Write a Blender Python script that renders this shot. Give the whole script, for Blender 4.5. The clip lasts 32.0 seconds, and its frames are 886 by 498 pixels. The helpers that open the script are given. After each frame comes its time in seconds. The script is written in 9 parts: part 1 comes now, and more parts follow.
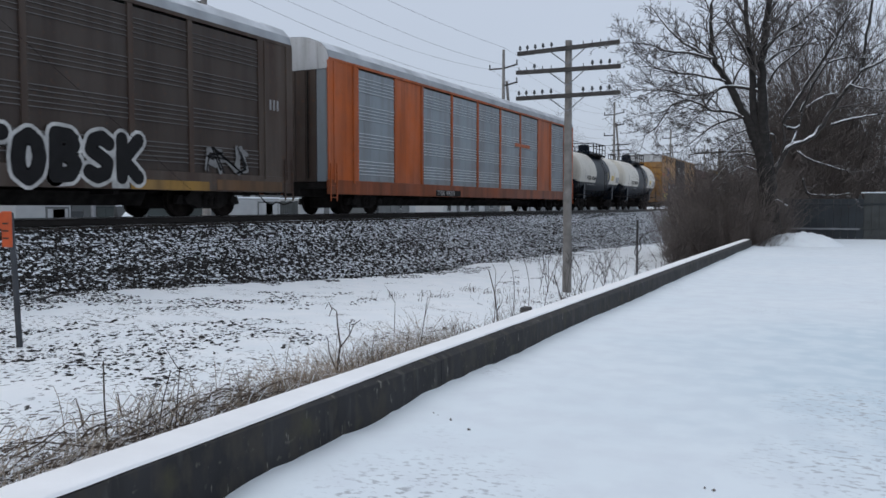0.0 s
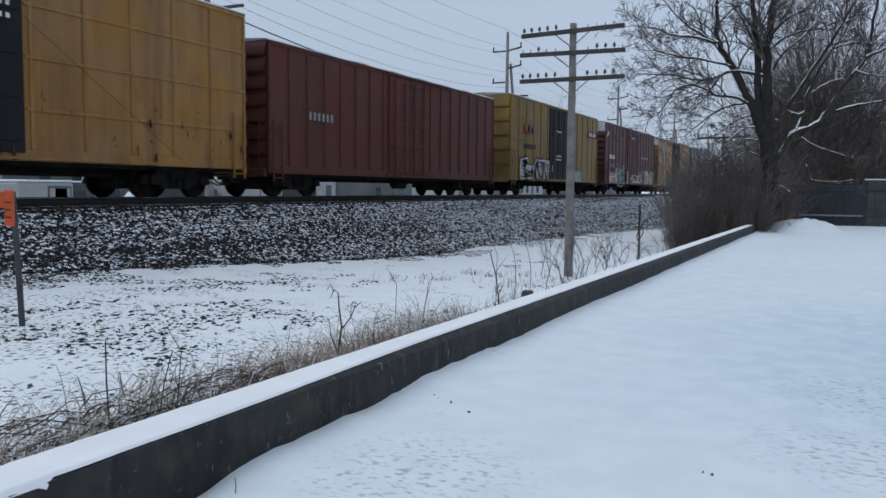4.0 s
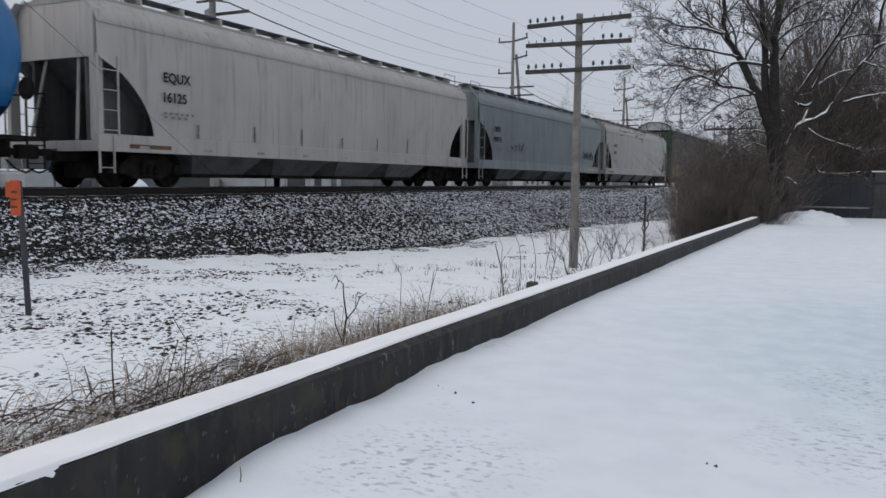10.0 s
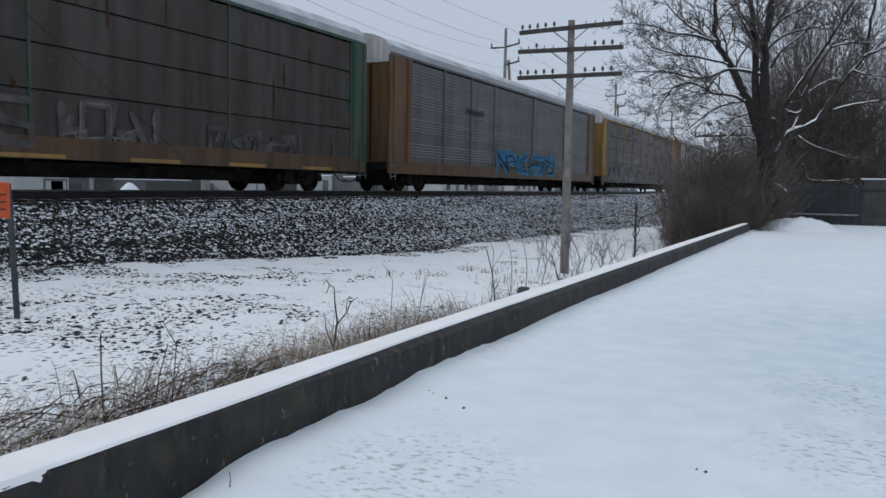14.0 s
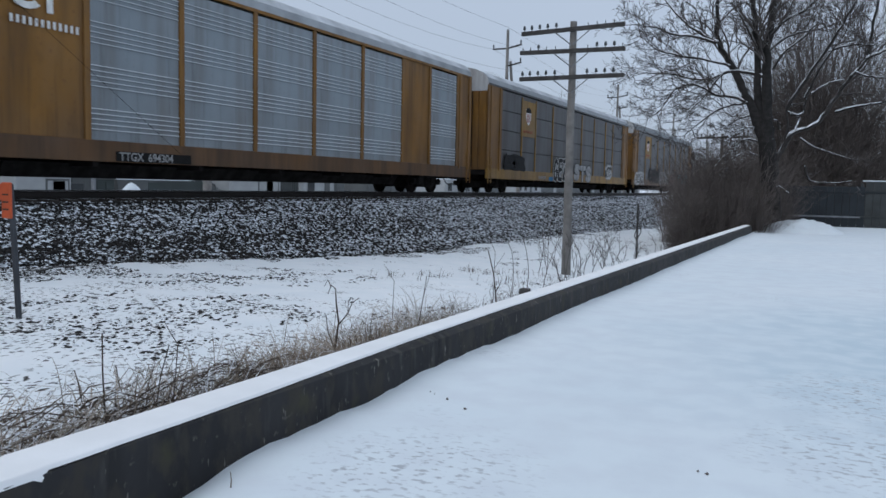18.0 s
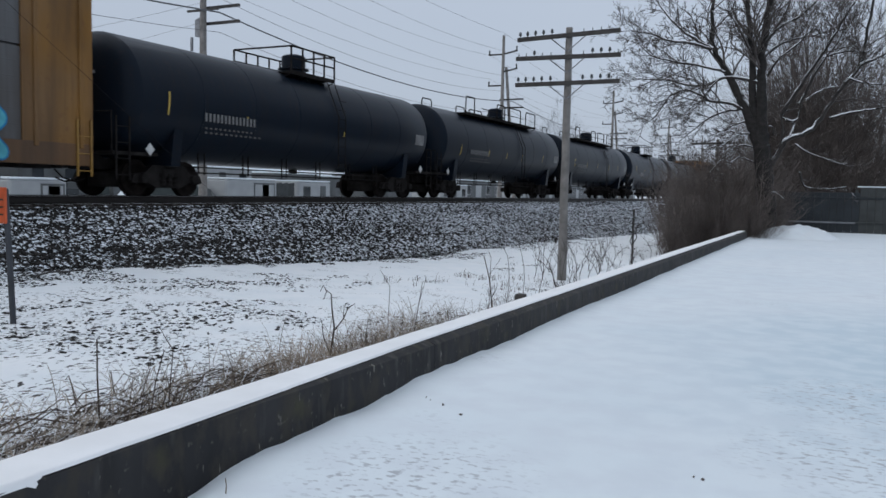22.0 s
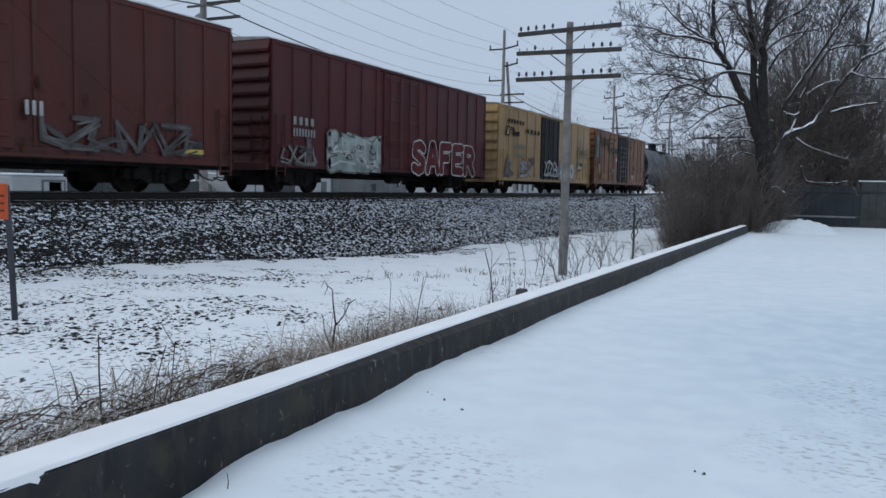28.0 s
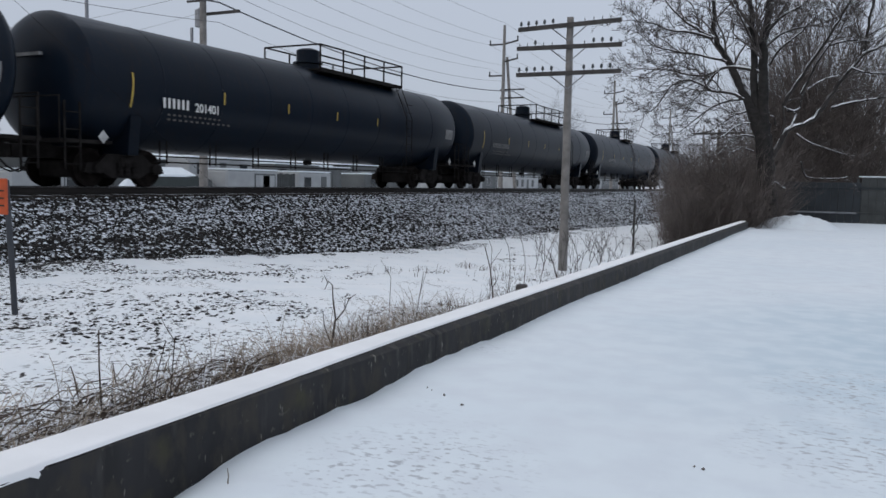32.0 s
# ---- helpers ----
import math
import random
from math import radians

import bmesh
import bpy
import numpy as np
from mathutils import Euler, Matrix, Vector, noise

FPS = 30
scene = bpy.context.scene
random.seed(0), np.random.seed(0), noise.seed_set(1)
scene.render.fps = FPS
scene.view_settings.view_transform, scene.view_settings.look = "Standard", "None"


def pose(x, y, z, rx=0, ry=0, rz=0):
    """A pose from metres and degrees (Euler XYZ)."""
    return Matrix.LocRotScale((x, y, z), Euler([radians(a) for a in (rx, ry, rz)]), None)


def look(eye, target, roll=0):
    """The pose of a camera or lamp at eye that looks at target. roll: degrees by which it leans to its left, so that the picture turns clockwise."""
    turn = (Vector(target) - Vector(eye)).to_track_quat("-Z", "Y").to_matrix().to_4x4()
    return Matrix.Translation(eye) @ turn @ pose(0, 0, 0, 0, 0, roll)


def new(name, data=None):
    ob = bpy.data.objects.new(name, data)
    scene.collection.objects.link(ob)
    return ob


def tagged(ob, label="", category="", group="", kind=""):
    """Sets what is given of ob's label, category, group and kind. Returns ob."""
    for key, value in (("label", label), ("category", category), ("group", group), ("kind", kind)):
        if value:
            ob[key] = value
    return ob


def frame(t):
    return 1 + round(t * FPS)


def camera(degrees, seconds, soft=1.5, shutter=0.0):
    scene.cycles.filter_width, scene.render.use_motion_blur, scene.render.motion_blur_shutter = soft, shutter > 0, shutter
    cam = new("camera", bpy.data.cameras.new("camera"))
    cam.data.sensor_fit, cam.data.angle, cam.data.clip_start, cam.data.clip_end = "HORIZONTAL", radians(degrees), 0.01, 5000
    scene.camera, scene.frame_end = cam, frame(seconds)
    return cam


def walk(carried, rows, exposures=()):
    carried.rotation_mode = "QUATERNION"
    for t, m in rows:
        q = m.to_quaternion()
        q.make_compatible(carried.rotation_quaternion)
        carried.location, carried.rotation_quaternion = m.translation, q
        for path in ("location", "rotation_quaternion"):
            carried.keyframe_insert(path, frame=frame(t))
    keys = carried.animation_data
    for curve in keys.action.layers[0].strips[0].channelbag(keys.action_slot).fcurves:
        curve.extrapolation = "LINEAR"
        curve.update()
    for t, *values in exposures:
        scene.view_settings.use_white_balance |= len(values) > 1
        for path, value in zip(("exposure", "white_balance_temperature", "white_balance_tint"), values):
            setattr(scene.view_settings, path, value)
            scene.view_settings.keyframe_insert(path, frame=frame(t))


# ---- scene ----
cam = camera(57.6, 32.0, soft=1.55, shutter=0.07)
EYE = (0.0, 0.0, 1.5)
# seconds, yaw, pitch, roll of the hand-held camera
TURNS = [
    (0.0, 26.30, -3.04, 0.01),
    (0.5, 26.32, -3.08, -0.01),
    (1.0, 26.28, -3.31, -0.20),
    (1.5, 26.40, -3.43, -0.24),
    (2.0, 26.46, -3.74, -0.14),
    (2.5, 26.49, -3.94, -0.07),
    (3.0, 26.69, -4.11, -0.17),
    (3.5, 26.53, -4.19, -0.51),
    (5.5, 26.30, -4.45, -0.42),
    (6.0, 26.21, -4.46, -0.70),
    (6.5, 26.43, -4.62, -0.66),
    (7.0, 26.82, -4.57, -0.53),
    (7.5, 26.68, -5.01, -0.61),
    (8.0, 26.85, -5.04, -0.66),
    (8.5, 26.75, -5.16, -0.89),
    (9.0, 26.82, -5.33, -0.77),
    (9.5, 26.84, -5.12, -0.66),
    (10.0, 26.83, -4.90, -0.68),
    (10.5, 26.89, -4.66, -0.82),
    (11.0, 26.57, -4.52, -0.98),
    (11.5, 26.42, -4.62, -1.02),
    (12.0, 26.38, -4.71, -0.87),
    (12.5, 26.40, -4.91, -0.88),
    (13.0, 26.50, -4.79, -1.00),
    (13.5, 26.36, -4.57, -1.11),
    (14.0, 26.24, -4.54, -1.00),
    (14.5, 26.34, -4.24, -0.87),
    (16.5, 26.43, -4.25, -0.88),
    (17.0, 26.40, -4.64, -0.98),
    (17.5, 26.44, -4.56, -0.94),
    (18.0, 26.36, -4.47, -1.14),
    (18.5, 26.44, -4.48, -1.17),
    (19.0, 26.48, -4.73, -1.01),
    (19.5, 26.49, -4.62, -1.04),
    (20.0, 26.66, -4.68, -1.29),
    (20.5, 26.55, -4.29, -1.52),
    (21.0, 26.30, -4.43, -1.57),
    (21.5, 26.35, -4.01, -1.10),
    (22.0, 26.07, -4.08, -1.20),
    (22.5, 26.43, -4.02, -1.24),
    (23.0, 26.06, -4.03, -1.34),
    (23.5, 26.04, -4.02, -1.33),
    (24.0, 26.17, -3.90, -1.20),
    (24.5, 26.04, -4.05, -1.20),
    (25.0, 26.32, -4.29, -1.05),
    (25.5, 25.98, -4.15, -1.15),
    (27.5, 26.17, -4.61, -0.94),
    (28.0, 26.13, -4.42, -1.07),
    (28.5, 26.27, -4.31, -1.07),
    (29.0, 26.32, -4.30, -1.07),
    (29.5, 26.15, -4.15, -0.93),
    (30.0, 26.14, -4.22, -1.03),
    (30.5, 26.31, -4.30, -1.12),
    (31.0, 26.35, -4.40, -1.07),
    (31.5, 26.15, -4.57, -1.12),
    (32.0, 26.13, -4.75, -1.12),
]
walk(cam, [(t, pose(*EYE, 90 + p, r, y)) for t, y, p, r in TURNS],
     exposures=[(0.0, 0.02, 6100, 9), (1.0, -0.06, 6020, 8.5), (3.0, -0.13, 5850, 7), (6.0, -0.1, 5650, 6), (7.0, -0.1, 5720, 6), (8.0, -0.08, 5740, 5.5), (9.0, -0.1, 6300, 9), (10.0, -0.1, 6460, 11), (11.0, -0.18, 6460, 11), (12.0, -0.18, 6480, 11),
                (13.0, -0.1, 6470, 11), (14.0, -0.1, 6080, 8), (15.0, -0.1, 6060, 8), (18.0, -0.1, 5800, 7), (22.0, -0.1, 6030, 8), (23.0, -0.1, 6250, 10.5), (25.0, -0.1, 6150, 10),
                (28.0, -0.1, 5750, 6), (30.0, -0.1, 5680, 5.5), (32.0, -0.1, 6200, 10)])

# ---- sky and light: a closed overcast winter sky ----
world = bpy.data.worlds.new("overcast")
scene.world = world
world.use_nodes = True
wn, wl = world.node_tree.nodes, world.node_tree.links
wn.clear()
w_out = wn.new("ShaderNodeOutputWorld")
w_bg = wn.new("ShaderNodeBackground")
w_sky = wn.new("ShaderNodeTexSky")
w_sky.sky_type, w_sky.sun_disc = "NISHITA", False
w_sky.sun_elevation, w_sky.sun_rotation = radians(32), radians(200)
w_sky.dust_density = 5.0
w_bg2 = wn.new("ShaderNodeBackground")
w_add = wn.new("ShaderNodeAddShader")
w_co = wn.new("ShaderNodeTexCoord")
w_sep = wn.new("ShaderNodeSeparateXYZ")
w_ramp = wn.new("ShaderNodeValToRGB")
w_ramp.color_ramp.elements[0].position, w_ramp.color_ramp.elements[0].color = 0.0, (0.560, 0.602, 0.680, 1)
w_ramp.color_ramp.elements[1].position, w_ramp.color_ramp.elements[1].color = 1.0, (0.738, 0.768, 0.822, 1)
w_el = w_ramp.color_ramp.elements.new(0.3)
w_el.color = (0.604, 0.638, 0.709, 1)
w_noise = wn.new("ShaderNodeTexNoise")
w_noise.inputs["Scale"].default_value, w_noise.inputs["Detail"].default_value = 1.6, 4
w_mr = wn.new("ShaderNodeMapRange")
w_mr.inputs["To Min"].default_value, w_mr.inputs["To Max"].default_value = 0.92, 1.08
w_mul = wn.new("ShaderNodeVectorMath")
w_mul.operation = "SCALE"
wl.new(w_co.outputs["Generated"], w_sep.inputs[0])
wl.new(w_co.outputs["Generated"], w_noise.inputs["Vector"])
wl.new(w_sep.outputs["Z"], w_ramp.inputs[0])
wl.new(w_noise.outputs["Fac"], w_mr.inputs["Value"])
wl.new(w_ramp.outputs["Color"], w_mul.inputs[0])
wl.new(w_mr.outputs["Result"], w_mul.inputs["Scale"])
wl.new(w_mul.outputs[0], w_bg2.inputs["Color"])
wl.new(w_sky.outputs["Color"], w_bg.inputs["Color"])
w_bg.inputs["Strength"].default_value = 0.02
w_bg2.inputs["Strength"].default_value = 0.84
wl.new(w_bg.outputs[0], w_add.inputs[0])
wl.new(w_bg2.outputs[0], w_add.inputs[1])
wl.new(w_add.outputs[0], w_out.inputs["Surface"])
sun_data = bpy.data.lights.new("sun", "SUN")
sun_data.energy, sun_data.angle, sun_data.color = 0.5, radians(60), (1.0, 0.97, 0.93)
sun = new("sun", sun_data)
sun.matrix_world = look((-25, -12, 60), (0, 0, 0))


# ---- materials ----
def nodes_of(name, rough=0.8, metal=0.0):
    m = bpy.data.materials.new(name)
    m.use_nodes = True
    nt = m.node_tree
    bsdf = nt.nodes["Principled BSDF"]
    bsdf.inputs["Roughness"].default_value = rough
    bsdf.inputs["Metallic"].default_value = metal
    return m, nt, nt.nodes, nt.links, bsdf


def tex(nt, scale, detail=4, stretch=(1, 1, 1), kind="ShaderNodeTexNoise", coord="Object"):
    co = nt.nodes.new("ShaderNodeTexCoord")
    mp = nt.nodes.new("ShaderNodeMapping")
    mp.inputs["Scale"].default_value = stretch
    n = nt.nodes.new(kind)
    n.inputs["Scale"].default_value = scale
    if "Detail" in n.inputs:
        n.inputs["Detail"].default_value = detail
    nt.links.new(co.outputs[coord], mp.inputs[0])
    nt.links.new(mp.outputs[0], n.inputs["Vector"])
    return n


def ramp(nt, src, lo, hi, c0=(0, 0, 0), c1=(1, 1, 1)):
    r = nt.nodes.new("ShaderNodeValToRGB")
    r.color_ramp.elements[0].position, r.color_ramp.elements[1].position = lo, hi
    r.color_ramp.elements[0].color, r.color_ramp.elements[1].color = (*c0, 1), (*c1, 1)
    nt.links.new(src, r.inputs[0])
    return r.outputs[0]


def mix(nt, fac, a, b, blend="MIX"):
    x = nt.nodes.new("ShaderNodeMix")
    x.data_type, x.blend_type = "RGBA", blend
    for sock, val in ((x.inputs[0], fac), (x.inputs[6], a), (x.inputs[7], b)):
        if isinstance(val, (tuple, list)):
            sock.default_value = (*val, 1) if len(val) == 3 else val
        elif isinstance(val, (int, float)):
            sock.default_value = val
        else:
            nt.links.new(val, sock)
    return x.outputs[2]


def bump(nt, bsdf, src, strength, dist=0.01):
    b = nt.nodes.new("ShaderNodeBump")
    b.inputs["Strength"].default_value, b.inputs["Distance"].default_value = strength, dist
    nt.links.new(src, b.inputs["Height"])
    nt.links.new(b.outputs[0], bsdf.inputs["Normal"])


def up_mask(nt, lo, hi):
    g = nt.nodes.new("ShaderNodeNewGeometry")
    s = nt.nodes.new("ShaderNodeSeparateXYZ")
    nt.links.new(g.outputs["Normal"], s.inputs[0])
    return ramp(nt, s.outputs["Z"], lo, hi)


def shade(c, k):
    return tuple(min(1.0, v * k) for v in c)


def matter(name, c, rough=0.8, metal=0.0, scale=3.0, vary=0.25, fine=40.0, relief=0.2, dist=0.004, tone=None, spec=0.5):
    """A plain worn surface: broad stains, fine grain and relief."""
    m, nt, n, l, bsdf = nodes_of(name, rough, metal)
    broad = tex(nt, scale, 5)
    grain = tex(nt, fine, 3)
    col = mix(nt, ramp(nt, broad.outputs["Fac"], 0.35, 0.68), shade(c, 1 - vary), tone or shade(c, 1 + vary))
    col = mix(nt, ramp(nt, grain.outputs["Fac"], 0.4, 0.65), col, mix(nt, 0.75, shade(c, 1 - vary), col), "MIX")
    l.new(col, bsdf.inputs["Base Color"])
    bump(nt, bsdf, grain.outputs["Fac"], relief, dist)
    bsdf.inputs["Specular IOR Level"].default_value = spec
    return m


def paint(name, c, rust=0.25, streak=0.35, rough=0.55, fade=0.25, dirt=(0.10, 0.085, 0.07), pale_tops=0.0, spec=0.25):
    """Weathered railway paint: faded patches, vertical grime streaks, specks of rust."""
    m, nt, n, l, bsdf = nodes_of(name, rough)
    broad = tex(nt, 0.7, 5)
    streaks = tex(nt, 2.2, 5, (1, 1, 0.10))
    specks = tex(nt, 7.0, 8)
    lean = (sum(c) / 3 * 1.15 + 0.012,) * 3
    col = mix(nt, ramp(nt, broad.outputs["Fac"], 0.35, 0.7), c, mix(nt, fade, c, lean))
    fac = n.new("ShaderNodeMath")
    fac.operation, fac.use_clamp = "MULTIPLY", True
    l.new(ramp(nt, streaks.outputs["Fac"], 0.44, 0.68), fac.inputs[0])
    fac.inputs[1].default_value = min(1.0, streak * 1.35)
    col = mix(nt, fac.outputs[0], col, dirt)
    fr = n.new("ShaderNodeMath")
    fr.operation = "MULTIPLY"
    l.new(ramp(nt, specks.outputs["Fac"], 0.60, 0.72), fr.inputs[0])
    fr.inputs[1].default_value = rust
    col = mix(nt, fr.outputs[0], col, (0.13, 0.055, 0.025))
    patch = tex(nt, 1.7, 7, (1, 1, 0.6))
    fp = n.new("ShaderNodeMath")
    fp.operation = "MULTIPLY"
    l.new(ramp(nt, patch.outputs["Fac"], 0.56, 0.70), fp.inputs[0])
    fp.inputs[1].default_value = min(0.8, 0.25 + rust * 0.6)
    col = mix(nt, fp.outputs[0], col, mix(nt, 0.55, col, dirt))
    # broad soot and fine runs
    soot = tex(nt, 0.45, 6, (1, 1, 0.8))
    runs = tex(nt, 8.0, 4, (1, 1, 0.06))
    fs_ = n.new("ShaderNodeMath")
    fs_.operation = "MULTIPLY"
    l.new(ramp(nt, soot.outputs["Fac"], 0.42, 0.66), fs_.inputs[0])
    fs_.inputs[1].default_value = min(0.75, 0.15 + streak)
    col = mix(nt, fs_.outputs[0], col, mix(nt, 0.62, col, dirt))
    fr_ = n.new("ShaderNodeMath")
    fr_.operation = "MULTIPLY"
    l.new(ramp(nt, runs.outputs["Fac"], 0.55, 0.70), fr_.inputs[0])
    fr_.inputs[1].default_value = 0.4
    col = mix(nt, fr_.outputs[0], col, mix(nt, 0.6, col, (0.02, 0.014, 0.011)))
    # upward faces, such as ridge tops, are coloured paler
    if pale_tops:
        ff = n.new("ShaderNodeMath")
        ff.operation = "MULTIPLY"
        l.new(up_mask(nt, 0.30, 0.60), ff.inputs[0])
        ff.inputs[1].default_value = pale_tops
        col = mix(nt, ff.outputs[0], col, (0.74, 0.77, 0.80))
    bsdf.inputs["Specular IOR Level"].default_value = spec
    info = n.new("ShaderNodeObjectInfo")
    hsv = n.new("ShaderNodeHueSaturation")
    mr = n.new("ShaderNodeMapRange")
    mr.inputs["To Min"].default_value, mr.inputs["To Max"].default_value = 0.9, 1.1
    l.new(info.outputs["Random"], mr.inputs[0])
    l.new(mr.outputs[0], hsv.inputs["Value"])
    l.new(col, hsv.inputs["Color"])
    l.new(hsv.outputs[0], bsdf.inputs["Base Color"])
    bump(nt, bsdf, specks.outputs["Fac"], 0.15, 0.006)
    return m


def snowy(name, c, lo, hi, rough=0.85, scale=8.0, vary=0.3, toned_spot=0.0, patch=(0.25, 0.45)):
    """A surface with snow lying on its upward faces."""
    m, nt, n, l, bsdf = nodes_of(name, rough)
    broad = tex(nt, scale, 5)
    col = mix(nt, ramp(nt, broad.outputs["Fac"], 0.35, 0.65), shade(c, 1 - vary), shade(c, 1 + vary))
    f = n.new("ShaderNodeMath")
    f.operation = "MULTIPLY"
    l.new(up_mask(nt, lo, hi), f.inputs[0])
    l.new(ramp(nt, tex(nt, scale * 0.6, 4).outputs["Fac"], *patch), f.inputs[1])
    col = mix(nt, f.outputs[0], col, (0.80, 0.83, 0.88))
    l.new(col, bsdf.inputs["Base Color"])
    bump(nt, bsdf, broad.outputs["Fac"], 0.3, 0.01)
    return m


def toned_mask(nt, src):
    """How far the darker, bluer snow tone reaches, fading out over some metres."""
    r = nt.nodes.new("ShaderNodeMapRange")
    r.interpolation_type = "SMOOTHSTEP"
    for key, v in (("From Min", 3.0), ("From Max", 7.4), ("To Min", 1.0), ("To Max", 0.0)):
        r.inputs[key].default_value = v
    nt.links.new(src, r.inputs["Value"])
    return r.outputs[0]


def make_snow():
    m, nt, n, l, bsdf = nodes_of("snow", 0.75)
    broad = tex(nt, 0.35, 4)
    mid = tex(nt, 3.0, 5)
    grain = tex(nt, 90.0, 3)
    col = mix(nt, ramp(nt, broad.outputs["Fac"], 0.3, 0.7), (0.72, 0.785, 0.832), (0.775, 0.825, 0.858))
    col = mix(nt, ramp(nt, mid.outputs["Fac"], 0.35, 0.6), mix(nt, 0.3, (0.69, 0.735, 0.785), col), col)
    # darker, bluer tone put into the snow colour round the lot's middle
    toned_spot = n.new("ShaderNodeVectorMath")
    toned_spot.operation = "DISTANCE"
    toned_spot.inputs[1].default_value = (3.2, 8.5, 0)
    wco = n.new("ShaderNodeTexCoord")
    l.new(wco.outputs["Object"], toned_spot.inputs[0])
    toned_edge = n.new("ShaderNodeMath")
    toned_edge.operation = "MULTIPLY_ADD"
    l.new(tex(nt, 0.8, 4).outputs["Fac"], toned_edge.inputs[0])
    toned_edge.inputs[1].default_value = 2.4
    l.new(toned_spot.outputs["Value"], toned_edge.inputs[2])
    col = mix(nt, toned_mask(nt, toned_edge.outputs[0]), col, mix(nt, ramp(nt, mid.outputs["Fac"], 0.42, 0.62), (0.53, 0.64, 0.715), (0.63, 0.72, 0.785)))
    # thin spots where the grey surface below shows through as short dashes
    area = tex(nt, 0.55, 2)
    dash = tex(nt, 15.0, 5, (1.0, 1.5, 1))
    f = n.new("ShaderNodeMath")
    f.operation = "MULTIPLY"
    geo = n.new("ShaderNodeTexCoord")
    worn = ramp(nt, area.outputs["Fac"], 0.62, 0.72, (0, 0, 0), (0.5, 0.5, 0.5))
    for px, py, rad in ((-1.95, 3.75, 0.75), (-2.15, 3.45, 0.45), (0.35, 6.6, 1.0), (0.15, 5.1, 0.8), (0.9, 4.7, 0.9)):
        away = n.new("ShaderNodeVectorMath")
        away.operation = "DISTANCE"
        away.inputs[1].default_value = (px, py, 0)
        l.new(geo.outputs["Object"], away.inputs[0])
        worn = mix(nt, 1.0, worn, ramp(nt, away.outputs["Value"], rad * 0.3, rad, (0.9, 0.9, 0.9), (0, 0, 0)), "LIGHTEN")
    l.new(worn, f.inputs[0])
    l.new(ramp(nt, dash.outputs["Fac"], 0.54, 0.64), f.inputs[1])
    f2 = n.new("ShaderNodeMath")
    f2.operation = "MULTIPLY"
    l.new(f.outputs[0], f2.inputs[0])
    f2.inputs[1].default_value = 0.9
    col = mix(nt, f2.outputs[0], col, (0.36, 0.38, 0.41))
    l.new(col, bsdf.inputs["Base Color"])
    add = n.new("ShaderNodeMath")
    l.new(mid.outputs["Fac"], add.inputs[0])
    l.new(grain.outputs["Fac"], add.inputs[1])
    bump(nt, bsdf, add.outputs[0], 0.14, 0.01)
    bsdf.inputs["Subsurface Weight"].default_value = 0.0
    return m


def make_field():
    """Thin snow over stony ground, with the stones breaking through in patches."""
    m, nt, n, l, bsdf = nodes_of("field_snow", 0.85)
    broad = tex(nt, 0.25, 3)
    mid = tex(nt, 1.1, 5)
    peb = tex(nt, 17.0, 4, (1, 0.65, 1))
    soil = tex(nt, 2.0, 4)
    base = mix(nt, ramp(nt, soil.outputs["Fac"], 0.3, 0.7), (0.80, 0.838, 0.868), (0.87, 0.89, 0.908))
    co = n.new("ShaderNodeTexCoord")
    sep = n.new("ShaderNodeSeparateXYZ")
    l.new(co.outputs["Object"], sep.inputs[0])
    thick = n.new("ShaderNodeMapRange")
    thick.inputs["From Min"].default_value, thick.inputs["From Max"].default_value = 4.0, 16.0
    thick.inputs["To Min"].default_value, thick.inputs["To Max"].default_value = 0.20, -0.04
    l.new(sep.outputs["Y"], thick.inputs["Value"])
    lean = n.new("ShaderNodeMath")
    l.new(mid.outputs["Fac"], lean.inputs[0])
    l.new(thick.outputs[0], lean.inputs[1])
    s = n.new("ShaderNodeMath")
    s.operation = "MULTIPLY"
    l.new(ramp(nt, lean.outputs[0], 0.53, 0.66), s.inputs[0])
    l.new(ramp(nt, peb.outputs["Fac"], 0.57, 0.61), s.inputs[1])
    col = mix(nt, s.outputs[0], base, (0.030, 0.027, 0.026))
    l.new(col, bsdf.inputs["Base Color"])
    bump(nt, bsdf, peb.outputs["Fac"], 0.5, 0.03)
    return m


def lane_mask(nt, src):
    r = nt.nodes.new("ShaderNodeMapRange")
    for key, v in (("From Min", 1.60), ("From Max", 1.72)):
        r.inputs[key].default_value = v
    nt.links.new(src, r.inputs["Value"])
    return r.outputs[0]


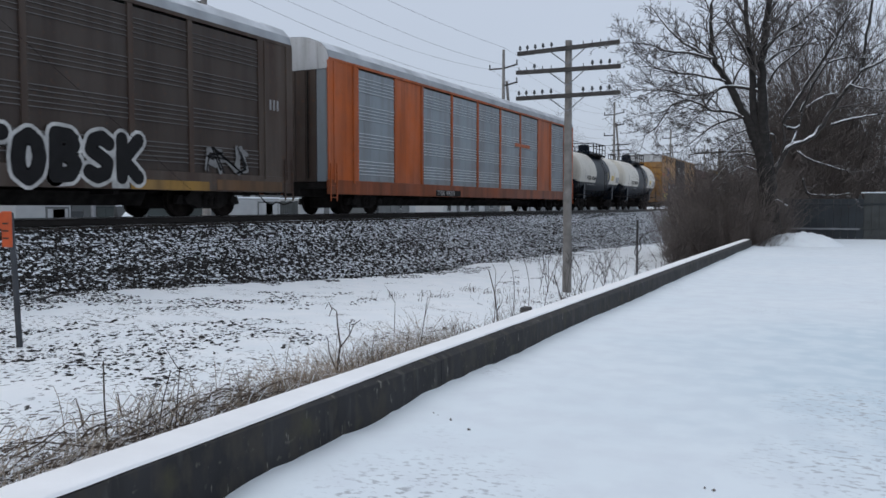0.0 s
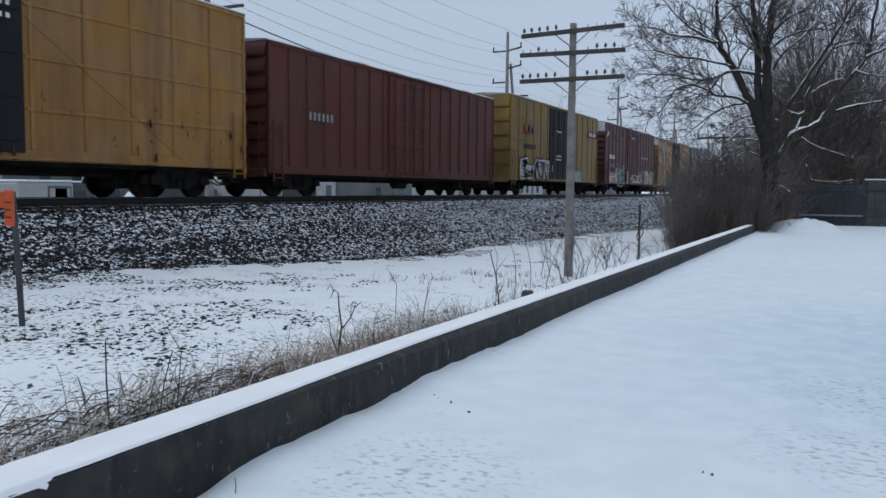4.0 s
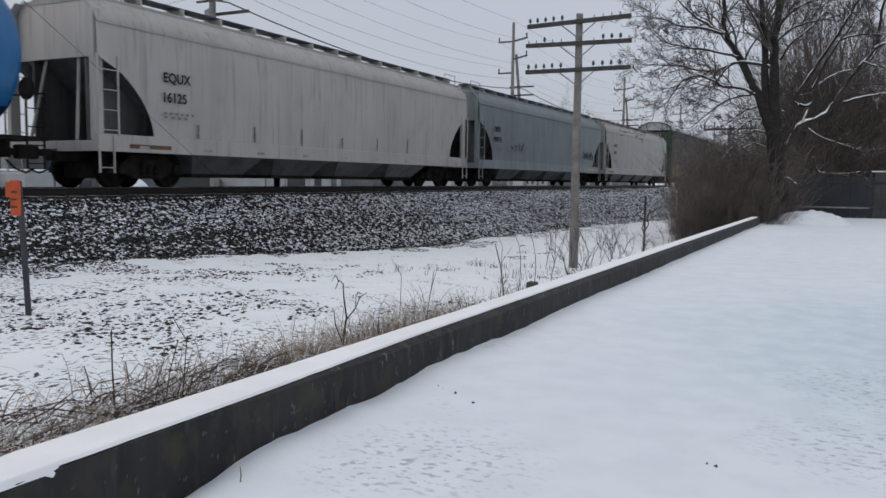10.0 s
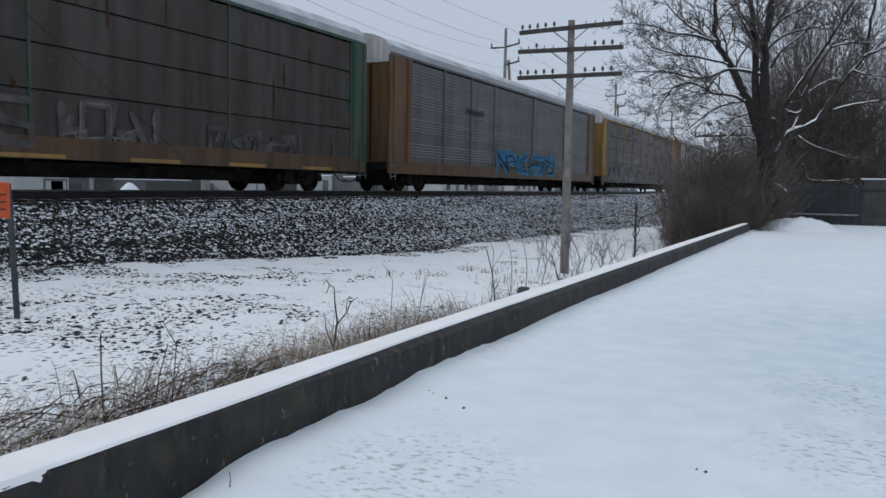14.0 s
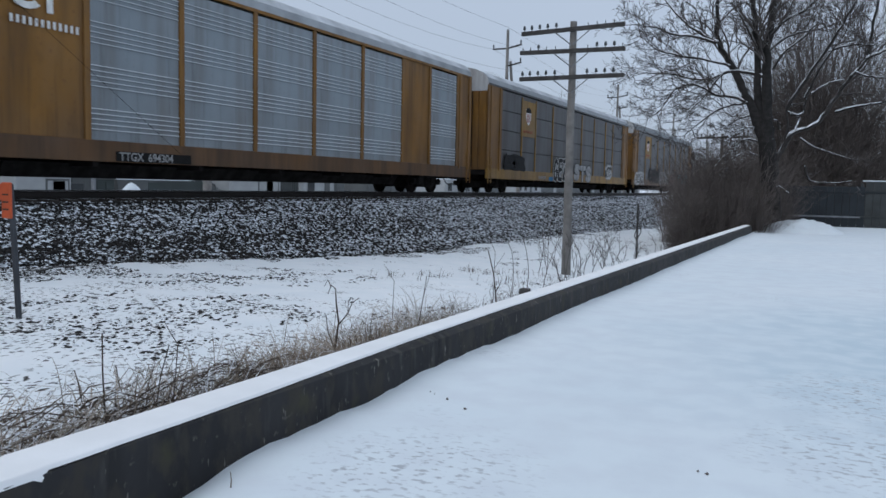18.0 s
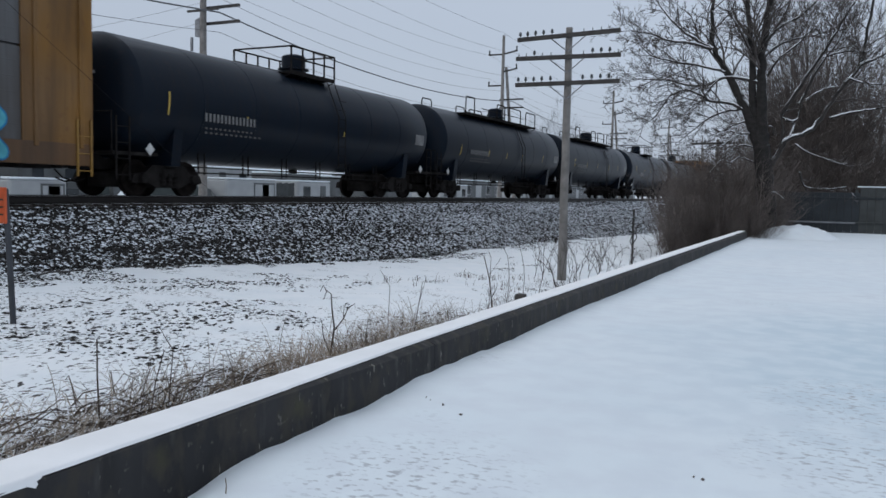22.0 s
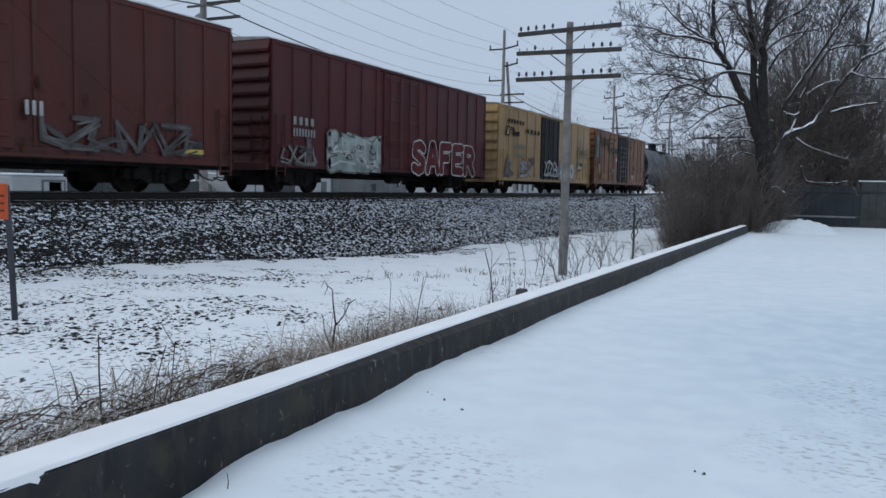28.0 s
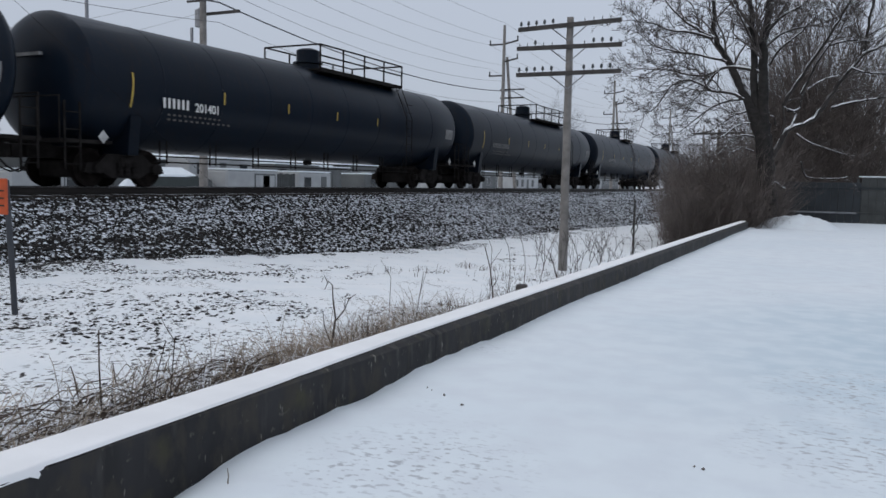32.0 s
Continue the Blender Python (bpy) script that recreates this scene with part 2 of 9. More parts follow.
def make_ballast():
    m, nt, n, l, bsdf = nodes_of("ballast_bed", 0.9)
    v = tex(nt, 13.0, 2, (1, 0.75, 1), "ShaderNodeTexVoronoi")
    v.inputs["Randomness"].default_value = 1.0
    nz = tex(nt, 6.0, 5)
    grey = mix(nt, v.outputs["Color"], (0.006, 0.006, 0.0065), (0.040, 0.037, 0.036))
    f = n.new("ShaderNodeMath")
    f.operation = "ADD"
    sep = n.new("ShaderNodeSeparateColor")
    l.new(v.outputs["Color"], sep.inputs[0])
    l.new(sep.outputs[1], f.inputs[0])
    l.new(nz.outputs["Fac"], f.inputs[1])
    lane = tex(nt, 1.0, 3, (2.3, 0.10, 2.3))
    ln_ = n.new("ShaderNodeMath")
    ln_.operation = "MULTIPLY_ADD"
    l.new(lane.outputs["Fac"], ln_.inputs[0])
    ln_.inputs[1].default_value = 0.9
    l.new(f.outputs[0], ln_.inputs[2])
    col = mix(nt, lane_mask(nt, ln_.outputs[0]), grey, (0.76, 0.80, 0.85))
    l.new(col, bsdf.inputs["Base Color"])
    bump(nt, bsdf, v.outputs["Distance"], 0.8, 0.05)
    return m


def make_concrete():
    m, nt, n, l, bsdf = nodes_of("old_concrete", 0.85)
    broad = tex(nt, 1.3, 5)
    run = tex(nt, 4.5, 6, (1, 1, 0.10))
    pale = tex(nt, 7.0, 6, (1, 1, 0.22))
    spots = tex(nt, 17.0, 8)
    moss = tex(nt, 3.4, 6)
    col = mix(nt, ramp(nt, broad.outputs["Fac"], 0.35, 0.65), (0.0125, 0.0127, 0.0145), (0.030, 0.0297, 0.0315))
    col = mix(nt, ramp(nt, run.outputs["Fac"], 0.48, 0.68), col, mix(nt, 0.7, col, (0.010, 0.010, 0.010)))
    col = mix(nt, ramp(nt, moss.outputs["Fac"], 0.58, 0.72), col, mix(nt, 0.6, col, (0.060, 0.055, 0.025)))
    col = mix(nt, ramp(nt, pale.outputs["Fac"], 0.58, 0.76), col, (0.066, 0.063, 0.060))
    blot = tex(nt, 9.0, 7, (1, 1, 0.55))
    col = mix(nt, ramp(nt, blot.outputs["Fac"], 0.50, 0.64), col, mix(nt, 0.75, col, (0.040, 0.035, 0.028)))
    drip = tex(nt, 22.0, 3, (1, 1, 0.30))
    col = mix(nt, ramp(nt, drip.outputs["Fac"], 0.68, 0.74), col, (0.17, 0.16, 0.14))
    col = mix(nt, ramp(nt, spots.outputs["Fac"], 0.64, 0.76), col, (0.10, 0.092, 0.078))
    l.new(col, bsdf.inputs["Base Color"])
    bump(nt, bsdf, spots.outputs["Fac"], 0.4, 0.008)
    return m


def make_stone():
    """Crushed stone: every piece its own grey, a part of them holding snow on top."""
    m, nt, n, l, bsdf = nodes_of("ballast_stone", 0.9)
    g = n.new("ShaderNodeNewGeometry")
    tone = ramp(nt, g.outputs["Random Per Island"], 0.0, 1.0, (0.004, 0.0037, 0.0036), (0.034, 0.029, 0.027))
    held = n.new("ShaderNodeMath")
    held.operation = "MULTIPLY"
    l.new(up_mask(nt, 0.02, 0.28), held.inputs[0])
    r = n.new("ShaderNodeMath")
    r.operation = "FRACT"
    k = n.new("ShaderNodeMath")
    k.operation, k.inputs[1].default_value = "MULTIPLY", 17.3
    l.new(g.outputs["Random Per Island"], k.inputs[0])
    l.new(k.outputs[0], r.inputs[0])
    co = n.new("ShaderNodeTexCoord")
    sp = n.new("ShaderNodeSeparateXYZ")
    l.new(co.outputs["Object"], sp.inputs[0])
    hgt = n.new("ShaderNodeMapRange")
    hgt.inputs["From Min"].default_value, hgt.inputs["From Max"].default_value = -0.3, 1.0
    hgt.inputs["To Min"].default_value, hgt.inputs["To Max"].default_value = -0.14, 0.05
    l.new(sp.outputs["Z"], hgt.inputs["Value"])
    tot = n.new("ShaderNodeMath")
    l.new(r.outputs[0], tot.inputs[0])
    l.new(hgt.outputs[0], tot.inputs[1])
    lane = tex(nt, 1.0, 3, (2.3, 0.10, 2.3))
    bare = n.new("ShaderNodeMath")
    bare.operation = "MULTIPLY_ADD"
    l.new(lane.outputs["Fac"], bare.inputs[0])
    bare.inputs[1].default_value = 0.9
    l.new(tot.outputs[0], bare.inputs[2])
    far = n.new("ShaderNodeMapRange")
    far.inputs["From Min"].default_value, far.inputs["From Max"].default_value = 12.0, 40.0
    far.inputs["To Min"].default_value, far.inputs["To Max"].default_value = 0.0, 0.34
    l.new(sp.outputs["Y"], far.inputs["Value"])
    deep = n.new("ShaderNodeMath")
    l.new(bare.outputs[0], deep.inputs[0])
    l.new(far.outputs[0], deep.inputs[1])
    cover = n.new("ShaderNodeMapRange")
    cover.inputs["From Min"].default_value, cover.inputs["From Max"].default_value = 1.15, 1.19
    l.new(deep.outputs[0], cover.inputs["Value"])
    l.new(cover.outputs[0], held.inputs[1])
    l.new(mix(nt, held.outputs[0], tone, (0.76, 0.80, 0.85)), bsdf.inputs["Base Color"])
    bump(nt, bsdf, tex(nt, 60, 3).outputs["Fac"], 0.4, 0.005)
    return m


SNOW = make_snow()
FIELD = make_field()
BALLAST = make_ballast()
# brighter copy of the snow for the wall cap, its lit look put into the colour
CAPSNOW = matter("bright_cap_snow", (0.885, 0.888, 0.895), 0.8, 0.0, 2.5, 0.04, 70.0, 0.25, spec=0.3)
CONCRETE = make_concrete()
STONE = make_stone()
RAILSTEEL = matter("rail_steel", (0.020, 0.016, 0.014), 0.6, 0.4, 2.0, 0.3)
RAILTOP = matter("rail_running_face", (0.35, 0.35, 0.36), 0.3, 0.9, 2.0, 0.1)
TIE = snowy("creosoted_tie", (0.05, 0.042, 0.036), 0.7, 0.95, 0.9, 3.0)
DARKSTEEL = matter("grimy_dark_steel", (0.0190, 0.0172, 0.0165), 0.9, 0.0, 3.0, 0.4, 25.0, 0.3, spec=0.06)
WHEEL = matter("wheel_steel", (0.0125, 0.0100, 0.0090), 0.85, 0.0, 5.0, 0.4, spec=0.08)
POLEWOOD = matter("weathered_pole_wood", (0.20, 0.19, 0.18), 0.9, 0.0, 4.0, 0.25, 60.0, 0.5)
ARMWOOD = matter("dark_arm_wood", (0.055, 0.052, 0.05), 0.9, 0.0, 4.0, 0.3, 60.0, 0.5)
GLASSCAP = matter("insulator_glass", (0.05, 0.055, 0.06), 0.25, 0.0, 6.0, 0.2)
WIRE = matter("wire", (0.11, 0.113, 0.12), 0.6, 0.3, 2.0, 0.1)
BARK = snowy("snowy_bark", (0.030, 0.027, 0.026), 0.30, 0.50, 0.95, 6.0, 0.35, patch=(0.36, 0.48))
CROWN = snowy("frosted_twigs", (0.072, 0.064, 0.061), 0.55, 0.95, 0.95, 3.0, 0.3, patch=(0.46, 0.60))
TRUNKBARK = snowy("dark_trunk_bark", (0.017, 0.0155, 0.015), 0.45, 0.7, 0.95, 6.0, 0.4, patch=(0.36, 0.5))
# far trees: distance haze put into the twig colour as a pale grey
HAZETWIG = matter("haze_toned_twigs", (0.21, 0.22, 0.235), 0.95, 0.0, 4.0, 0.2)
TWIG = matter("dark_twigs", (0.120, 0.104, 0.097), 0.95, 0.0, 4.0, 0.3)
BRUSH = matter("brown_brush", (0.135, 0.116, 0.108), 0.95, 0.0, 1.2, 0.35)
DRYGRASS = matter("dry_grass", (0.20, 0.160, 0.118), 0.9, 0.0, 2.5, 0.4, 30.0, 0.1, tone=(0.34, 0.30, 0.25))
FROSTGRASS = snowy("frosted_grass", (0.34, 0.28, 0.215), 0.0, 0.5, 0.9, 5.0, 0.3, patch=(0.40, 0.55))
STRAW = matter("straw_grass", (0.25, 0.185, 0.130), 0.9, 0.0, 2.5, 0.35, 30.0, 0.1, tone=(0.37, 0.30, 0.23))
DEADWEED = matter("dead_weed", (0.070, 0.052, 0.040), 0.95, 0.0, 2.0, 0.35)
GALV = matter("galvanised_post", (0.24, 0.25, 0.27), 0.5, 0.6, 3.0, 0.2)
POSTGREY = matter("dull_post_steel", (0.055, 0.06, 0.07), 0.6, 0.3, 3.0, 0.25)
SIGNORANGE = matter("orange_marker", (0.50, 0.085, 0.022), 0.5, 0.0, 6.0, 0.15)


# ---- mesh helpers ----
class Form:
    """Collects vertices and faces of one mesh."""

    def __init__(self):
        self.v, self.f = [], []

    def add(self, verts, faces):
        k = len(self.v)
        self.v.extend(verts)
        self.f.extend([tuple(i + k for i in f) for f in faces])
        return self

    def box(self, x0, x1, y0, y1, z0, z1, b=0.0):
        if b <= 0:
            vs = [(x, y, z) for x in (x0, x1) for y in (y0, y1) for z in (z0, z1)]
            return self.add(vs, [(0, 1, 3, 2), (4, 6, 7, 5), (0, 4, 5, 1), (2, 3, 7, 6), (0, 2, 6, 4), (1, 5, 7, 3)])
        vs, idx = [], {}
        for i, x in enumerate((x0, x1)):
            for j, y in enumerate((y0, y1)):
                for k, z in enumerate((z0, z1)):
                    sx, sy, sz = (b, -b)[i], (b, -b)[j], (b, -b)[k]
                    for a, p in enumerate(((x, y + sy, z + sz), (x + sx, y, z + sz), (x + sx, y + sy, z))):
                        idx[i, j, k, a] = len(vs)
                        vs.append(p)
        fs = []
        for s in (0, 1):
            fs.append([idx[s, j, k, 0] for j, k in ((0, 0), (1, 0), (1, 1), (0, 1))][::1 if s else -1])
            fs.append([idx[i, s, k, 1] for i, k in ((0, 0), (0, 1), (1, 1), (1, 0))][::1 if s else -1])
            fs.append([idx[i, j, s, 2] for i, j in ((0, 0), (1, 0), (1, 1), (0, 1))][::1 if s else -1])
            for q in (0, 1):
                fs.append([idx[s, q, 0, 0], idx[s, q, 1, 0], idx[s, q, 1, 1], idx[s, q, 0, 1]])
                fs.append([idx[s, 0, q, 0], idx[s, 1, q, 0], idx[s, 1, q, 2], idx[s, 0, q, 2]])
                fs.append([idx[0, s, q, 1], idx[1, s, q, 1], idx[1, s, q, 2], idx[0, s, q, 2]])
                for r in (0, 1):
                    fs.append([idx[s, q, r, a] for a in (0, 1, 2)])
        return self.add(vs, fs)

    def prism(self, prof, y0, y1, cap=True):
        """A closed outline of (x, z) drawn along y."""
        n = len(prof)
        vs = [(x, y0, z) for x, z in prof] + [(x, y1, z) for x, z in prof]
        fs = [(i, (i + 1) % n, n + (i + 1) % n, n + i) for i in range(n)]
        if cap:
            fs += [tuple(range(n))[::-1], tuple(range(n, 2 * n))]
        return self.add(vs, fs)

    def plate(self, outline, x0, x1):
        """A closed outline of (y, z) given thickness along x."""
        n = len(outline)
        vs = [(x0, y, z) for y, z in outline] + [(x1, y, z) for y, z in outline]
        fs = [(i, (i + 1) % n, n + (i + 1) % n, n + i) for i in range(n)]
        return self.add(vs, fs + [tuple(range(n))[::-1], tuple(range(n, 2 * n))])

    def tube(self, pts, r, sides=6, r1=None, cap=True):
        pts = [Vector(p) for p in pts]
        n = len(pts)
        vs = []
        for i, p in enumerate(pts):
            d = (pts[min(i + 1, n - 1)] - pts[max(i - 1, 0)])
            d = d.normalized() if d.length > 1e-9 else Vector((0, 0, 1))
            if i == 0:
                a = d.cross(Vector((0, 0, 1)) if abs(d.z) < 0.9 else Vector((1, 0, 0))).normalized()
            else:
                a = (a - d * a.dot(d)).normalized()
            b = d.cross(a)
            rr = r if r1 is None else r + (r1 - r) * i / max(1, n - 1)
            for k in range(sides):
                t = 2 * math.pi * k / sides
                vs.append(tuple(p + (a * math.cos(t) + b * math.sin(t)) * rr))
        fs = [(i * sides + k, i * sides + (k + 1) % sides, (i + 1) * sides + (k + 1) % sides, (i + 1) * sides + k)
              for i in range(n - 1) for k in range(sides)]
        if cap:
            fs += [tuple(range(sides))[::-1], tuple(range((n - 1) * sides, n * sides))]
        return self.add(vs, fs)

    def lathe(self, prof, sides, centre, axis="y", close=True):
        """Turns a profile of (along, radius) round an axis through centre."""
        vs = []
        cx, cy, cz = centre
        for s, r in prof:
            for k in range(sides):
                t = 2 * math.pi * k / sides
                a, b = r * math.cos(t), r * math.sin(t)
                vs.append({"y": (cx + a, cy + s, cz + b), "x": (cx + s, cy + a, cz + b), "z": (cx + a, cy + b, cz + s)}[axis])
        n = len(prof)
        fs = [(i * sides + k, i * sides + (k + 1) % sides, (i + 1) * sides + (k + 1) % sides, (i + 1) * sides + k)
              for i in range(n - 1) for k in range(sides)]
        if close:
            fs += [tuple(range(sides))[::-1], tuple(range((n - 1) * sides, n * sides))]
        return self.add(vs, fs)

    def mesh(self, name, material, smooth=0.0):
        me = bpy.data.meshes.new(name)
        me.from_pydata(self.v, [], self.f)
        bm = bmesh.new()
        bm.from_mesh(me)
        bmesh.ops.recalc_face_normals(bm, faces=bm.faces)
        bm.to_mesh(me)
        bm.free()
        if smooth:
            me.polygons.foreach_set("use_smooth", [True] * len(me.polygons))
            me.set_sharp_from_angle(angle=radians(smooth))
        me.materials.append(material)
        return me


def part(name, form, material, parent, label="", smooth=0.0):
    """One mesh object under a thing or a part; form may be a finished mesh to share."""
    me = form if isinstance(form, bpy.types.Mesh) else form.mesh(name, material, smooth)
    ob = new(name, me)
    ob.parent = parent
    if label:
        ob["label"] = label
    return ob


def thing(name, label, category, group="", at=(0, 0, 0), turn=0):
    ob = new(name)
    ob.empty_display_size = 0.3
    ob.matrix_world = pose(*at, 0, 0, turn)
    return tagged(ob, label, category, group)


def solid(name, form, material, label, category, group="", kind="", smooth=0.0, at=(0, 0, 0)):
    ob = new(name, form.mesh(name, material, smooth))
    ob.location = at
    return tagged(ob, label, category, group, kind)


def surface(name, xs, ys, height, material, smooth=True):
    """A sheet over a grid, with a height for each place."""
    nx, ny = len(xs), len(ys)
    vs = [(x, y, height(x, y)) for y in ys for x in xs]
    fs = [(j * nx + i, j * nx + i + 1, (j + 1) * nx + i + 1, (j + 1) * nx + i) for j in range(ny - 1) for i in range(nx - 1)]
    me = bpy.data.meshes.new(name)
    me.from_pydata(vs, [], fs)
    me.polygons.foreach_set("use_smooth", [smooth] * len(fs))
    me.materials.append(material)
    return new(name, me)


def steps(*spans):
    out = []
    for a, b, n in spans:
        out += [a + (b - a) * i / n for i in range(n)]
    return out + [spans[-1][1]]


def ease(a, b, x):
    t = min(1, max(0, (x - a) / (b - a)))
    return t * t * (3 - 2 * t)


# ---- the lie of the land ----
RAIL_Z, TRACK_X = 1.22, -16.7
WALL_X0, WALL_X1, WALL_TOP = -3.22, -2.93, 0.272
WALL_Y0, WALL_Y1 = -8.0, 31.5


def toe(y):
    """Distance of the ballast's foot from the lot and its height."""
    k = ease(4, 26, y)
    j = ease(26, 80, y)
    return 13.5 - 0.9 * k - 0.8 * j, 0.02 - 0.74 * k - 0.75 * j


def land(x, y):
    d = -x
    td, tz = toe(y)
    if d < 3.0:
        return -0.35 - 0.75 * ease(4, 26, y) - 0.6 * ease(26, 80, y)
    if d < td:
        z = tz - 0.045 * (td - d)
        return z + 0.05 * (noise.noise((x * 0.5, y * 0.5, 0)) + 0.4 * noise.noise((x * 1.7, y * 1.7, 3)))
    if d < 15.05:
        return tz - 0.25 * min(1, (d - td) / 0.3) + (0.72 - tz) * (d - td) / (15.05 - td)
    if d < 18.4:
        return 0.70
    if d < 23:
        return 0.84 - 1.35 * ease(18.4, 23, d)
    return -0.51 + 0.12 * ease(26, 44, d) + 0.08 * noise.noise((x * 0.12, y * 0.12, 0))


gx = steps((-900, -120, 12), (-120, -40, 20), (-40, -18, 22), (-18, -11, 40), (-11, -3.0, 48))
gy = steps((-1200, -300, 8), (-300, -20, 14), (-20, 0, 20), (0, 30, 110), (30, 80, 80), (80, 200, 40), (200, 1500, 26))
ground = tagged(surface("ground", gx, gy, land, FIELD), "snow-dusted stony ground beside the railway, falling to a ditch", "ground", kind="structure")


def drift(x, y):
    """Snow on the lot: nearly level, blown up against the wall in scallops."""
    z = 0.018 * noise.noise((x * 0.35, y * 0.35, 1)) + 0.0025 * noise.noise((x * 2.1, y * 2.1, 5))
    near = max(0.0, 1 - (x - WALL_X1) / 0.5)
    lump = noise.noise((7.3, y * 0.55, 0)) + 0.6 * noise.noise((1.7, y * 1.5, 2)) + 0.5 * noise.noise((4.1, y * 3.7, 2)) + 0.25 * noise.noise((4.1, y * 9, 2))
    lump *= 0.3 + 0.7 * ease(9, 5, y)
    z += near * near * (0.005 + 0.05 * lump - 0.13 * ease(4.1, 2.5, y) + 0.022 * ease(6.5, 9.5, y) - 0.03 * ease(3.1, 3.8, y) * ease(6.0, 4.8, y))
    return z


lx = steps((-2.945, -2.3, 16), (-2.3, 2.5, 48), (2.5, 8, 20), (8, 60, 16), (60, 900, 12))
ly = steps((-300, -20, 14), (-20, 0, 20), (0, 12, 130), (12, 36, 90), (36, 80, 22), (80, 1500, 16))
lot = tagged(surface("snow_covered_lot", lx, ly, drift, SNOW), "smooth fresh snow lying over a level lot", "snow", kind="structure")

# ---- the low retaining wall, cast in lengths ----
wall = thing("retaining_wall", "low dark weathered concrete retaining wall capped with snow", "wall", at=(0, 0, 0))
tagged(wall, kind="structure")
edges = [WALL_Y0, -3.2, 1.62, 5.9, 10.2, 14.6, 19.0, 23.4, 27.6, WALL_Y1]
for a, b in zip(edges, edges[1:]):
    f = Form()
    n = 14
    rows = []
    for i in range(n + 1):
        y = a + 0.004 + (b - a - 0.008) * i / n
        w = 0.0025 * noise.noise((y * 0.7, 0, 0))
        c = 0.016 + 0.062 * ease(2.9, 6.0, y)
        rows.append([(WALL_X0, y, -1.9), (WALL_X1 + w, y, -1.9), (WALL_X1 + w, y, WALL_TOP - c * 0.5), (WALL_X1 - c + w, y, WALL_TOP), (WALL_X0 + 0.01, y, WALL_TOP), (WALL_X0, y, WALL_TOP - 0.01)])
    vs = [p for r in rows for p in r]
    fs = [(i * 6 + k, i * 6 + (k + 1) % 6, (i + 1) * 6 + (k + 1) % 6, (i + 1) * 6 + k) for i in range(n) for k in range(6)]
    f.add(vs, fs + [tuple(range(6)), tuple(range(n * 6, n * 6 + 6))])
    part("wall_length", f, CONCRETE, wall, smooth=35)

# snow cap with a ragged inner edge
f = Form()
ys = steps((WALL_Y0, 0, 30), (0, 8, 200), (8, WALL_Y1, 180))
vs = []
for y in ys:
    e = 0.012 * noise.noise((y * 2.3, 4, 0)) + 0.006 * noise.noise((y * 9, 4, 0))
    lip = 0.003
    if y < 2.22:
        e = 0.02 + 0.012 * noise.noise((y * 9, 9, 0))
        lip = -0.016 - 0.008 * noise.noise((y * 8, 3, 0)) - (0.02 if y > 2.17 else 0.0)
    h = 0.022 + 0.005 * noise.noise((y * 1.1, 0, 7))
    x1 = WALL_X1 - 0.010 + e * 0.6 - 0.064 * ease(2.9, 6.0, y)
    vs += [(WALL_X0 - 0.012 + e * 0.4, y, WALL_TOP - 0.01), (WALL_X0 - 0.005 + e * 0.4, y, WALL_TOP + h * 0.75), (WALL_X0 + 0.05, y, WALL_TOP + h),
           (x1 - 0.022, y, WALL_TOP + h), (x1 - 0.005, y, WALL_TOP + h * 0.7), (x1, y, WALL_TOP + lip)]
fs = [(i * 6 + k, i * 6 + k + 1, (i + 1) * 6 + k + 1, (i + 1) * 6 + k) for i in range(len(ys) - 1) for k in range(5)]
# the cap takes the brightened snow copy, not the lot's snow
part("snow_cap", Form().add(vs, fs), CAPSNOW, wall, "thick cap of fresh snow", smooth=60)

# ---- the railway ----
track = thing("railway_track", "single railway track on a snow-flecked ballast bank", "track")
tagged(track, kind="structure")


def bank_foot(y):
    td, tz = toe(y)
    return td + 0.14 * noise.noise((0, y * 0.9, 3)) + 0.1 * noise.noise((0, y * 3.1, 8)), tz


def bed(name, y0, y1, ny):
    vs = []
    for j in range(ny + 1):
        y = y0 + (y1 - y0) * j / ny
        td, tz = bank_foot(y)
        prof = [(-18.6, 0.86), (-18.3, 0.95), (-15.3, 0.96), (-15.05, 0.905)]
        for k in range(1, 9):
            s = k / 8
            prof.append((-(15.05 - (15.05 - td) * s), 0.905 + (tz + 0.03 - 0.905) * s))
        vs += [(x, y, z + 0.02 * noise.noise((x * 3, y * 3, 1))) for x, z in prof]
    w = 12
    fs = [(j * w + i, j * w + i + 1, (j + 1) * w + i + 1, (j + 1) * w + i) for j in range(ny) for i in range(w - 1)]
    me = bpy.data.meshes.new(name)
    me.from_pydata(vs, [], fs)
    me.materials.append(BALLAST)
    me.polygons.foreach_set("use_smooth", [True] * len(fs))
    return me


for a, b, n in ((-1200, -10, 60), (-10, 90, 260), (90, 1500, 60)):
    part("ballast_bed", bed("ballast_bed", a, b, n), BALLAST, track, "dark crushed stone flecked with snow")
for sx in (-0.755, 0.755):
    x = TRACK_X + sx
    z = RAIL_Z
    prof = [(x - 0.07, z - 0.18), (x + 0.07, z - 0.18), (x + 0.07, z - 0.168), (x + 0.012, z - 0.15), (x + 0.012, z - 0.045), (x + 0.036, z - 0.03), (x + 0.036, z - 0.004),
            (x - 0.036, z - 0.004), (x - 0.036, z - 0.03), (x - 0.012, z - 0.045), (x - 0.012, z - 0.15), (x - 0.07, z - 0.168)]
    rail = part("rail", Form().prism(prof, -1200, 1500), RAILSTEEL, track, "dark rusted steel rail")
    part("running_face", Form().box(x - 0.03, x + 0.03, -1200, 1500, z - 0.004, z), RAILTOP, rail, "polished running face")
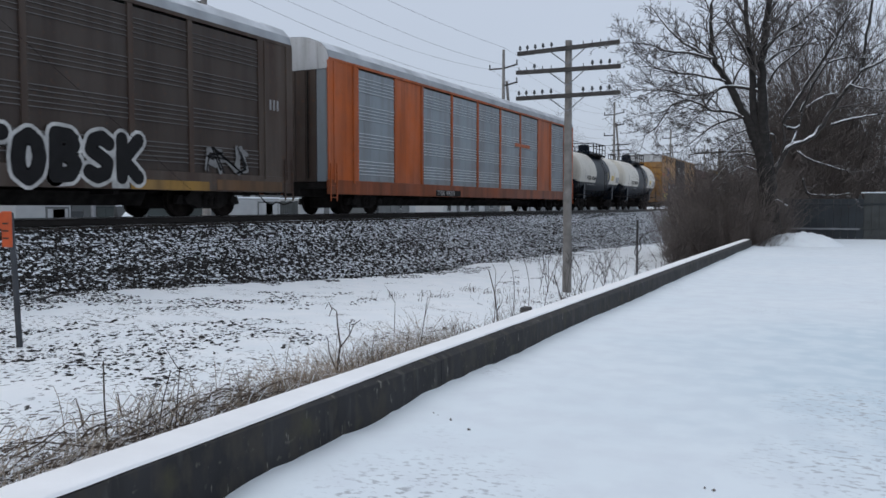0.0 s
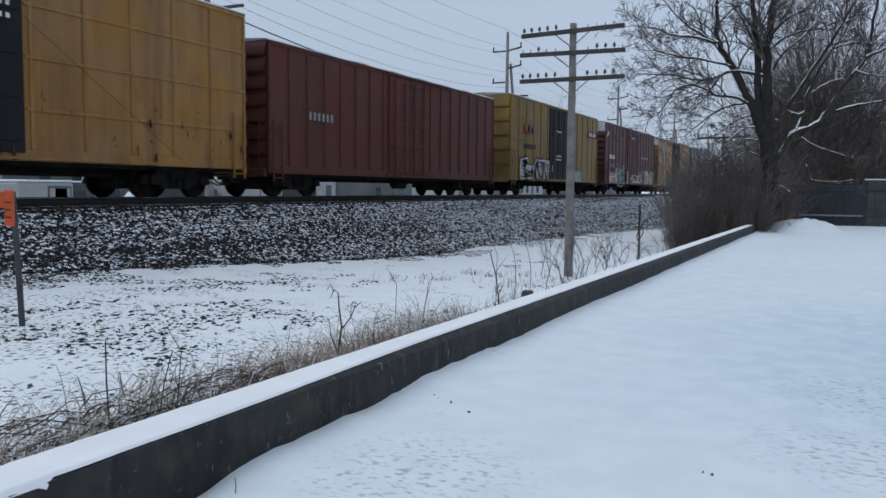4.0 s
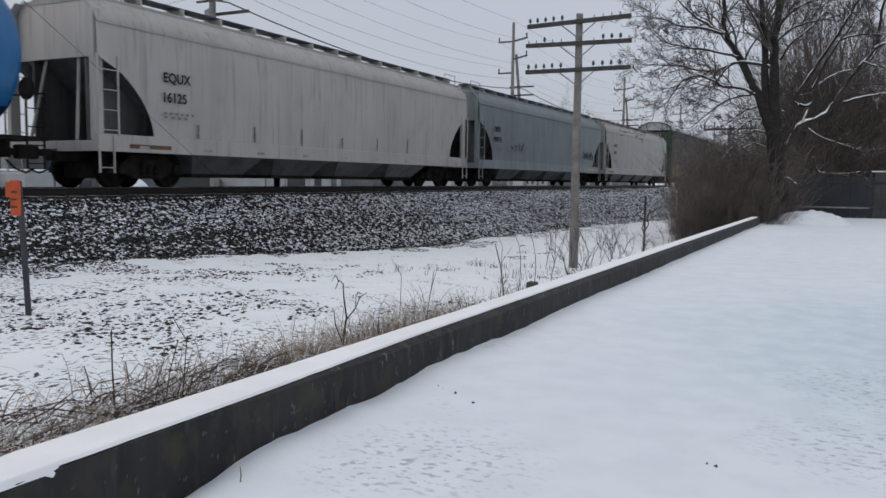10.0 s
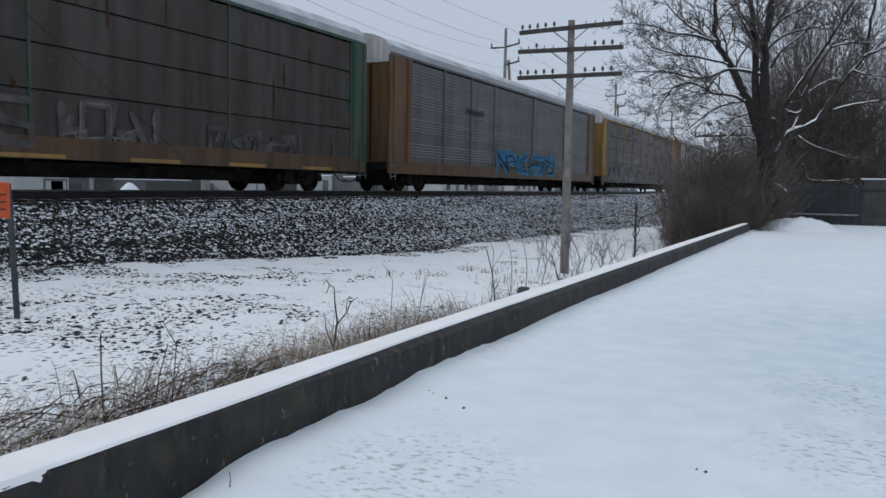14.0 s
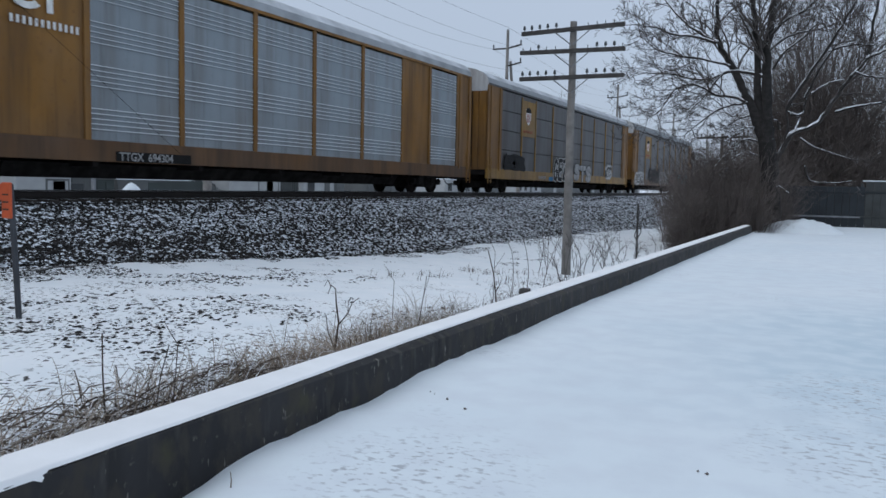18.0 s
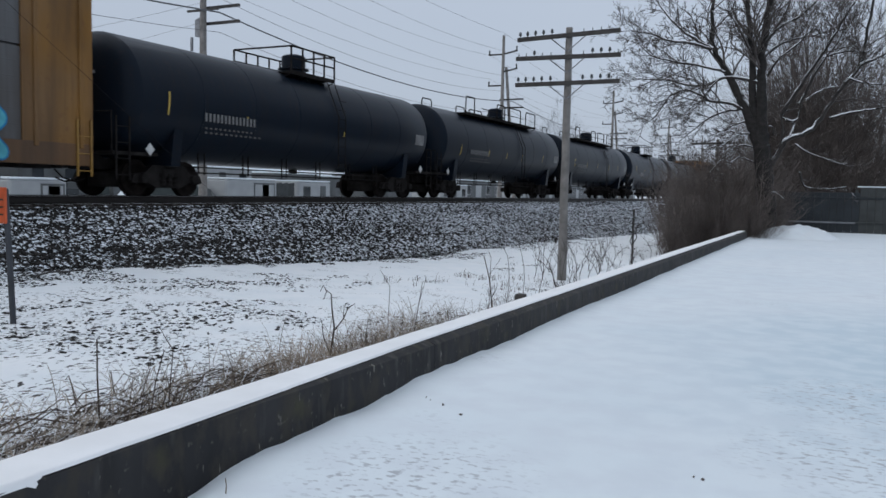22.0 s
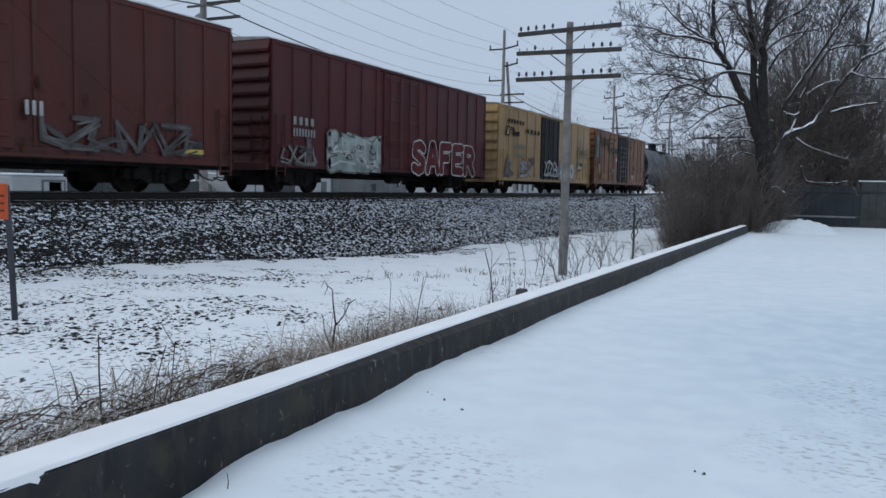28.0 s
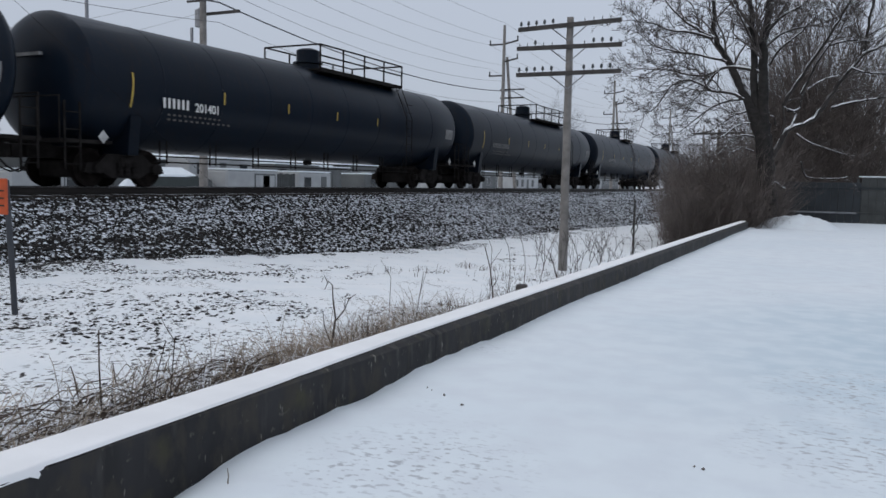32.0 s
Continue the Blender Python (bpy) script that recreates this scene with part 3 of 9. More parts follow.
tie_mesh = Form().box(TRACK_X - 1.3, TRACK_X + 1.3, -0.11, 0.11, 0.87, 1.042, 0.012).mesh("tie", TIE)
for i in range(150):
    o = part("tie", tie_mesh, TIE, track)
    o.location = (random.uniform(-0.03, 0.03), -6 + i * 0.53, random.uniform(-0.006, 0.004))


def rock(r, rng):
    """A crushed stone of fourteen faces."""
    base = [(1, 0, 0), (-1, 0, 0), (0, 1, 0), (0, -1, 0), (0, 0, 1), (0, 0, -1)]
    vs = [tuple(c * r * rng.uniform(0.6, 1.25) + rng.uniform(-0.2, 0.2) * r for c in p) for p in base]
    fs = [(0, 2, 4), (2, 1, 4), (1, 3, 4), (3, 0, 4), (2, 0, 5), (1, 2, 5), (3, 1, 5), (0, 3, 5)]
    return vs, fs


def scatter_stones():
    rng = random.Random(4)
    shapes = [rock(1.0, rng) for _ in range(40)]
    V, F = [], []
    k = 0

    def put(x, y, z, r, flat=0.8):
        nonlocal k
        vs, fs = shapes[rng.randrange(40)]
        a = rng.uniform(0, 6.28)
        c, s = math.cos(a) * r, math.sin(a) * r
        for vx, vy, vz in vs:
            V.append((x + vx * c - vy * s * 1.5, y + vx * s + vy * c * 1.5, z + vz * r * flat))
        for a0, b0, c0 in fs:
            F.append((a0 + k, b0 + k, c0 + k))
        k += 6

    for _ in range(70000):
        y = 6.5 + 95 * rng.random() ** 1.7
        td, tz = bank_foot(y)
        d = td - 0.25 + (15.75 - td) * rng.random()
        if d < td and rng.random() < 0.5:
            continue
        z = (0.905 + (tz + 0.03 - 0.905) * (15.05 - d) / (15.05 - td)) if d < 15.05 else 0.94
        put(-d, y, z + 0.022 + 0.02 * noise.noise((-d * 3, y * 3, 1)), rng.uniform(0.022, 0.054) * (1 + 0.012 * max(0, y - 30)), 0.7)
    for _ in range(36000):
        y = 4 + 38 * rng.random() ** 1.3
        td, tz = toe(y)
        d = td - (td - 4.2) * rng.random() ** 1.7
        if noise.noise((d * 0.45, y * 0.33, 2)) + 0.95 * noise.noise((d * 1.6, y * 0.9, 6)) + 0.52 * ease(15, 5, y) * ease(5.5, 8, d) + 0.2 * ease(12, 4, y) + 0.55 * ease(1.6, 0, td - d) < 0.47:
            continue
        put(-d, y, land(-d, y) + 0.006, 0.010 + 0.030 * rng.random() ** 2, 0.45)
    me = bpy.data.meshes.new("loose_stones")
    me.from_pydata(V, [], F)
    me.materials.append(STONE)
    ob = new("loose_ballast_stones", me)
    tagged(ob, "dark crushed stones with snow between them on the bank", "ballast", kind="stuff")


scatter_stones()


# ---- the train ----
P_ORANGE = paint("orange_paint", (0.46, 0.100, 0.014), 0.3, 0.35, dirt=(0.14, 0.04, 0.016))
P_ORANGEDULL = paint("grimy_orange_sill", (0.28, 0.064, 0.013), 0.4, 0.5, dirt=(0.08, 0.03, 0.015))
P_BROWN = paint("dark_brown_paint", (0.0473, 0.0279, 0.0203), 0.4, 0.35)
P_BROWNPANEL = paint("brown_stained_panel", (0.056, 0.043, 0.036), 0.35, 0.5, dirt=(0.030, 0.021, 0.017), pale_tops=0.1)
P_GREEN = paint("green_paint", (0.0110, 0.0660, 0.0413), 0.3, 0.35)
P_RACKYELLOW = paint("rack_yellow_paint", (0.245, 0.118, 0.020), 0.4, 0.4, dirt=(0.07, 0.04, 0.02))
P_STILEYELLOW = paint("stile_yellow_paint", (0.30, 0.170, 0.030), 0.3, 0.35, dirt=(0.10, 0.06, 0.03))
P_SILLTAN = paint("grimy_tan_sill", (0.105, 0.060, 0.028), 0.45, 0.5, dirt=(0.035, 0.024, 0.017))
P_RACKTAN = paint("rack_tan_paint", (0.145, 0.074, 0.028), 0.45, 0.45, dirt=(0.045, 0.03, 0.02))
P_BOXYELLOW = paint("box_yellow_paint", (0.32, 0.160, 0.030), 0.3, 0.35, dirt=(0.12, 0.06, 0.025))
P_MUSTARD = paint("mustard_paint", (0.235, 0.148, 0.028), 0.25, 0.3, dirt=(0.09, 0.055, 0.02))
P_CREAM = paint("cream_yellow_paint", (0.425, 0.252, 0.098), 0.4, 0.45, dirt=(0.16, 0.11, 0.055))
P_RAILYELLOW = paint("pale_yellow_paint", (0.40, 0.255, 0.090), 0.35, 0.3, dirt=(0.16, 0.10, 0.055))
P_RUSTYELLOW = paint("rusty_yellow_paint", (0.30, 0.140, 0.028), 0.9, 0.85, dirt=(0.050, 0.024, 0.011))
P_RUSTORANGE = paint("rusty_orange_paint", (0.225, 0.088, 0.026), 0.8, 0.75, dirt=(0.055, 0.026, 0.012))
P_OXIDE = paint("red_oxide_paint", (0.080, 0.0165, 0.0145), 0.3, 0.35, dirt=(0.03, 0.017, 0.016), spec=0.3)
P_OXIDE2 = paint("brown_oxide_paint", (0.092, 0.0175, 0.013), 0.4, 0.4, dirt=(0.045, 0.018, 0.013), spec=0.3)
P_MAROON = paint("maroon_paint", (0.072, 0.0110, 0.0125), 0.25, 0.3, dirt=(0.030, 0.011, 0.010), spec=0.3)
P_GREYCAR = paint("pale_grey_paint", (0.34, 0.365, 0.395), 0.35, 0.28, dirt=(0.17, 0.165, 0.16))
# end walls in a darker grey than the car's sides
P_GREYEND = paint("darker_grey_end", (0.175, 0.19, 0.205), 0.4, 0.5, dirt=(0.07, 0.064, 0.06))
# hopper bottoms and end recesses: their shade put into a darker, grimy grey
P_UNDERSIDE = paint("grimy_shaded_underside", (0.12, 0.123, 0.125), 0.4, 0.5, dirt=(0.04, 0.036, 0.033))
P_DOORBLACK = paint("black_door_paint", (0.012, 0.013, 0.015), 0.15, 0.3, dirt=(0.02, 0.018, 0.017), spec=0.12)
P_HOPPER = paint("hopper_grey_paint", (0.40, 0.39, 0.37), 0.06, 0.12, fade=0.3, dirt=(0.17, 0.155, 0.14))
P_HOPPERBLUE = paint("bluish_grey_paint", (0.205, 0.247, 0.262), 0.08, 0.16)
P_HOPPERPALE = paint("pale_hopper_paint", (0.345, 0.34, 0.32), 0.06, 0.12, dirt=(0.17, 0.155, 0.14))
P_BLUE = paint("blue_tank_paint", (0.004, 0.125, 0.33), 0.05, 0.16, rough=0.34, spec=0.5, fade=0.05, dirt=(0.015, 0.04, 0.075))
# lower part of the blue tank, coloured darker than the rest
P_BLUEBELLY = paint("dark_blue_belly", (0.004, 0.046, 0.105), 0.05, 0.6, rough=0.5, fade=0.03, dirt=(0.006, 0.012, 0.02), spec=0.1)
P_TANKBLACK = paint("black_tank_paint", (0.0060, 0.0110, 0.0195), 0.05, 0.22, rough=0.34, fade=0.02, dirt=(0.010, 0.011, 0.014), spec=0.085)
P_TANKTEAL = paint("blue_black_tank_paint", (0.006, 0.014, 0.022), 0.05, 0.2, rough=0.32, fade=0.03, dirt=(0.014, 0.016, 0.020), spec=0.12)
P_TANKWHITE = paint("white_tank_paint", (0.64, 0.61, 0.54), 0.08, 0.20, rough=0.42, fade=0.08, dirt=(0.46, 0.42, 0.35))

PANELGREY = paint("galvanised_panel", (0.250, 0.292, 0.325), 0.10, 0.4, rough=0.5, dirt=(0.17, 0.165, 0.16), pale_tops=0.55)
PANELDARK = paint("dull_grey_panel", (0.067, 0.063, 0.064), 0.15, 0.45, rough=0.6, dirt=(0.03, 0.029, 0.028), spec=0.35)
PANELTAUPE = paint("taupe_panel", (0.049, 0.041, 0.035), 0.55, 0.6, rough=0.6, fade=0.5, dirt=(0.021, 0.015, 0.011), spec=0.35)
PANELBLUE = paint("blue_grey_panel", (0.098, 0.100, 0.105), 0.12, 0.45, rough=0.55, dirt=(0.050, 0.041, 0.034), spec=0.35)
PANELMID = paint("mid_grey_panel", (0.108, 0.112, 0.120), 0.15, 0.45, rough=0.55, dirt=(0.05, 0.043, 0.038), pale_tops=0.22, spec=0.4)
ROOF = snowy("frosted_roof", (0.30, 0.32, 0.34), 0.35, 0.8, 0.6, 1.2, 0.15, patch=(0.30, 0.75))
ROOFGREY = snowy("dull_grey_roof", (0.16, 0.175, 0.185), 0.7, 1.0, 0.6, 1.2, 0.15, patch=(0.45, 0.85))
ROOFBOX = snowy("box_roof", (0.25, 0.25, 0.25), 0.6, 0.9, 0.6, 1.5, 0.2, patch=(0.35, 0.7))
P_GRIMYEND = paint("grimy_tan_end", (0.20, 0.125, 0.055), 0.8, 0.6, dirt=(0.045, 0.03, 0.02))
ENDPALE = paint("pale_end_plate", (0.50, 0.52, 0.54), 0.2, 0.3)
DECALWHITE = matter("white_decal", (0.70, 0.70, 0.68), 0.6, 0.0, 5.0, 0.15)
DECALBLACK = matter("black_decal", (0.014, 0.014, 0.014), 0.7, 0.0, 5.0, 0.2, spec=0.1)
DECALYELLOW = matter("yellow_decal", (0.48, 0.34, 0.06), 0.5, 0.0, 5.0, 0.12)
DECALORANGE = matter("orange_decal", (0.55, 0.22, 0.04), 0.5, 0.0, 5.0, 0.15)
SPRAY = {
    "white": matter("spray_white", (0.46, 0.46, 0.45), 0.6, 0.0, 3.0, 0.3, spec=0.15),
    "silver": matter("spray_silver", (0.30, 0.30, 0.30), 0.5, 0.0, 3.0, 0.35, spec=0.15),
    "black": matter("spray_black", (0.010, 0.010, 0.011), 0.6, 0.0, 3.0, 0.2, spec=0.15),
    "yellow": matter("spray_yellow", (0.55, 0.48, 0.10), 0.6, 0.0, 3.0, 0.25, spec=0.15),
    "blue": matter("spray_blue", (0.03, 0.17, 0.34), 0.6, 0.0, 3.0, 0.3, spec=0.15),
    "cyan": matter("spray_cyan", (0.10, 0.36, 0.44), 0.6, 0.0, 3.0, 0.3, spec=0.15),
    "red": matter("spray_red", (0.33, 0.06, 0.045), 0.6, 0.0, 3.0, 0.3, spec=0.15),
    "pink": matter("spray_pink", (0.40, 0.22, 0.20), 0.6, 0.0, 3.0, 0.3, spec=0.15),
    "green": matter("spray_green", (0.05, 0.14, 0.09), 0.6, 0.0, 3.0, 0.3, spec=0.15),
    "faded": matter("spray_faded", (0.075, 0.070, 0.068), 0.6, 0.0, 2.0, 0.4, spec=0.15),
    "straw": matter("spray_straw", (0.25, 0.20, 0.11), 0.6, 0.0, 2.0, 0.35, spec=0.15),
    "teal": matter("spray_teal", (0.10, 0.165, 0.165), 0.6, 0.0, 2.0, 0.4, spec=0.15),
    "umber": matter("spray_umber", (0.046, 0.032, 0.022), 0.7, 0.0, 2.0, 0.4, spec=0.15),
    "smoke": matter("spray_smoke", (0.115, 0.108, 0.104), 0.6, 0.0, 2.0, 0.45, spec=0.15),
    "maroon": matter("spray_maroon", (0.085, 0.016, 0.018), 0.6, 0.0, 2.0, 0.4, spec=0.15),
    "pale_teal": matter("spray_pale_teal", (0.26, 0.30, 0.28), 0.6, 0.0, 2.0, 0.4, spec=0.15),
    "grey": matter("spray_grey", (0.20, 0.20, 0.20), 0.6, 0.0, 3.0, 0.3, spec=0.15),
}
SIDE = 1.6  # half width of a car


def truck_meshes():
    """The meshes of a two-axle freight truck, shared by all the cars."""
    fr = Form()
    out = [(-1.22, 0.36), (-1.14, 0.56), (-0.78, 0.60), (-0.55, 0.80), (0.55, 0.80), (0.78, 0.60), (1.14, 0.56), (1.22, 0.36),
           (1.10, 0.33), (0.80, 0.40), (0.42, 0.22), (-0.42, 0.22), (-0.80, 0.40), (-1.10, 0.33)]
    fr.plate(out, -0.07, 0.07)
    for y in (-0.875, 0.875):
        fr.lathe([(-0.10, 0.10), (-0.02, 0.14), (0.13, 0.13), (0.15, 0.08)], 10, (0.05, y, 0.457), "x")
    for y in (-0.22, 0.0, 0.22):
        fr.lathe([(0.28, 0.09), (0.34, 0.06), (0.40, 0.09), (0.46, 0.06), (0.52, 0.09), (0.58, 0.09)], 8, (0.09, y, 0), "z")
    wh = Form().lathe([(-0.070, 0.12), (-0.070, 0.36), (-0.060, 0.485), (-0.035, 0.485), (-0.022, 0.457), (0.065, 0.452), (0.065, 0.38),
                       (0.02, 0.33), (0.01, 0.17), (0.075, 0.13), (0.075, 0.0)], 22, (0, 0, 0), "x")
    ax = Form().lathe([(-0.98, 0.07), (-0.70, 0.085), (0.70, 0.085), (0.98, 0.07)], 10, (0, 0, 0), "x")
    bo = Form().box(-1.1, 1.1, -0.21, 0.21, 0.48, 0.74, 0.03)
    return fr.mesh("side_frame", DARKSTEEL), wh.mesh("wheel", WHEEL, 40), ax.mesh("axle", WHEEL, 40), bo.mesh("truck", DARKSTEEL)


TR_FRAME, TR_WHEEL, TR_AXLE, TR_BOLSTER = truck_meshes()


def add_truck(car, y):
    tr = part("truck", TR_BOLSTER, DARKSTEEL, car, "grimy cast steel truck")
    tr.location = (0, y, 0)
    for s in (1, -1):
        o = part("side_frame", TR_FRAME, DARKSTEEL, tr)
        o.matrix_basis = pose(0.99 * s, 0, 0, 0, 0, 0 if s > 0 else 180)
    # dark block added to fill the gaps, standing in for rigging and shade
    part("rigging_filler", Form().box(-0.62, 0.62, -1.15, 1.15, 0.22, 0.62, 0.05), DARKSTEEL, tr)
    for dy in (-0.875, 0.875):
        o = part("axle", TR_AXLE, WHEEL, tr)
        o.location = (0, dy, 0.457)
        for s in (1, -1):
            o = part("wheel", TR_WHEEL, WHEEL, tr)
            o.matrix_basis = pose(0.755 * s, dy, 0.457, 0, 0, 0 if s > 0 else 180)


def add_couplers(car, h, reach):
    for s in (-1, 1):
        f = Form()
        f.box(-0.07, 0.07, min(s * (h - 0.8), s * (h + reach - 0.25)), max(s * (h - 0.8), s * (h + reach - 0.25)), 0.72, 0.88, 0.02)
        f.lathe([(-0.16, 0.10), (-0.14, 0.16), (0.14, 0.16), (0.16, 0.10)], 8, (0.03, s * (h + reach - 0.18), 0.80), "z")
        part("coupler", f, DARKSTEEL, car)
        hose = [(0.25, s * (h + 0.05), 0.62), (0.28, s * (h + 0.25), 0.42), (0.25, s * (h + reach * 0.7), 0.33), (0.2, s * (h + reach), 0.42)]
        part("brake_hose", Form().tube(hose, 0.022, 6), DARKSTEEL, car)


def lettering(car, text, y, z, size, material, x, label=""):
    cu = bpy.data.curves.new("lettering", "FONT")
    cu.body, cu.size, cu.extrude, cu.offset = text, size, 0.002, 0.02 * size
    tmp = bpy.data.objects.new("lettering", cu)
    scene.collection.objects.link(tmp)
    me = bpy.data.meshes.new_from_object(tmp.evaluated_get(bpy.context.evaluated_depsgraph_get()))
    bpy.data.objects.remove(tmp)
    me.materials.clear()
    me.materials.append(material)
    ob = new("lettering", me)
    ob.parent = car
    ob.matrix_basis = Matrix(((0, 0, 1, x), (1, 0, 0, y), (0, 1, 0, z), (0, 0, 0, 1)))
    if label:
        ob["label"] = label
    return ob


def bars(car, y, z, w, h, count, material, x, gap=0.35, name="stencil_bar"):
    """Writing too small or not to be spelt out: a row of plain bars."""
    count, gap = int(count * 1.6), 0.5
    step = w / count
    me = Form().box(0, 0.004, 0, step * (1 - gap), 0, h).mesh(name, material)
    for i in range(count):
        part(name, me, material, car).location = (x, y + i * step, z)


def decal(car, name, y0, y1, z0, z1, material, x, label=""):
    return part(name, Form().box(x, x + 0.005, y0, y1, z0, z1), material, car, label)


STROKES = [[(0, 0), (0.15, 1), (0.85, 0.85), (0.8, 0.5), (0.1, 0.5)], [(0.2, 1), (0, 0.15), (0.9, 0), (0.95, 0.45), (0.45, 0.42)], [(0, 0), (0.45, 1), (1, 0)],
           [(0, 1), (1, 0.9), (0.15, 0.1), (1, 0)], [(0.95, 0.9), (0.1, 1), (0.05, 0.55), (0.9, 0.45), (0.95, 0.05), (0, 0)], [(0, 1), (0.1, 0), (0.9, 0.05), (1, 1)],
           [(0.1, 0), (0.1, 1), (0.95, 0), (1, 1)], [(0.5, 0.5), (0.95, 0.95), (0.1, 0.9), (0.05, 0.05), (0.95, 0.1)]]


def graffiti(car, y0, y1, z0, z1, fill, edge, accent, seed, x, n=5, solid_fill=True, label="sprayed graffiti lettering"):
    """Fat interlocking strokes with outlines and inner lines, no readable word."""
    rng = random.Random(seed)
    w, hh = (y1 - y0) / n, z1 - z0
    fat = 0.46 * min(w, hh * 0.6)

    def stroke(form, pts, wd, dx):
        for (ay, az), (by, bz) in zip(pts, pts[1:]):
            dy, dz = by - ay, bz - az
            ln = max(0.02, math.hypot(dy, dz))
            ey = ez = 0.0
            ny, nz = -dz / ln * wd, dy / ln * wd
            k, q = rng.uniform(0.6, 1.2), rng.uniform(0.75, 1.2)
            for cy, cz, rr in ((ay, az, q * wd), (by, bz, k * wd)):
                form.plate([(cy + rr * math.cos(t * 0.785), cz + rr * math.sin(t * 0.785)) for t in range(8)], x + dx, x + dx + 0.0028)
            form.plate([(ay - ey + ny * q, az - ez + nz * q), (by + ey + ny * k, bz + ez + nz * k), (by + ey - ny * k, bz + ez - nz * k), (ay - ey - ny * q, az - ez - nz * q)], x + dx, x + dx + 0.003)

    def clamp(p):
        return min(max(p[0], y0 + fat * 0.4), y1 - fat * 0.4), min(max(p[1], z0 + fat * 0.4), z1 - fat * 0.4)

    for i in range(n):
        back, front, line = Form(), Form(), Form()
        ya, wide, sh = y0 + w * (i - 0.25 + rng.uniform(-0.1, 0.1)), w * rng.uniform(1.3, 1.7), rng.uniform(-0.3, 0.3)
        pts = [clamp((ya + wide * (0.1 + 0.8 * (a + rng.uniform(-0.22, 0.22))) + sh * b * wide, z0 + hh * (0.1 + 0.8 * (b + rng.uniform(-0.2, 0.2))))) for a, b in rng.choice(STROKES)]
        pts.append(clamp((pts[-1][0] + rng.uniform(-0.8, 0.8) * wide, pts[-1][1] + rng.uniform(-0.6, 0.6) * hh)))
        if solid_fill and fill == "black":
            for _ in range(4):
                cy, cz, q = ya + wide * rng.random(), z0 + hh * rng.uniform(0.25, 0.75), rng.uniform(0.35, 0.6)
                back.plate([clamp((cy + q * wide * a, cz + q * hh * b)) for a, b in ((-0.9, -0.3), (-0.2, -0.8), (0.8, -0.5), (0.9, 0.3), (0.3, 0.8), (-0.7, 0.5))], x - 0.004, x - 0.001)
        st = rng.getstate()
        if solid_fill:
            stroke(back, pts, fat * 0.5 + 0.06, 0.0)
            rng.setstate(st)
            stroke(front, pts, fat * 0.5, 0.004)
        else:
            stroke(back, pts, fat * 0.26, 0.0)
        for _ in range(3 if solid_fill else 2):
            q = [clamp((a + rng.uniform(-0.6, 0.6) * fat, b + rng.uniform(-0.6, 0.6) * fat)) for a, b in pts]
            k = rng.randint(0, max(0, len(q) - 3))
            stroke(line, q[k:k + 3], 0.026, 0.008)
        g = part("graffiti_letter", back, SPRAY[edge], car, label)
        if solid_fill:
            part("fill", front, SPRAY[fill], g)
        tagged(part("inner_line", line, SPRAY[accent], g), kind="stuff")


GLYPHS = {
    "A": [[(0, 0), (0.42, 1), (0.58, 1), (1, 0)], [(0.22, 0.36), (0.78, 0.36)]],
    "B": [[(0.05, 0), (0.05, 1), (0.7, 0.97), (0.86, 0.76), (0.62, 0.54), (0.1, 0.52)], [(0.62, 0.54), (0.95, 0.3), (0.74, 0.03), (0.05, 0)]],
    "E": [[(0.95, 1), (0.05, 0.97), (0.05, 0.03), (0.95, 0)], [(0.05, 0.5), (0.75, 0.52)]],
    "F": [[(0.08, 0), (0.05, 0.98), (0.95, 1)], [(0.05, 0.52), (0.75, 0.54)]],
    "G": [[(0.92, 0.84), (0.6, 1), (0.2, 0.88), (0.03, 0.5), (0.2, 0.1), (0.6, 0), (0.92, 0.16), (0.92, 0.44), (0.55, 0.46)]],
    "K": [[(0.05, 0), (0.05, 1)], [(0.92, 1), (0.12, 0.46), (0.95, 0)]],
    "M": [[(0, 0), (0.1, 1), (0.5, 0.35), (0.9, 1), (1, 0)]],
    "N": [[(0.04, 0), (0.06, 1), (0.92, 0.03), (0.96, 1)]],
    "O": [[(0.5, 1), (0.15, 0.84), (0.04, 0.5), (0.15, 0.16), (0.5, 0), (0.85, 0.16), (0.96, 0.5), (0.85, 0.84), (0.5, 1)]],
    "R": [[(0.05, 0), (0.05, 1), (0.7, 0.97), (0.92, 0.75), (0.68, 0.5), (0.08, 0.48)], [(0.45, 0.48), (0.95, 0)]],
    "S": [[(0.92, 0.86), (0.6, 1), (0.18, 0.92), (0.08, 0.68), (0.5, 0.52), (0.9, 0.36), (0.86, 0.1), (0.45, 0), (0.05, 0.12)]],
    "T": [[(0, 0.97), (1, 1)], [(0.5, 0.97), (0.48, 0)]],
    "Z": [[(0.05, 0.95), (0.9, 1), (0.5, 0.5), (0.08, 0.04), (0.95, 0)]],
}


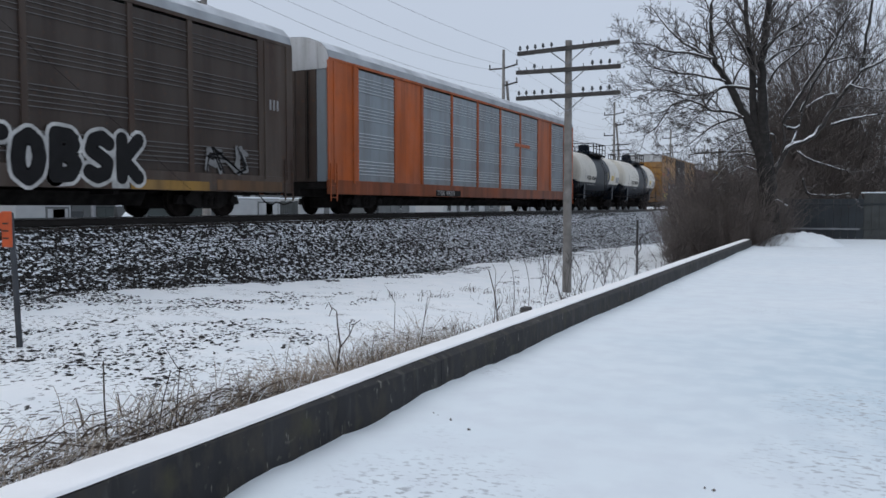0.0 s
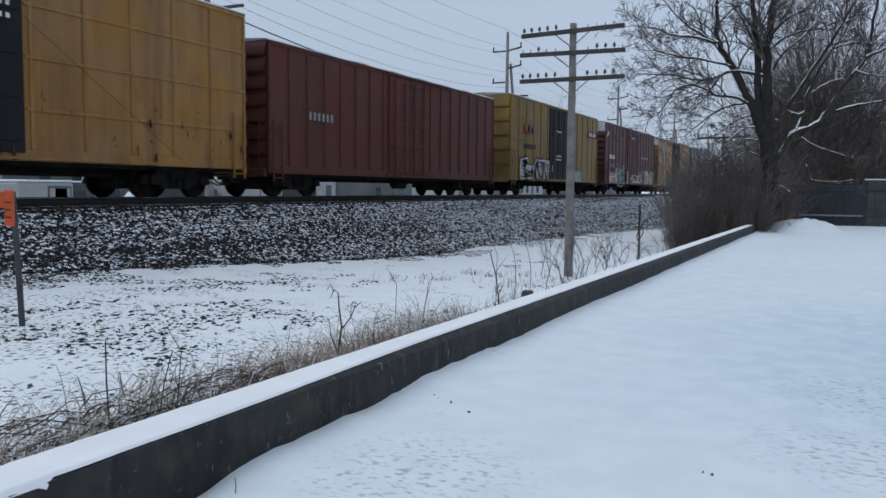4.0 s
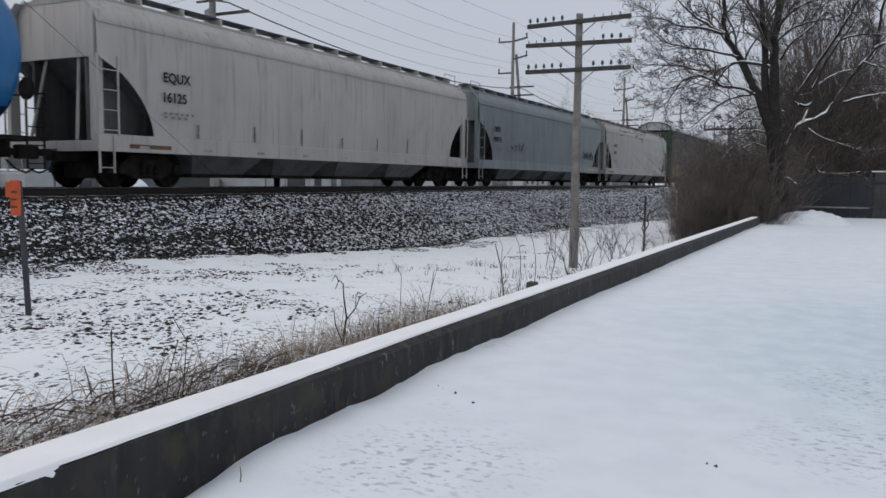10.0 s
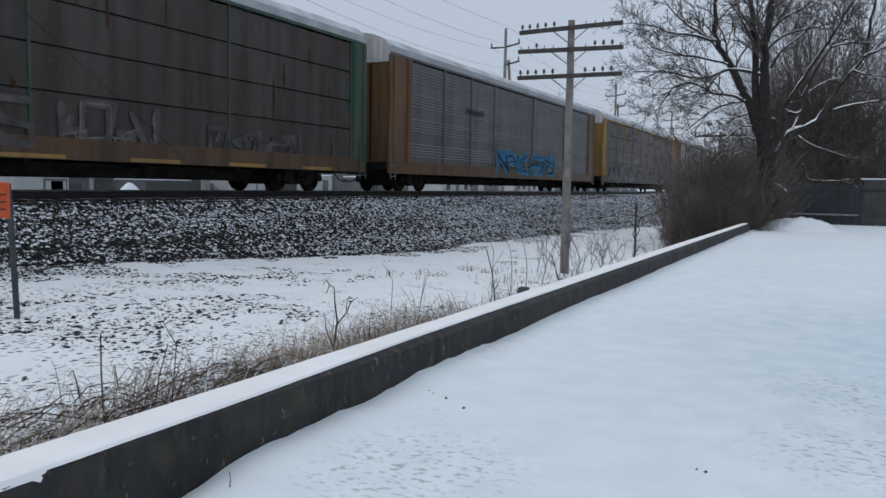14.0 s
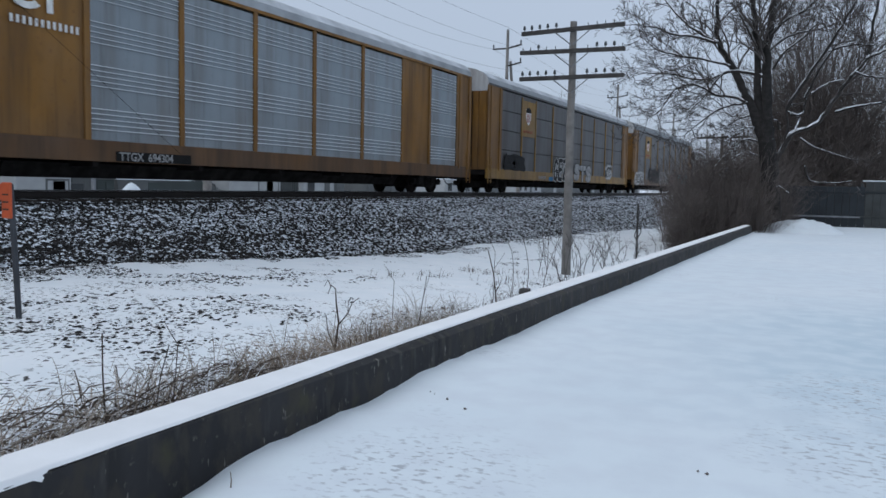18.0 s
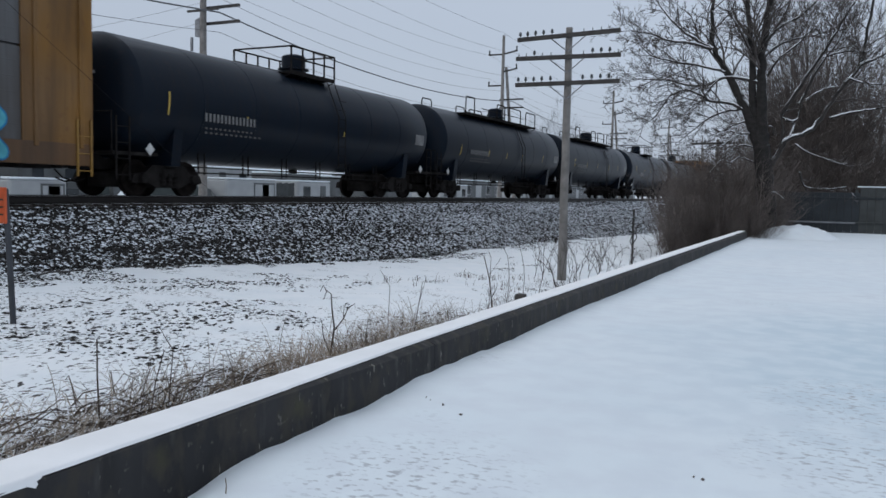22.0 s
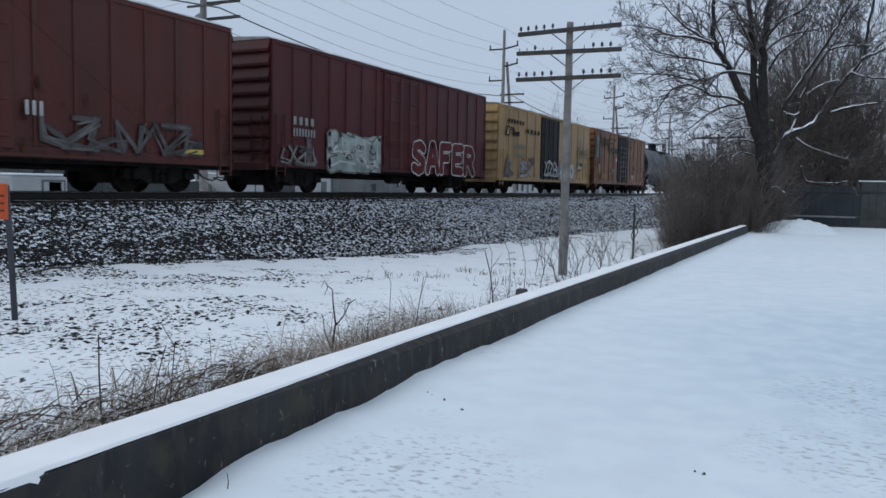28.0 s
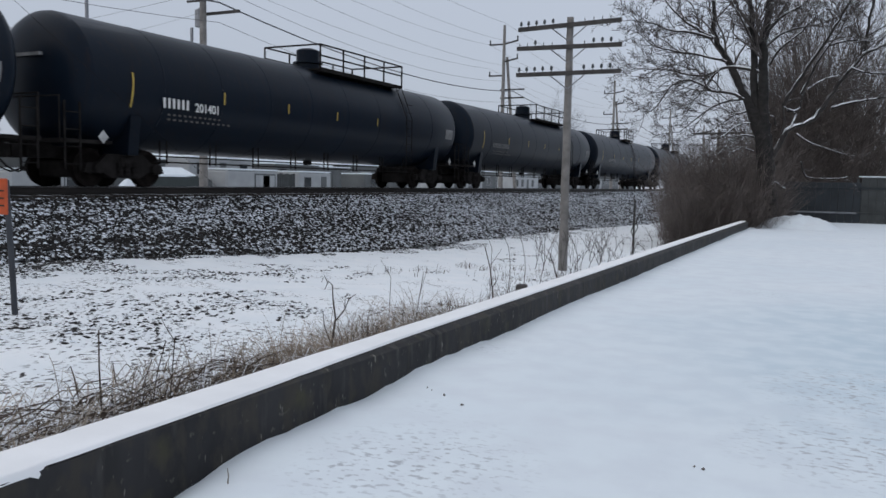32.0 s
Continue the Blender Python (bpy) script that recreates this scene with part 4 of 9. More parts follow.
def word(car, text, y0, y1, z0, z1, fill, edge, seed, x, fat=0.15, rim=0.05, slant=0.05, rise=0.05, label="sprayed graffiti letter with an outline"):
    """A sprayed word in fat rounded strokes, each letter with its outline behind it."""
    rng = random.Random(seed)
    w, hh = (y1 - y0) / len(text), z1 - z0

    def swell(form, run, rad, dx):
        for (ay, az), (by, bz) in zip(run, run[1:]):
            ln = max(0.02, math.hypot(by - ay, bz - az))
            ny, nz = -(bz - az) / ln * rad, (by - ay) / ln * rad
            form.plate([(ay + ny, az + nz), (by + ny, bz + nz), (by - ny, bz - nz), (ay - ny, az - nz)], x + dx, x + dx + 0.0024)
        for cy, cz in run:
            form.plate([(cy + rad * math.cos(k * 0.628), cz + rad * math.sin(k * 0.628)) for k in range(10)], x + dx, x + dx + 0.0026)

    for i, c in enumerate(text):
        back, front = Form(), Form()
        up, lean, m = rng.uniform(-rise, rise), slant + rng.uniform(-0.06, 0.06), fat + rim
        k = 0.0012 * (i % 2)
        for run in GLYPHS[c]:
            pts = [(y0 + w * i + m * 0.8 + (w - m * 1.3) * (a + lean * (b - 0.5)) + rng.uniform(-0.02, 0.02), z0 + m + up + (hh - 2 * m) * b) for a, b in run]
            swell(back, pts, m, k)
            swell(front, pts, fat, 0.006 + k)
        g = part("graffiti_letter", back, SPRAY[edge], car, label)
        part("fill", front, SPRAY[fill], g)


def blocks(car, spans, z0, z1, colour, seed, x):
    """Rolled patches of paint with uneven edges; spans: (start, end) along the car."""
    rng = random.Random(seed)
    for a, b in spans:
        top = [(a + (b - a) * k / 5, z1 - rng.uniform(0, 0.22) * (z1 - z0)) for k in range(6)]
        part("paint_patch", Form().plate([(a, z0), *top, (b, z0)][::-1], x, x + 0.0022), SPRAY[colour], car, "rolled patch of faded paint")


def cross_emblem(car, cy, cz, half, colours, x):
    """Two crossing bands of three stripes each."""
    tall, t = half * 0.8, half * 0.085
    for d, dx in ((1, 0.0), (-1, 0.004)):
        for q, c in zip((-1, 0, 1), colours):
            o = q * half * 0.26
            f = Form().plate([(cy - half + o - t, cz - d * tall), (cy + half + o - t, cz + d * tall), (cy + half + o + t, cz + d * tall), (cy - half + o + t, cz - d * tall)], x + dx, x + dx + 0.003)
            part("emblem_stripe", f, SPRAY[c], car, "stripe of a crossed emblem")


def scrawl(car, y0, y1, z0, z1, colour, seed, x, n=4, wide=0.035):
    """A thin handwritten-looking tag of loops and strokes."""
    rng = random.Random(seed)
    f = Form()
    w = (y1 - y0) / n
    for i in range(n):
        cy, cz = y0 + w * (i + 0.5), (z0 + z1) / 2
        pts = [(cy + rng.uniform(-0.45, 0.45) * w, cz + rng.uniform(-0.5, 0.5) * (z1 - z0)) for _ in range(5)]
        for (ay, az), (by, bz) in zip(pts, pts[1:]):
            dy, dz = by - ay, bz - az
            ln = max(0.02, math.hypot(dy, dz))
            ny, nz = -dz / ln * wide, dy / ln * wide
            f.plate([(ay + ny, az + nz), (by + ny, bz + nz), (by - ny, bz - nz), (ay - ny, az - nz)], x, x + 0.003)
    tagged(part("graffiti", f, SPRAY[colour], car, "sprayed scrawl"), kind="stuff")


RUSTDARK = matter("dark_rust", (0.055, 0.027, 0.016), 0.9, 0.0, 3.0, 0.4, spec=0.1)
RUSTBRIGHT = matter("bright_rust", (0.23, 0.085, 0.024), 0.9, 0.0, 3.0, 0.4, spec=0.1)
PEELED = matter("peeled_paint", (0.27, 0.155, 0.065), 0.8, 0.0, 3.0, 0.3, spec=0.2)


def stains(car, y0, y1, z0, z1, n, material, seed, x, tall=2.2):
    """Ragged patches of rust or peeled paint, longer than wide."""
    rng = random.Random(seed)
    f = Form()
    for _ in range(n):
        cy, cz = rng.uniform(y0, y1), rng.uniform(z0, z1)
        ry = 0.012 + 0.045 * rng.random() ** 2.5
        rz = ry * rng.uniform(1.5, tall * 3.0)
        f.plate([(cy + ry * math.cos(k * 0.785) * rng.uniform(0.5, 1.3), cz + rz * math.sin(k * 0.785) * rng.uniform(0.5, 1.3)) for k in range(8)], x, x + 0.003)
    tagged(part("rust_stain", f, material, car, "ragged rust stains"), kind="stuff")


def ladder(car, x, y, z0, z1, w, material, along="y", step=0.38):
    f = Form()
    for s in (-w / 2, w / 2):
        p = (x, y + s) if along == "y" else (x + s, y)
        f.box(p[0] - 0.015, p[0] + 0.015, p[1] - 0.02, p[1] + 0.02, z0, z1)
    z = z0 + 0.12
    while z < z1:
        a, b = ((x, y - w / 2, z), (x, y + w / 2, z)) if along == "y" else ((x - w / 2, y, z), (x + w / 2, y, z))
        f.tube([a, b], 0.013, 5)
        z += step
    part("ladder", f, material, car)


def new_car(name, label, category, y0, y1):
    """An empty railway vehicle whose body runs from y0 to y1 at time nought."""
    car = thing(name, label, category, "cars of the freight train", (TRACK_X, (y0 + y1) / 2, RAIL_Z))
    CARS.append((car, (y0 + y1) / 2))
    return car, (y1 - y0) / 2


CARS = []


def louvre_panel(w, z0, z1):
    """A pressed steel side panel: bands of three ridges between flat bands."""
    prof = [(0.0, z0)]
    z, pitch = z0 + 0.22, 0.96
    while z + 0.5 < z1:
        for k in range(5):
            a = z + k * 0.115
            prof += [(0.0, a), (0.030, a + 0.006), (0.0, a + 0.036)]
        z += pitch
    prof += [(0.0, z1), (-0.03, z1), (-0.03, z0)]
    return Form().prism(prof, 0, w)


def seam_panel(w, z0, z1, rows):
    prof = [(0.0, z0)]
    h = (z1 - z0) / rows
    for r in range(rows):
        a = z0 + r * h
        for k in range(1, 6):
            b = a + h * k / 6
            prof += [(0.0, b - 0.012), (0.003, b), (0.0, b + 0.012)]
        if r < rows - 1:
            prof += [(0.0, a + h - 0.024), (-0.09, a + h - 0.022), (-0.09, a + h + 0.022), (0.0, a + h + 0.024)]
    prof += [(0.0, z1), (-0.12, z1), (-0.12, z0)]
    return Form().prism(prof, 0, w)


def autorack(label, y0, y1, frame_mat, panel_mat, end_mat, sill_mat, layout, style="louvre", rows=4, post=0.17, end_w=0.75, eave=5.06, door_mat=None, roof_mat=None, rail_mat=None, drop=0.0, pale_leaf_on=False, gable_mat=None, tan_gable=False):
    """An enclosed car carrier. layout: (width share, kind) from the left end; kind p a panel, s a solid sheet."""
    car, h = new_car("autorack", label, "freight car", y0, y1)
    zs, zp = 0.66, 1.16
    part("deck", Form().box(-1.45, 1.45, -h + 0.1, h - 0.1, 0.88, 1.10), DARKSTEEL, car)
    part("center_sill", Form().box(-0.35, 0.35, -h + 0.1, h - 0.1, 0.62, 0.88), DARKSTEEL, car)
    part("deep_sill", Form().prism([(-0.5, 0.30), (0.5, 0.30), (0.7, 0.64), (-0.7, 0.64)], -h + 5.0, h - 5.0), DARKSTEEL, car)
    for s in (1, -1):
        part("side_sill", Form().box(min(s * 1.5, s * SIDE), max(s * 1.5, s * SIDE), -h, h, zs + 0.02, zp, 0.01), sill_mat, car)
    inner = h - end_w
    tot = sum(k for k, _ in layout)
    share = {}
    for s in (1, -1):
        y = -inner
        for i, (k, kind) in enumerate(layout):
            w = 2 * inner * k / tot
            key = (round(w, 3), kind)
            if key not in share:
                if kind == "s":
                    share[key] = Form().box(-0.04, 0.0, 0, w, zp, eave).mesh("solid_sheet", frame_mat)
                else:
                    share[key] = (louvre_panel(w, zp, eave - 0.06) if style == "louvre" else seam_panel(w, zp, eave - 0.06, rows)).mesh("side_panel", panel_mat)
            o = part("solid_sheet" if kind == "s" else "side_panel", share[key], frame_mat, car)
            o.matrix_basis = pose(s * (SIDE - 0.05), y if s > 0 else y + w, 0, 0, 0, 0 if s > 0 else 180)
            y += w
            if i < len(layout) - 1:
                f = Form().box(min(s * (SIDE - 0.08), s * SIDE), max(s * (SIDE - 0.08), s * SIDE), y - post / 2, y + post / 2, zp - 0.02, eave - drop, 0.012)
                part("side_post", f, frame_mat, car)
        part("top_rail", Form().box(min(s * (SIDE - 0.06), s * (SIDE + 0.01)), max(s * (SIDE - 0.06), s * (SIDE + 0.01)), -h + 0.05, h - 0.05, eave, eave + 0.09), rail_mat or frame_mat, car)
        for e in (-1, 1):
            ya, yb = sorted((e * inner, e * h))
            f = Form().box(min(s * (SIDE - 0.06), s * (SIDE - 0.01)), max(s * (SIDE - 0.06), s * (SIDE - 0.01)), ya, yb, zp, eave)
            for q in (0.18, 0.82):
                yy = ya + (yb - ya) * q
                f.box(min(s * (SIDE - 0.03), s * (SIDE + 0.03)), max(s * (SIDE - 0.03), s * (SIDE + 0.03)), yy - 0.05, yy + 0.05, zp - 0.1, eave, 0.01)
            part("end_sheet", f, end_mat, car)
    # roof: a low corrugated arch
    arch = [(SIDE, eave + 0.08), (SIDE - 0.07, eave + 0.34), (SIDE - 0.30, eave + 0.58), (SIDE - 0.75, eave + 0.76), (0.5, eave + 0.83), (0, eave + 0.85)]
    arch = arch + [(-a, b) for a, b in arch[-2::-1]]
    vs, fs, m = [], [], len(arch)
    ny = 44
    for j in range(ny + 1):
        y = -h + 0.03 + (2 * h - 0.06) * j / ny
        k = 1.012 if j % 2 else 1.0
        vs += [(a * (1 if j % 2 else 0.994), y, eave + 0.08 + (b - eave - 0.08) * k) for a, b in arch]
    fs = [(j * m + i, j * m + i + 1, (j + 1) * m + i + 1, (j + 1) * m + i) for j in range(ny) for i in range(m - 1)]
    fs += [tuple(range(m)), tuple(range(ny * m, ny * m + m))]
    part("roof", Form().add(vs, fs), roof_mat or ROOF, car, "pale frosted arched roof" if not roof_mat else "dull grey arched roof", smooth=20)
    for e in (-1, 1):
        door = part("end_door_frame", Form().box(-1.5, 1.5, min(e * (h - 0.15), e * (h - 0.20)), max(e * (h - 0.15), e * (h - 0.20)), 1.1, eave - 0.25), end_mat, car)
        leaf = Form().box(-1.5 + 0.01, -1.5 + 3.0 / 7 - 0.01, min(e * (h - 0.05), e * (h - 0.14)), max(e * (h - 0.05), e * (h - 0.14)), 1.1, eave - 0.25, 0.02).mesh("door_leaf", door_mat or end_mat)
        pale_leaf = leaf.copy()
        pale_leaf.materials.clear()
        pale_leaf.materials.append(PANELGREY)
        for k in range(7):
            part("door_leaf", pale_leaf if k == 6 and pale_leaf_on else leaf, end_mat, door).location.x = 3.0 / 7 * k
        for xx in (-0.75, 0.75):
            part("door_bar", Form().tube([(xx, e * (h - 0.02), 1.2), (xx, e * (h - 0.02), eave - 0.3)], 0.025, 6), DARKSTEEL, door)
        ya, yb = sorted((e * (h - 0.02), e * (h - 0.06)))
        if gable_mat:
            hoop = Form().prism([(a * 0.985, b - 0.02) for a, b in arch] + [(a * 0.90, b - 0.12) for a, b in arch[::-1]], ya, yb)
            for xx in (-0.7, 0.7):
                hoop.box(xx - 0.03, xx + 0.03, ya, yb, eave - 0.27, eave + 0.68)
            hoop.box(-1.5, 1.5, ya, yb, eave - 0.27, eave - 0.12)
            part("gable_hoop", hoop, gable_mat, car, "open steel gable hoop")
        else:
            part("gable_plate", Form().prism([(a * 0.985, b - 0.02) for a, b in arch] + [(-1.5, eave - 0.27), (1.5, eave - 0.27)], ya, yb), end_mat if tan_gable else ENDPALE, car, "painted end gable" if tan_gable else "pale end gable")
        ladder(car, SIDE + 0.02, e * (h - 0.25), 0.45, 1.7, 0.36, frame_mat)
    for k in range(5):
        yy = -h * 0.5 + h * k * 0.25
        part("cross_bearer", Form().box(-1.45, 1.45, yy - 0.08, yy + 0.08, 0.56, 0.88), DARKSTEEL, car)
    for e in (-1, 1):
        add_truck(car, e * (h - 3.1))
    add_couplers(car, h, 0.95)
    return car, h


def boxcar(label, y0, y1, body_mat, door_mat, end_mat=None, top=5.06, bottom=0.78, door=(0.5, 3.6), posts=14, belts=0, end_ribs=8, cap=None, roof_mat=None, rods=4, sill_mat=None):
    """A boxcar. door: where its middle stands along the body (0 to 1) and its width."""
    car, h = new_car("boxcar", label, "freight car", y0, y1)
    sw = SIDE - 0.04
    dm, dw = -h + 2 * h * door[0], door[1]
    part("underframe", Form().box(-1.3, 1.3, -h, h, bottom - 0.08, bottom + 0.1), DARKSTEEL, car)
    part("center_sill", Form().box(-0.3, 0.3, -h - 0.1, h + 0.1, 0.5, bottom), DARKSTEEL, car)
    for s in (1, -1):
        part("side_sheet", Form().box(min(s * (sw - 0.05), s * sw), max(s * (sw - 0.05), s * sw), -h, h, bottom + 0.05, top), body_mat, car)
        part("side_sill", Form().box(min(s * (sw - 0.03), s * (sw + 0.03)), max(s * (sw - 0.03), s * (sw + 0.03)), -h + 0.02, h - 0.02, bottom, bottom + 0.24, 0.01), sill_mat or body_mat, car)
        part("top_chord", Form().box(min(s * (sw - 0.03), s * (sw + 0.03)), max(s * (sw - 0.03), s * (sw + 0.03)), -h + 0.02, h - 0.02, top - 0.12, top, 0.01), body_mat, car)
        pm = Form().box(min(s * (sw - 0.01), s * (sw + 0.035)), max(s * (sw - 0.01), s * (sw + 0.035)), -0.045, 0.045, bottom + 0.24, top - 0.12, 0.012).mesh("side_post", body_mat)
        for i in range(posts + 1):
            y = -h + 0.06 + (2 * h - 0.12) * i / posts
            if abs(y - dm) < dw / 2 + 0.08:
                continue
            part("side_post", pm, body_mat, car).location.y = y
        for b in range(belts):
            z = bottom + (top - bottom) * (b + 1) / (belts + 1)
            for ya, yb in ((-h + 0.03, dm - dw / 2 - 0.05), (dm + dw / 2 + 0.05, h - 0.03)):
                part("belt_rail", Form().box(min(s * (sw - 0.01), s * (sw + 0.028)), max(s * (sw - 0.01), s * (sw + 0.028)), ya, yb, z - 0.04, z + 0.04, 0.01), body_mat, car)
        panels = 2 if dw > 2.6 else 1
        for k in range(panels):
            ya = dm - dw / 2 + dw * k / panels
            f = Form().box(min(s * (sw - 0.01), s * (sw + 0.06)), max(s * (sw - 0.01), s * (sw + 0.06)), ya + 0.01, ya + dw / panels - 0.01, bottom + 0.16, top - 0.14, 0.02)
            for q in range(5):
                z = bottom + 0.45 + (top - bottom - 0.8) * q / 4
                f.box(min(s * (sw + 0.05), s * (sw + 0.085)), max(s * (sw + 0.05), s * (sw + 0.085)), ya + 0.12, ya + dw / panels - 0.12, z - 0.05, z + 0.05, 0.01)
            dr = part("door", f, door_mat, car)
            for q in range(max(1, rods // panels)):
                yy = ya + dw / panels * (q + 0.5) / max(1, rods // panels)
                part("lock_rod", Form().tube([(s * (sw + 0.10), yy, bottom + 0.1), (s * (sw + 0.10), yy, top - 0.2)], 0.022, 6), door_mat, dr)
            part("door_handle", Form().box(min(s * (sw + 0.09), s * (sw + 0.13)), max(s * (sw + 0.09), s * (sw + 0.13)), ya + 0.3, ya + 0.8, bottom + 1.0, bottom + 1.06), door_mat, dr)
        for z in (bottom + 0.03, top - 0.10):
            part("door_track", Form().box(min(s * sw, s * (sw + 0.08)), max(s * sw, s * (sw + 0.08)), dm - dw / 2 - 0.2, min(h - 0.1, dm + dw * 1.2), z, z + 0.06), sill_mat or body_mat, car)
    # ends with rolled horizontal corrugations
    split = top - 0.62 if cap else top
    for e in (-1, 1):
        prof, n = [], end_ribs
        for k in range(n):
            a, b = bottom + (split - bottom) * k / n, bottom + (split - bottom) * (k + 1) / n
            m = b - a
            prof += [(0.0, a + m * 0.06), (0.11, a + m * 0.14), (0.12, a + m * 0.30), (0.02, a + m * 0.96)]
        vs = [(x, e * (h + q), z) for x in (-sw + 0.03, sw - 0.03) for q, z in prof]
        m = len(prof)
        part("end_wall", Form().add(vs, [(i, i + 1, m + i + 1, m + i) for i in range(m - 1)]), end_mat or body_mat, car, smooth=25)
        part("end_back", Form().box(-sw + 0.02, sw - 0.02, min(e * (h - 0.05), e * (h - 0.004)), max(e * (h - 0.05), e * (h - 0.004)), bottom, top), end_mat or body_mat, car)
        if cap:
            part("end_top_plate", Form().box(-sw + 0.02, sw - 0.02, min(e * h, e * (h + 0.05)), max(e * h, e * (h + 0.05)), split, top), cap, car)
        ladder(car, SIDE + 0.04, e * (h - 0.35), bottom - 0.25, bottom + 1.55, 0.42, body_mat)
        ladder(car, 1.1, e * (h + 0.12), bottom - 0.1, bottom + 1.5, 0.42, body_mat, along="x")
        part("brake_gear", Form().lathe([(-0.03, 0.26), (0.03, 0.26)], 12, (-0.9, e * (h + 0.12), bottom + 1.7), "y"), end_mat or body_mat, car)
        part("end_sill", Form().box(-1.5, 1.5, min(e * h, e * (h + 0.14)), max(e * h, e * (h + 0.14)), bottom - 0.1, bottom + 0.14, 0.02), sill_mat or body_mat, car)
    rise = 0.14
    vs, fs = [], []
    ny = 2 * int(h)
    for j in range(ny + 1):
        y = -h - 0.03 + (2 * h + 0.06) * j / ny
        up = 0.03 if j % 2 else 0.0
        vs += [(-SIDE - 0.01, y, top), (-SIDE + 0.1, y, top + 0.05 + up), (0, y, top + rise + up), (SIDE - 0.1, y, top + 0.05 + up), (SIDE + 0.01, y, top)]
    fs = [(j * 5 + i, j * 5 + i + 1, (j + 1) * 5 + i + 1, (j + 1) * 5 + i) for j in range(ny) for i in range(4)]
    fs += [(0, 1, 2, 3, 4), tuple(range(ny * 5, ny * 5 + 5))]
    part("roof", Form().add(vs, fs), roof_mat or ROOFBOX, car, "ribbed metal roof dusted with snow")
    for e in (-1, 1):
        add_truck(car, e * (h - 2.1))
        part("step", Form().tube([(SIDE - 0.02, e * (h - 0.2), bottom), (SIDE - 0.02, e * (h - 0.2), 0.42), (SIDE - 0.02, e * (h - 0.6), 0.42), (SIDE - 0.02, e * (h - 0.6), bottom)], 0.018, 5), DARKSTEEL, car)
    part("brake_cylinder", Form().lathe([(-0.4, 0.12), (-0.38, 0.18), (0.38, 0.18), (0.4, 0.12)], 10, (0.8, 0.6, bottom - 0.25), "y"), DARKSTEEL, car)
    part("brake_rod", Form().tube([(0.5, -h + 2.5, 0.55), (0.5, h - 2.5, 0.55)], 0.025, 5), DARKSTEEL, car)
    add_couplers(car, h, 0.95)
    return car, h


def hopper(label, y0, y1, body_mat, bays=4, top=4.32, sill=1.1):
    """A covered hopper with bulged sides, open ends and pyramid hoppers below."""
    car, h = new_car("covered_hopper", label, "freight car", y0, y1)
    cut = 1.45

    def x_at(z):
        t = (z - sill) / (top - sill)
        return 1.54 + 0.05 * math.sin(math.pi * min(1, t * 1.05)) - 0.40 * (max(0, t - 0.84) / 0.16) ** 1.6

    zs = [sill + (top - sill) * k / 24 for k in range(25)]
    for s in (1, -1):
        vs, m = [], 2
        ys_ = [-h + 0.04 + (0.2 + cut * (1 - ((z - sill) / (2.85 - sill)) ** 1.8) ** 0.75 if z < 2.85 else 0.0) for z in zs]
        for z, ya in zip(zs, ys_):
            vs += [(s * x_at(z), ya, z), (s * x_at(z), -ya, z)]
        fs = [(k * 2, k * 2 + 1, k * 2 + 3, k * 2 + 2) for k in range(24)]
        part("side_sheet", Form().add(vs, fs), body_mat, car, smooth=30)
        part("side_sill", Form().box(min(s * 1.42, s * 1.58), max(s * 1.42, s * 1.58), -h, h, sill - 0.26, sill + 0.14, 0.012), body_mat, car)
        part("top_chord", Form().box(min(s * 1.56, s * 1.60), max(s * 1.56, s * 1.60), -h + 0.05, h - 0.05, top - 0.62, top - 0.54, 0.01), body_mat, car)
        part("roof_edge", Form().box(min(s * 1.04, s * 1.16), max(s * 1.04, s * 1.16), -h + 0.2, h - 0.2, top - 0.02, top + 0.06, 0.01), body_mat, car)
        for e in (-1, 1):
            part("corner_post", Form().box(min(s * 1.36, s * 1.5), max(s * 1.36, s * 1.5), min(e * h, e * (h - 0.26)), max(e * h, e * (h - 0.26)), sill, top - 0.3, 0.01), body_mat, car)
            ladder(car, s * 1.60, e * (h - 0.24), sill - 0.75, sill + 0.1, 0.40, body_mat)
            ladder(car, s * 1.61, e * (h - 0.30), sill + 0.1, sill + 1.9, 0.56, body_mat, step=0.45)
    arch = [(1.1, top), (0.7, top + 0.10), (0, top + 0.14), (-0.7, top + 0.10), (-1.1, top)]
    part("roof", Form().prism(arch + [(-1.1, top - 0.05), (1.1, top - 0.05)], -h + 0.25, h - 0.25), ROOFBOX, car, "grey roof with a dusting of snow")
    walk_f = Form()
    for s in (-0.62, 0.62):
        walk_f.box(s - 0.22, s + 0.22, -h + 0.2, h - 0.2, top + 0.30, top + 0.34)
    rb = part("running_board", walk_f, POSTGREY, car, "steel grating walkway along the roof")
    n = 14
    bm = Form().box(-0.95, 0.95, -0.025, 0.025, top + 0.08, top + 0.30).mesh("board_bracket", body_mat)
    for k in range(n):
        part("board_bracket", bm, body_mat, rb).location.y = -h + 0.5 + (2 * h - 1.0) * k / (n - 1)
    for k in range(bays * 2):
        yy = -h + 1.6 + (2 * h - 3.2) * k / (bays * 2 - 1)
        part("hatch", Form().lathe([(0, 0.36), (0.10, 0.36), (0.14, 0.28)], 12, (0, yy, top + 0.14), "z"), body_mat, car)
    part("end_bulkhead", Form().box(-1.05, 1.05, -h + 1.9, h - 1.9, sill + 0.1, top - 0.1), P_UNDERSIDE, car)
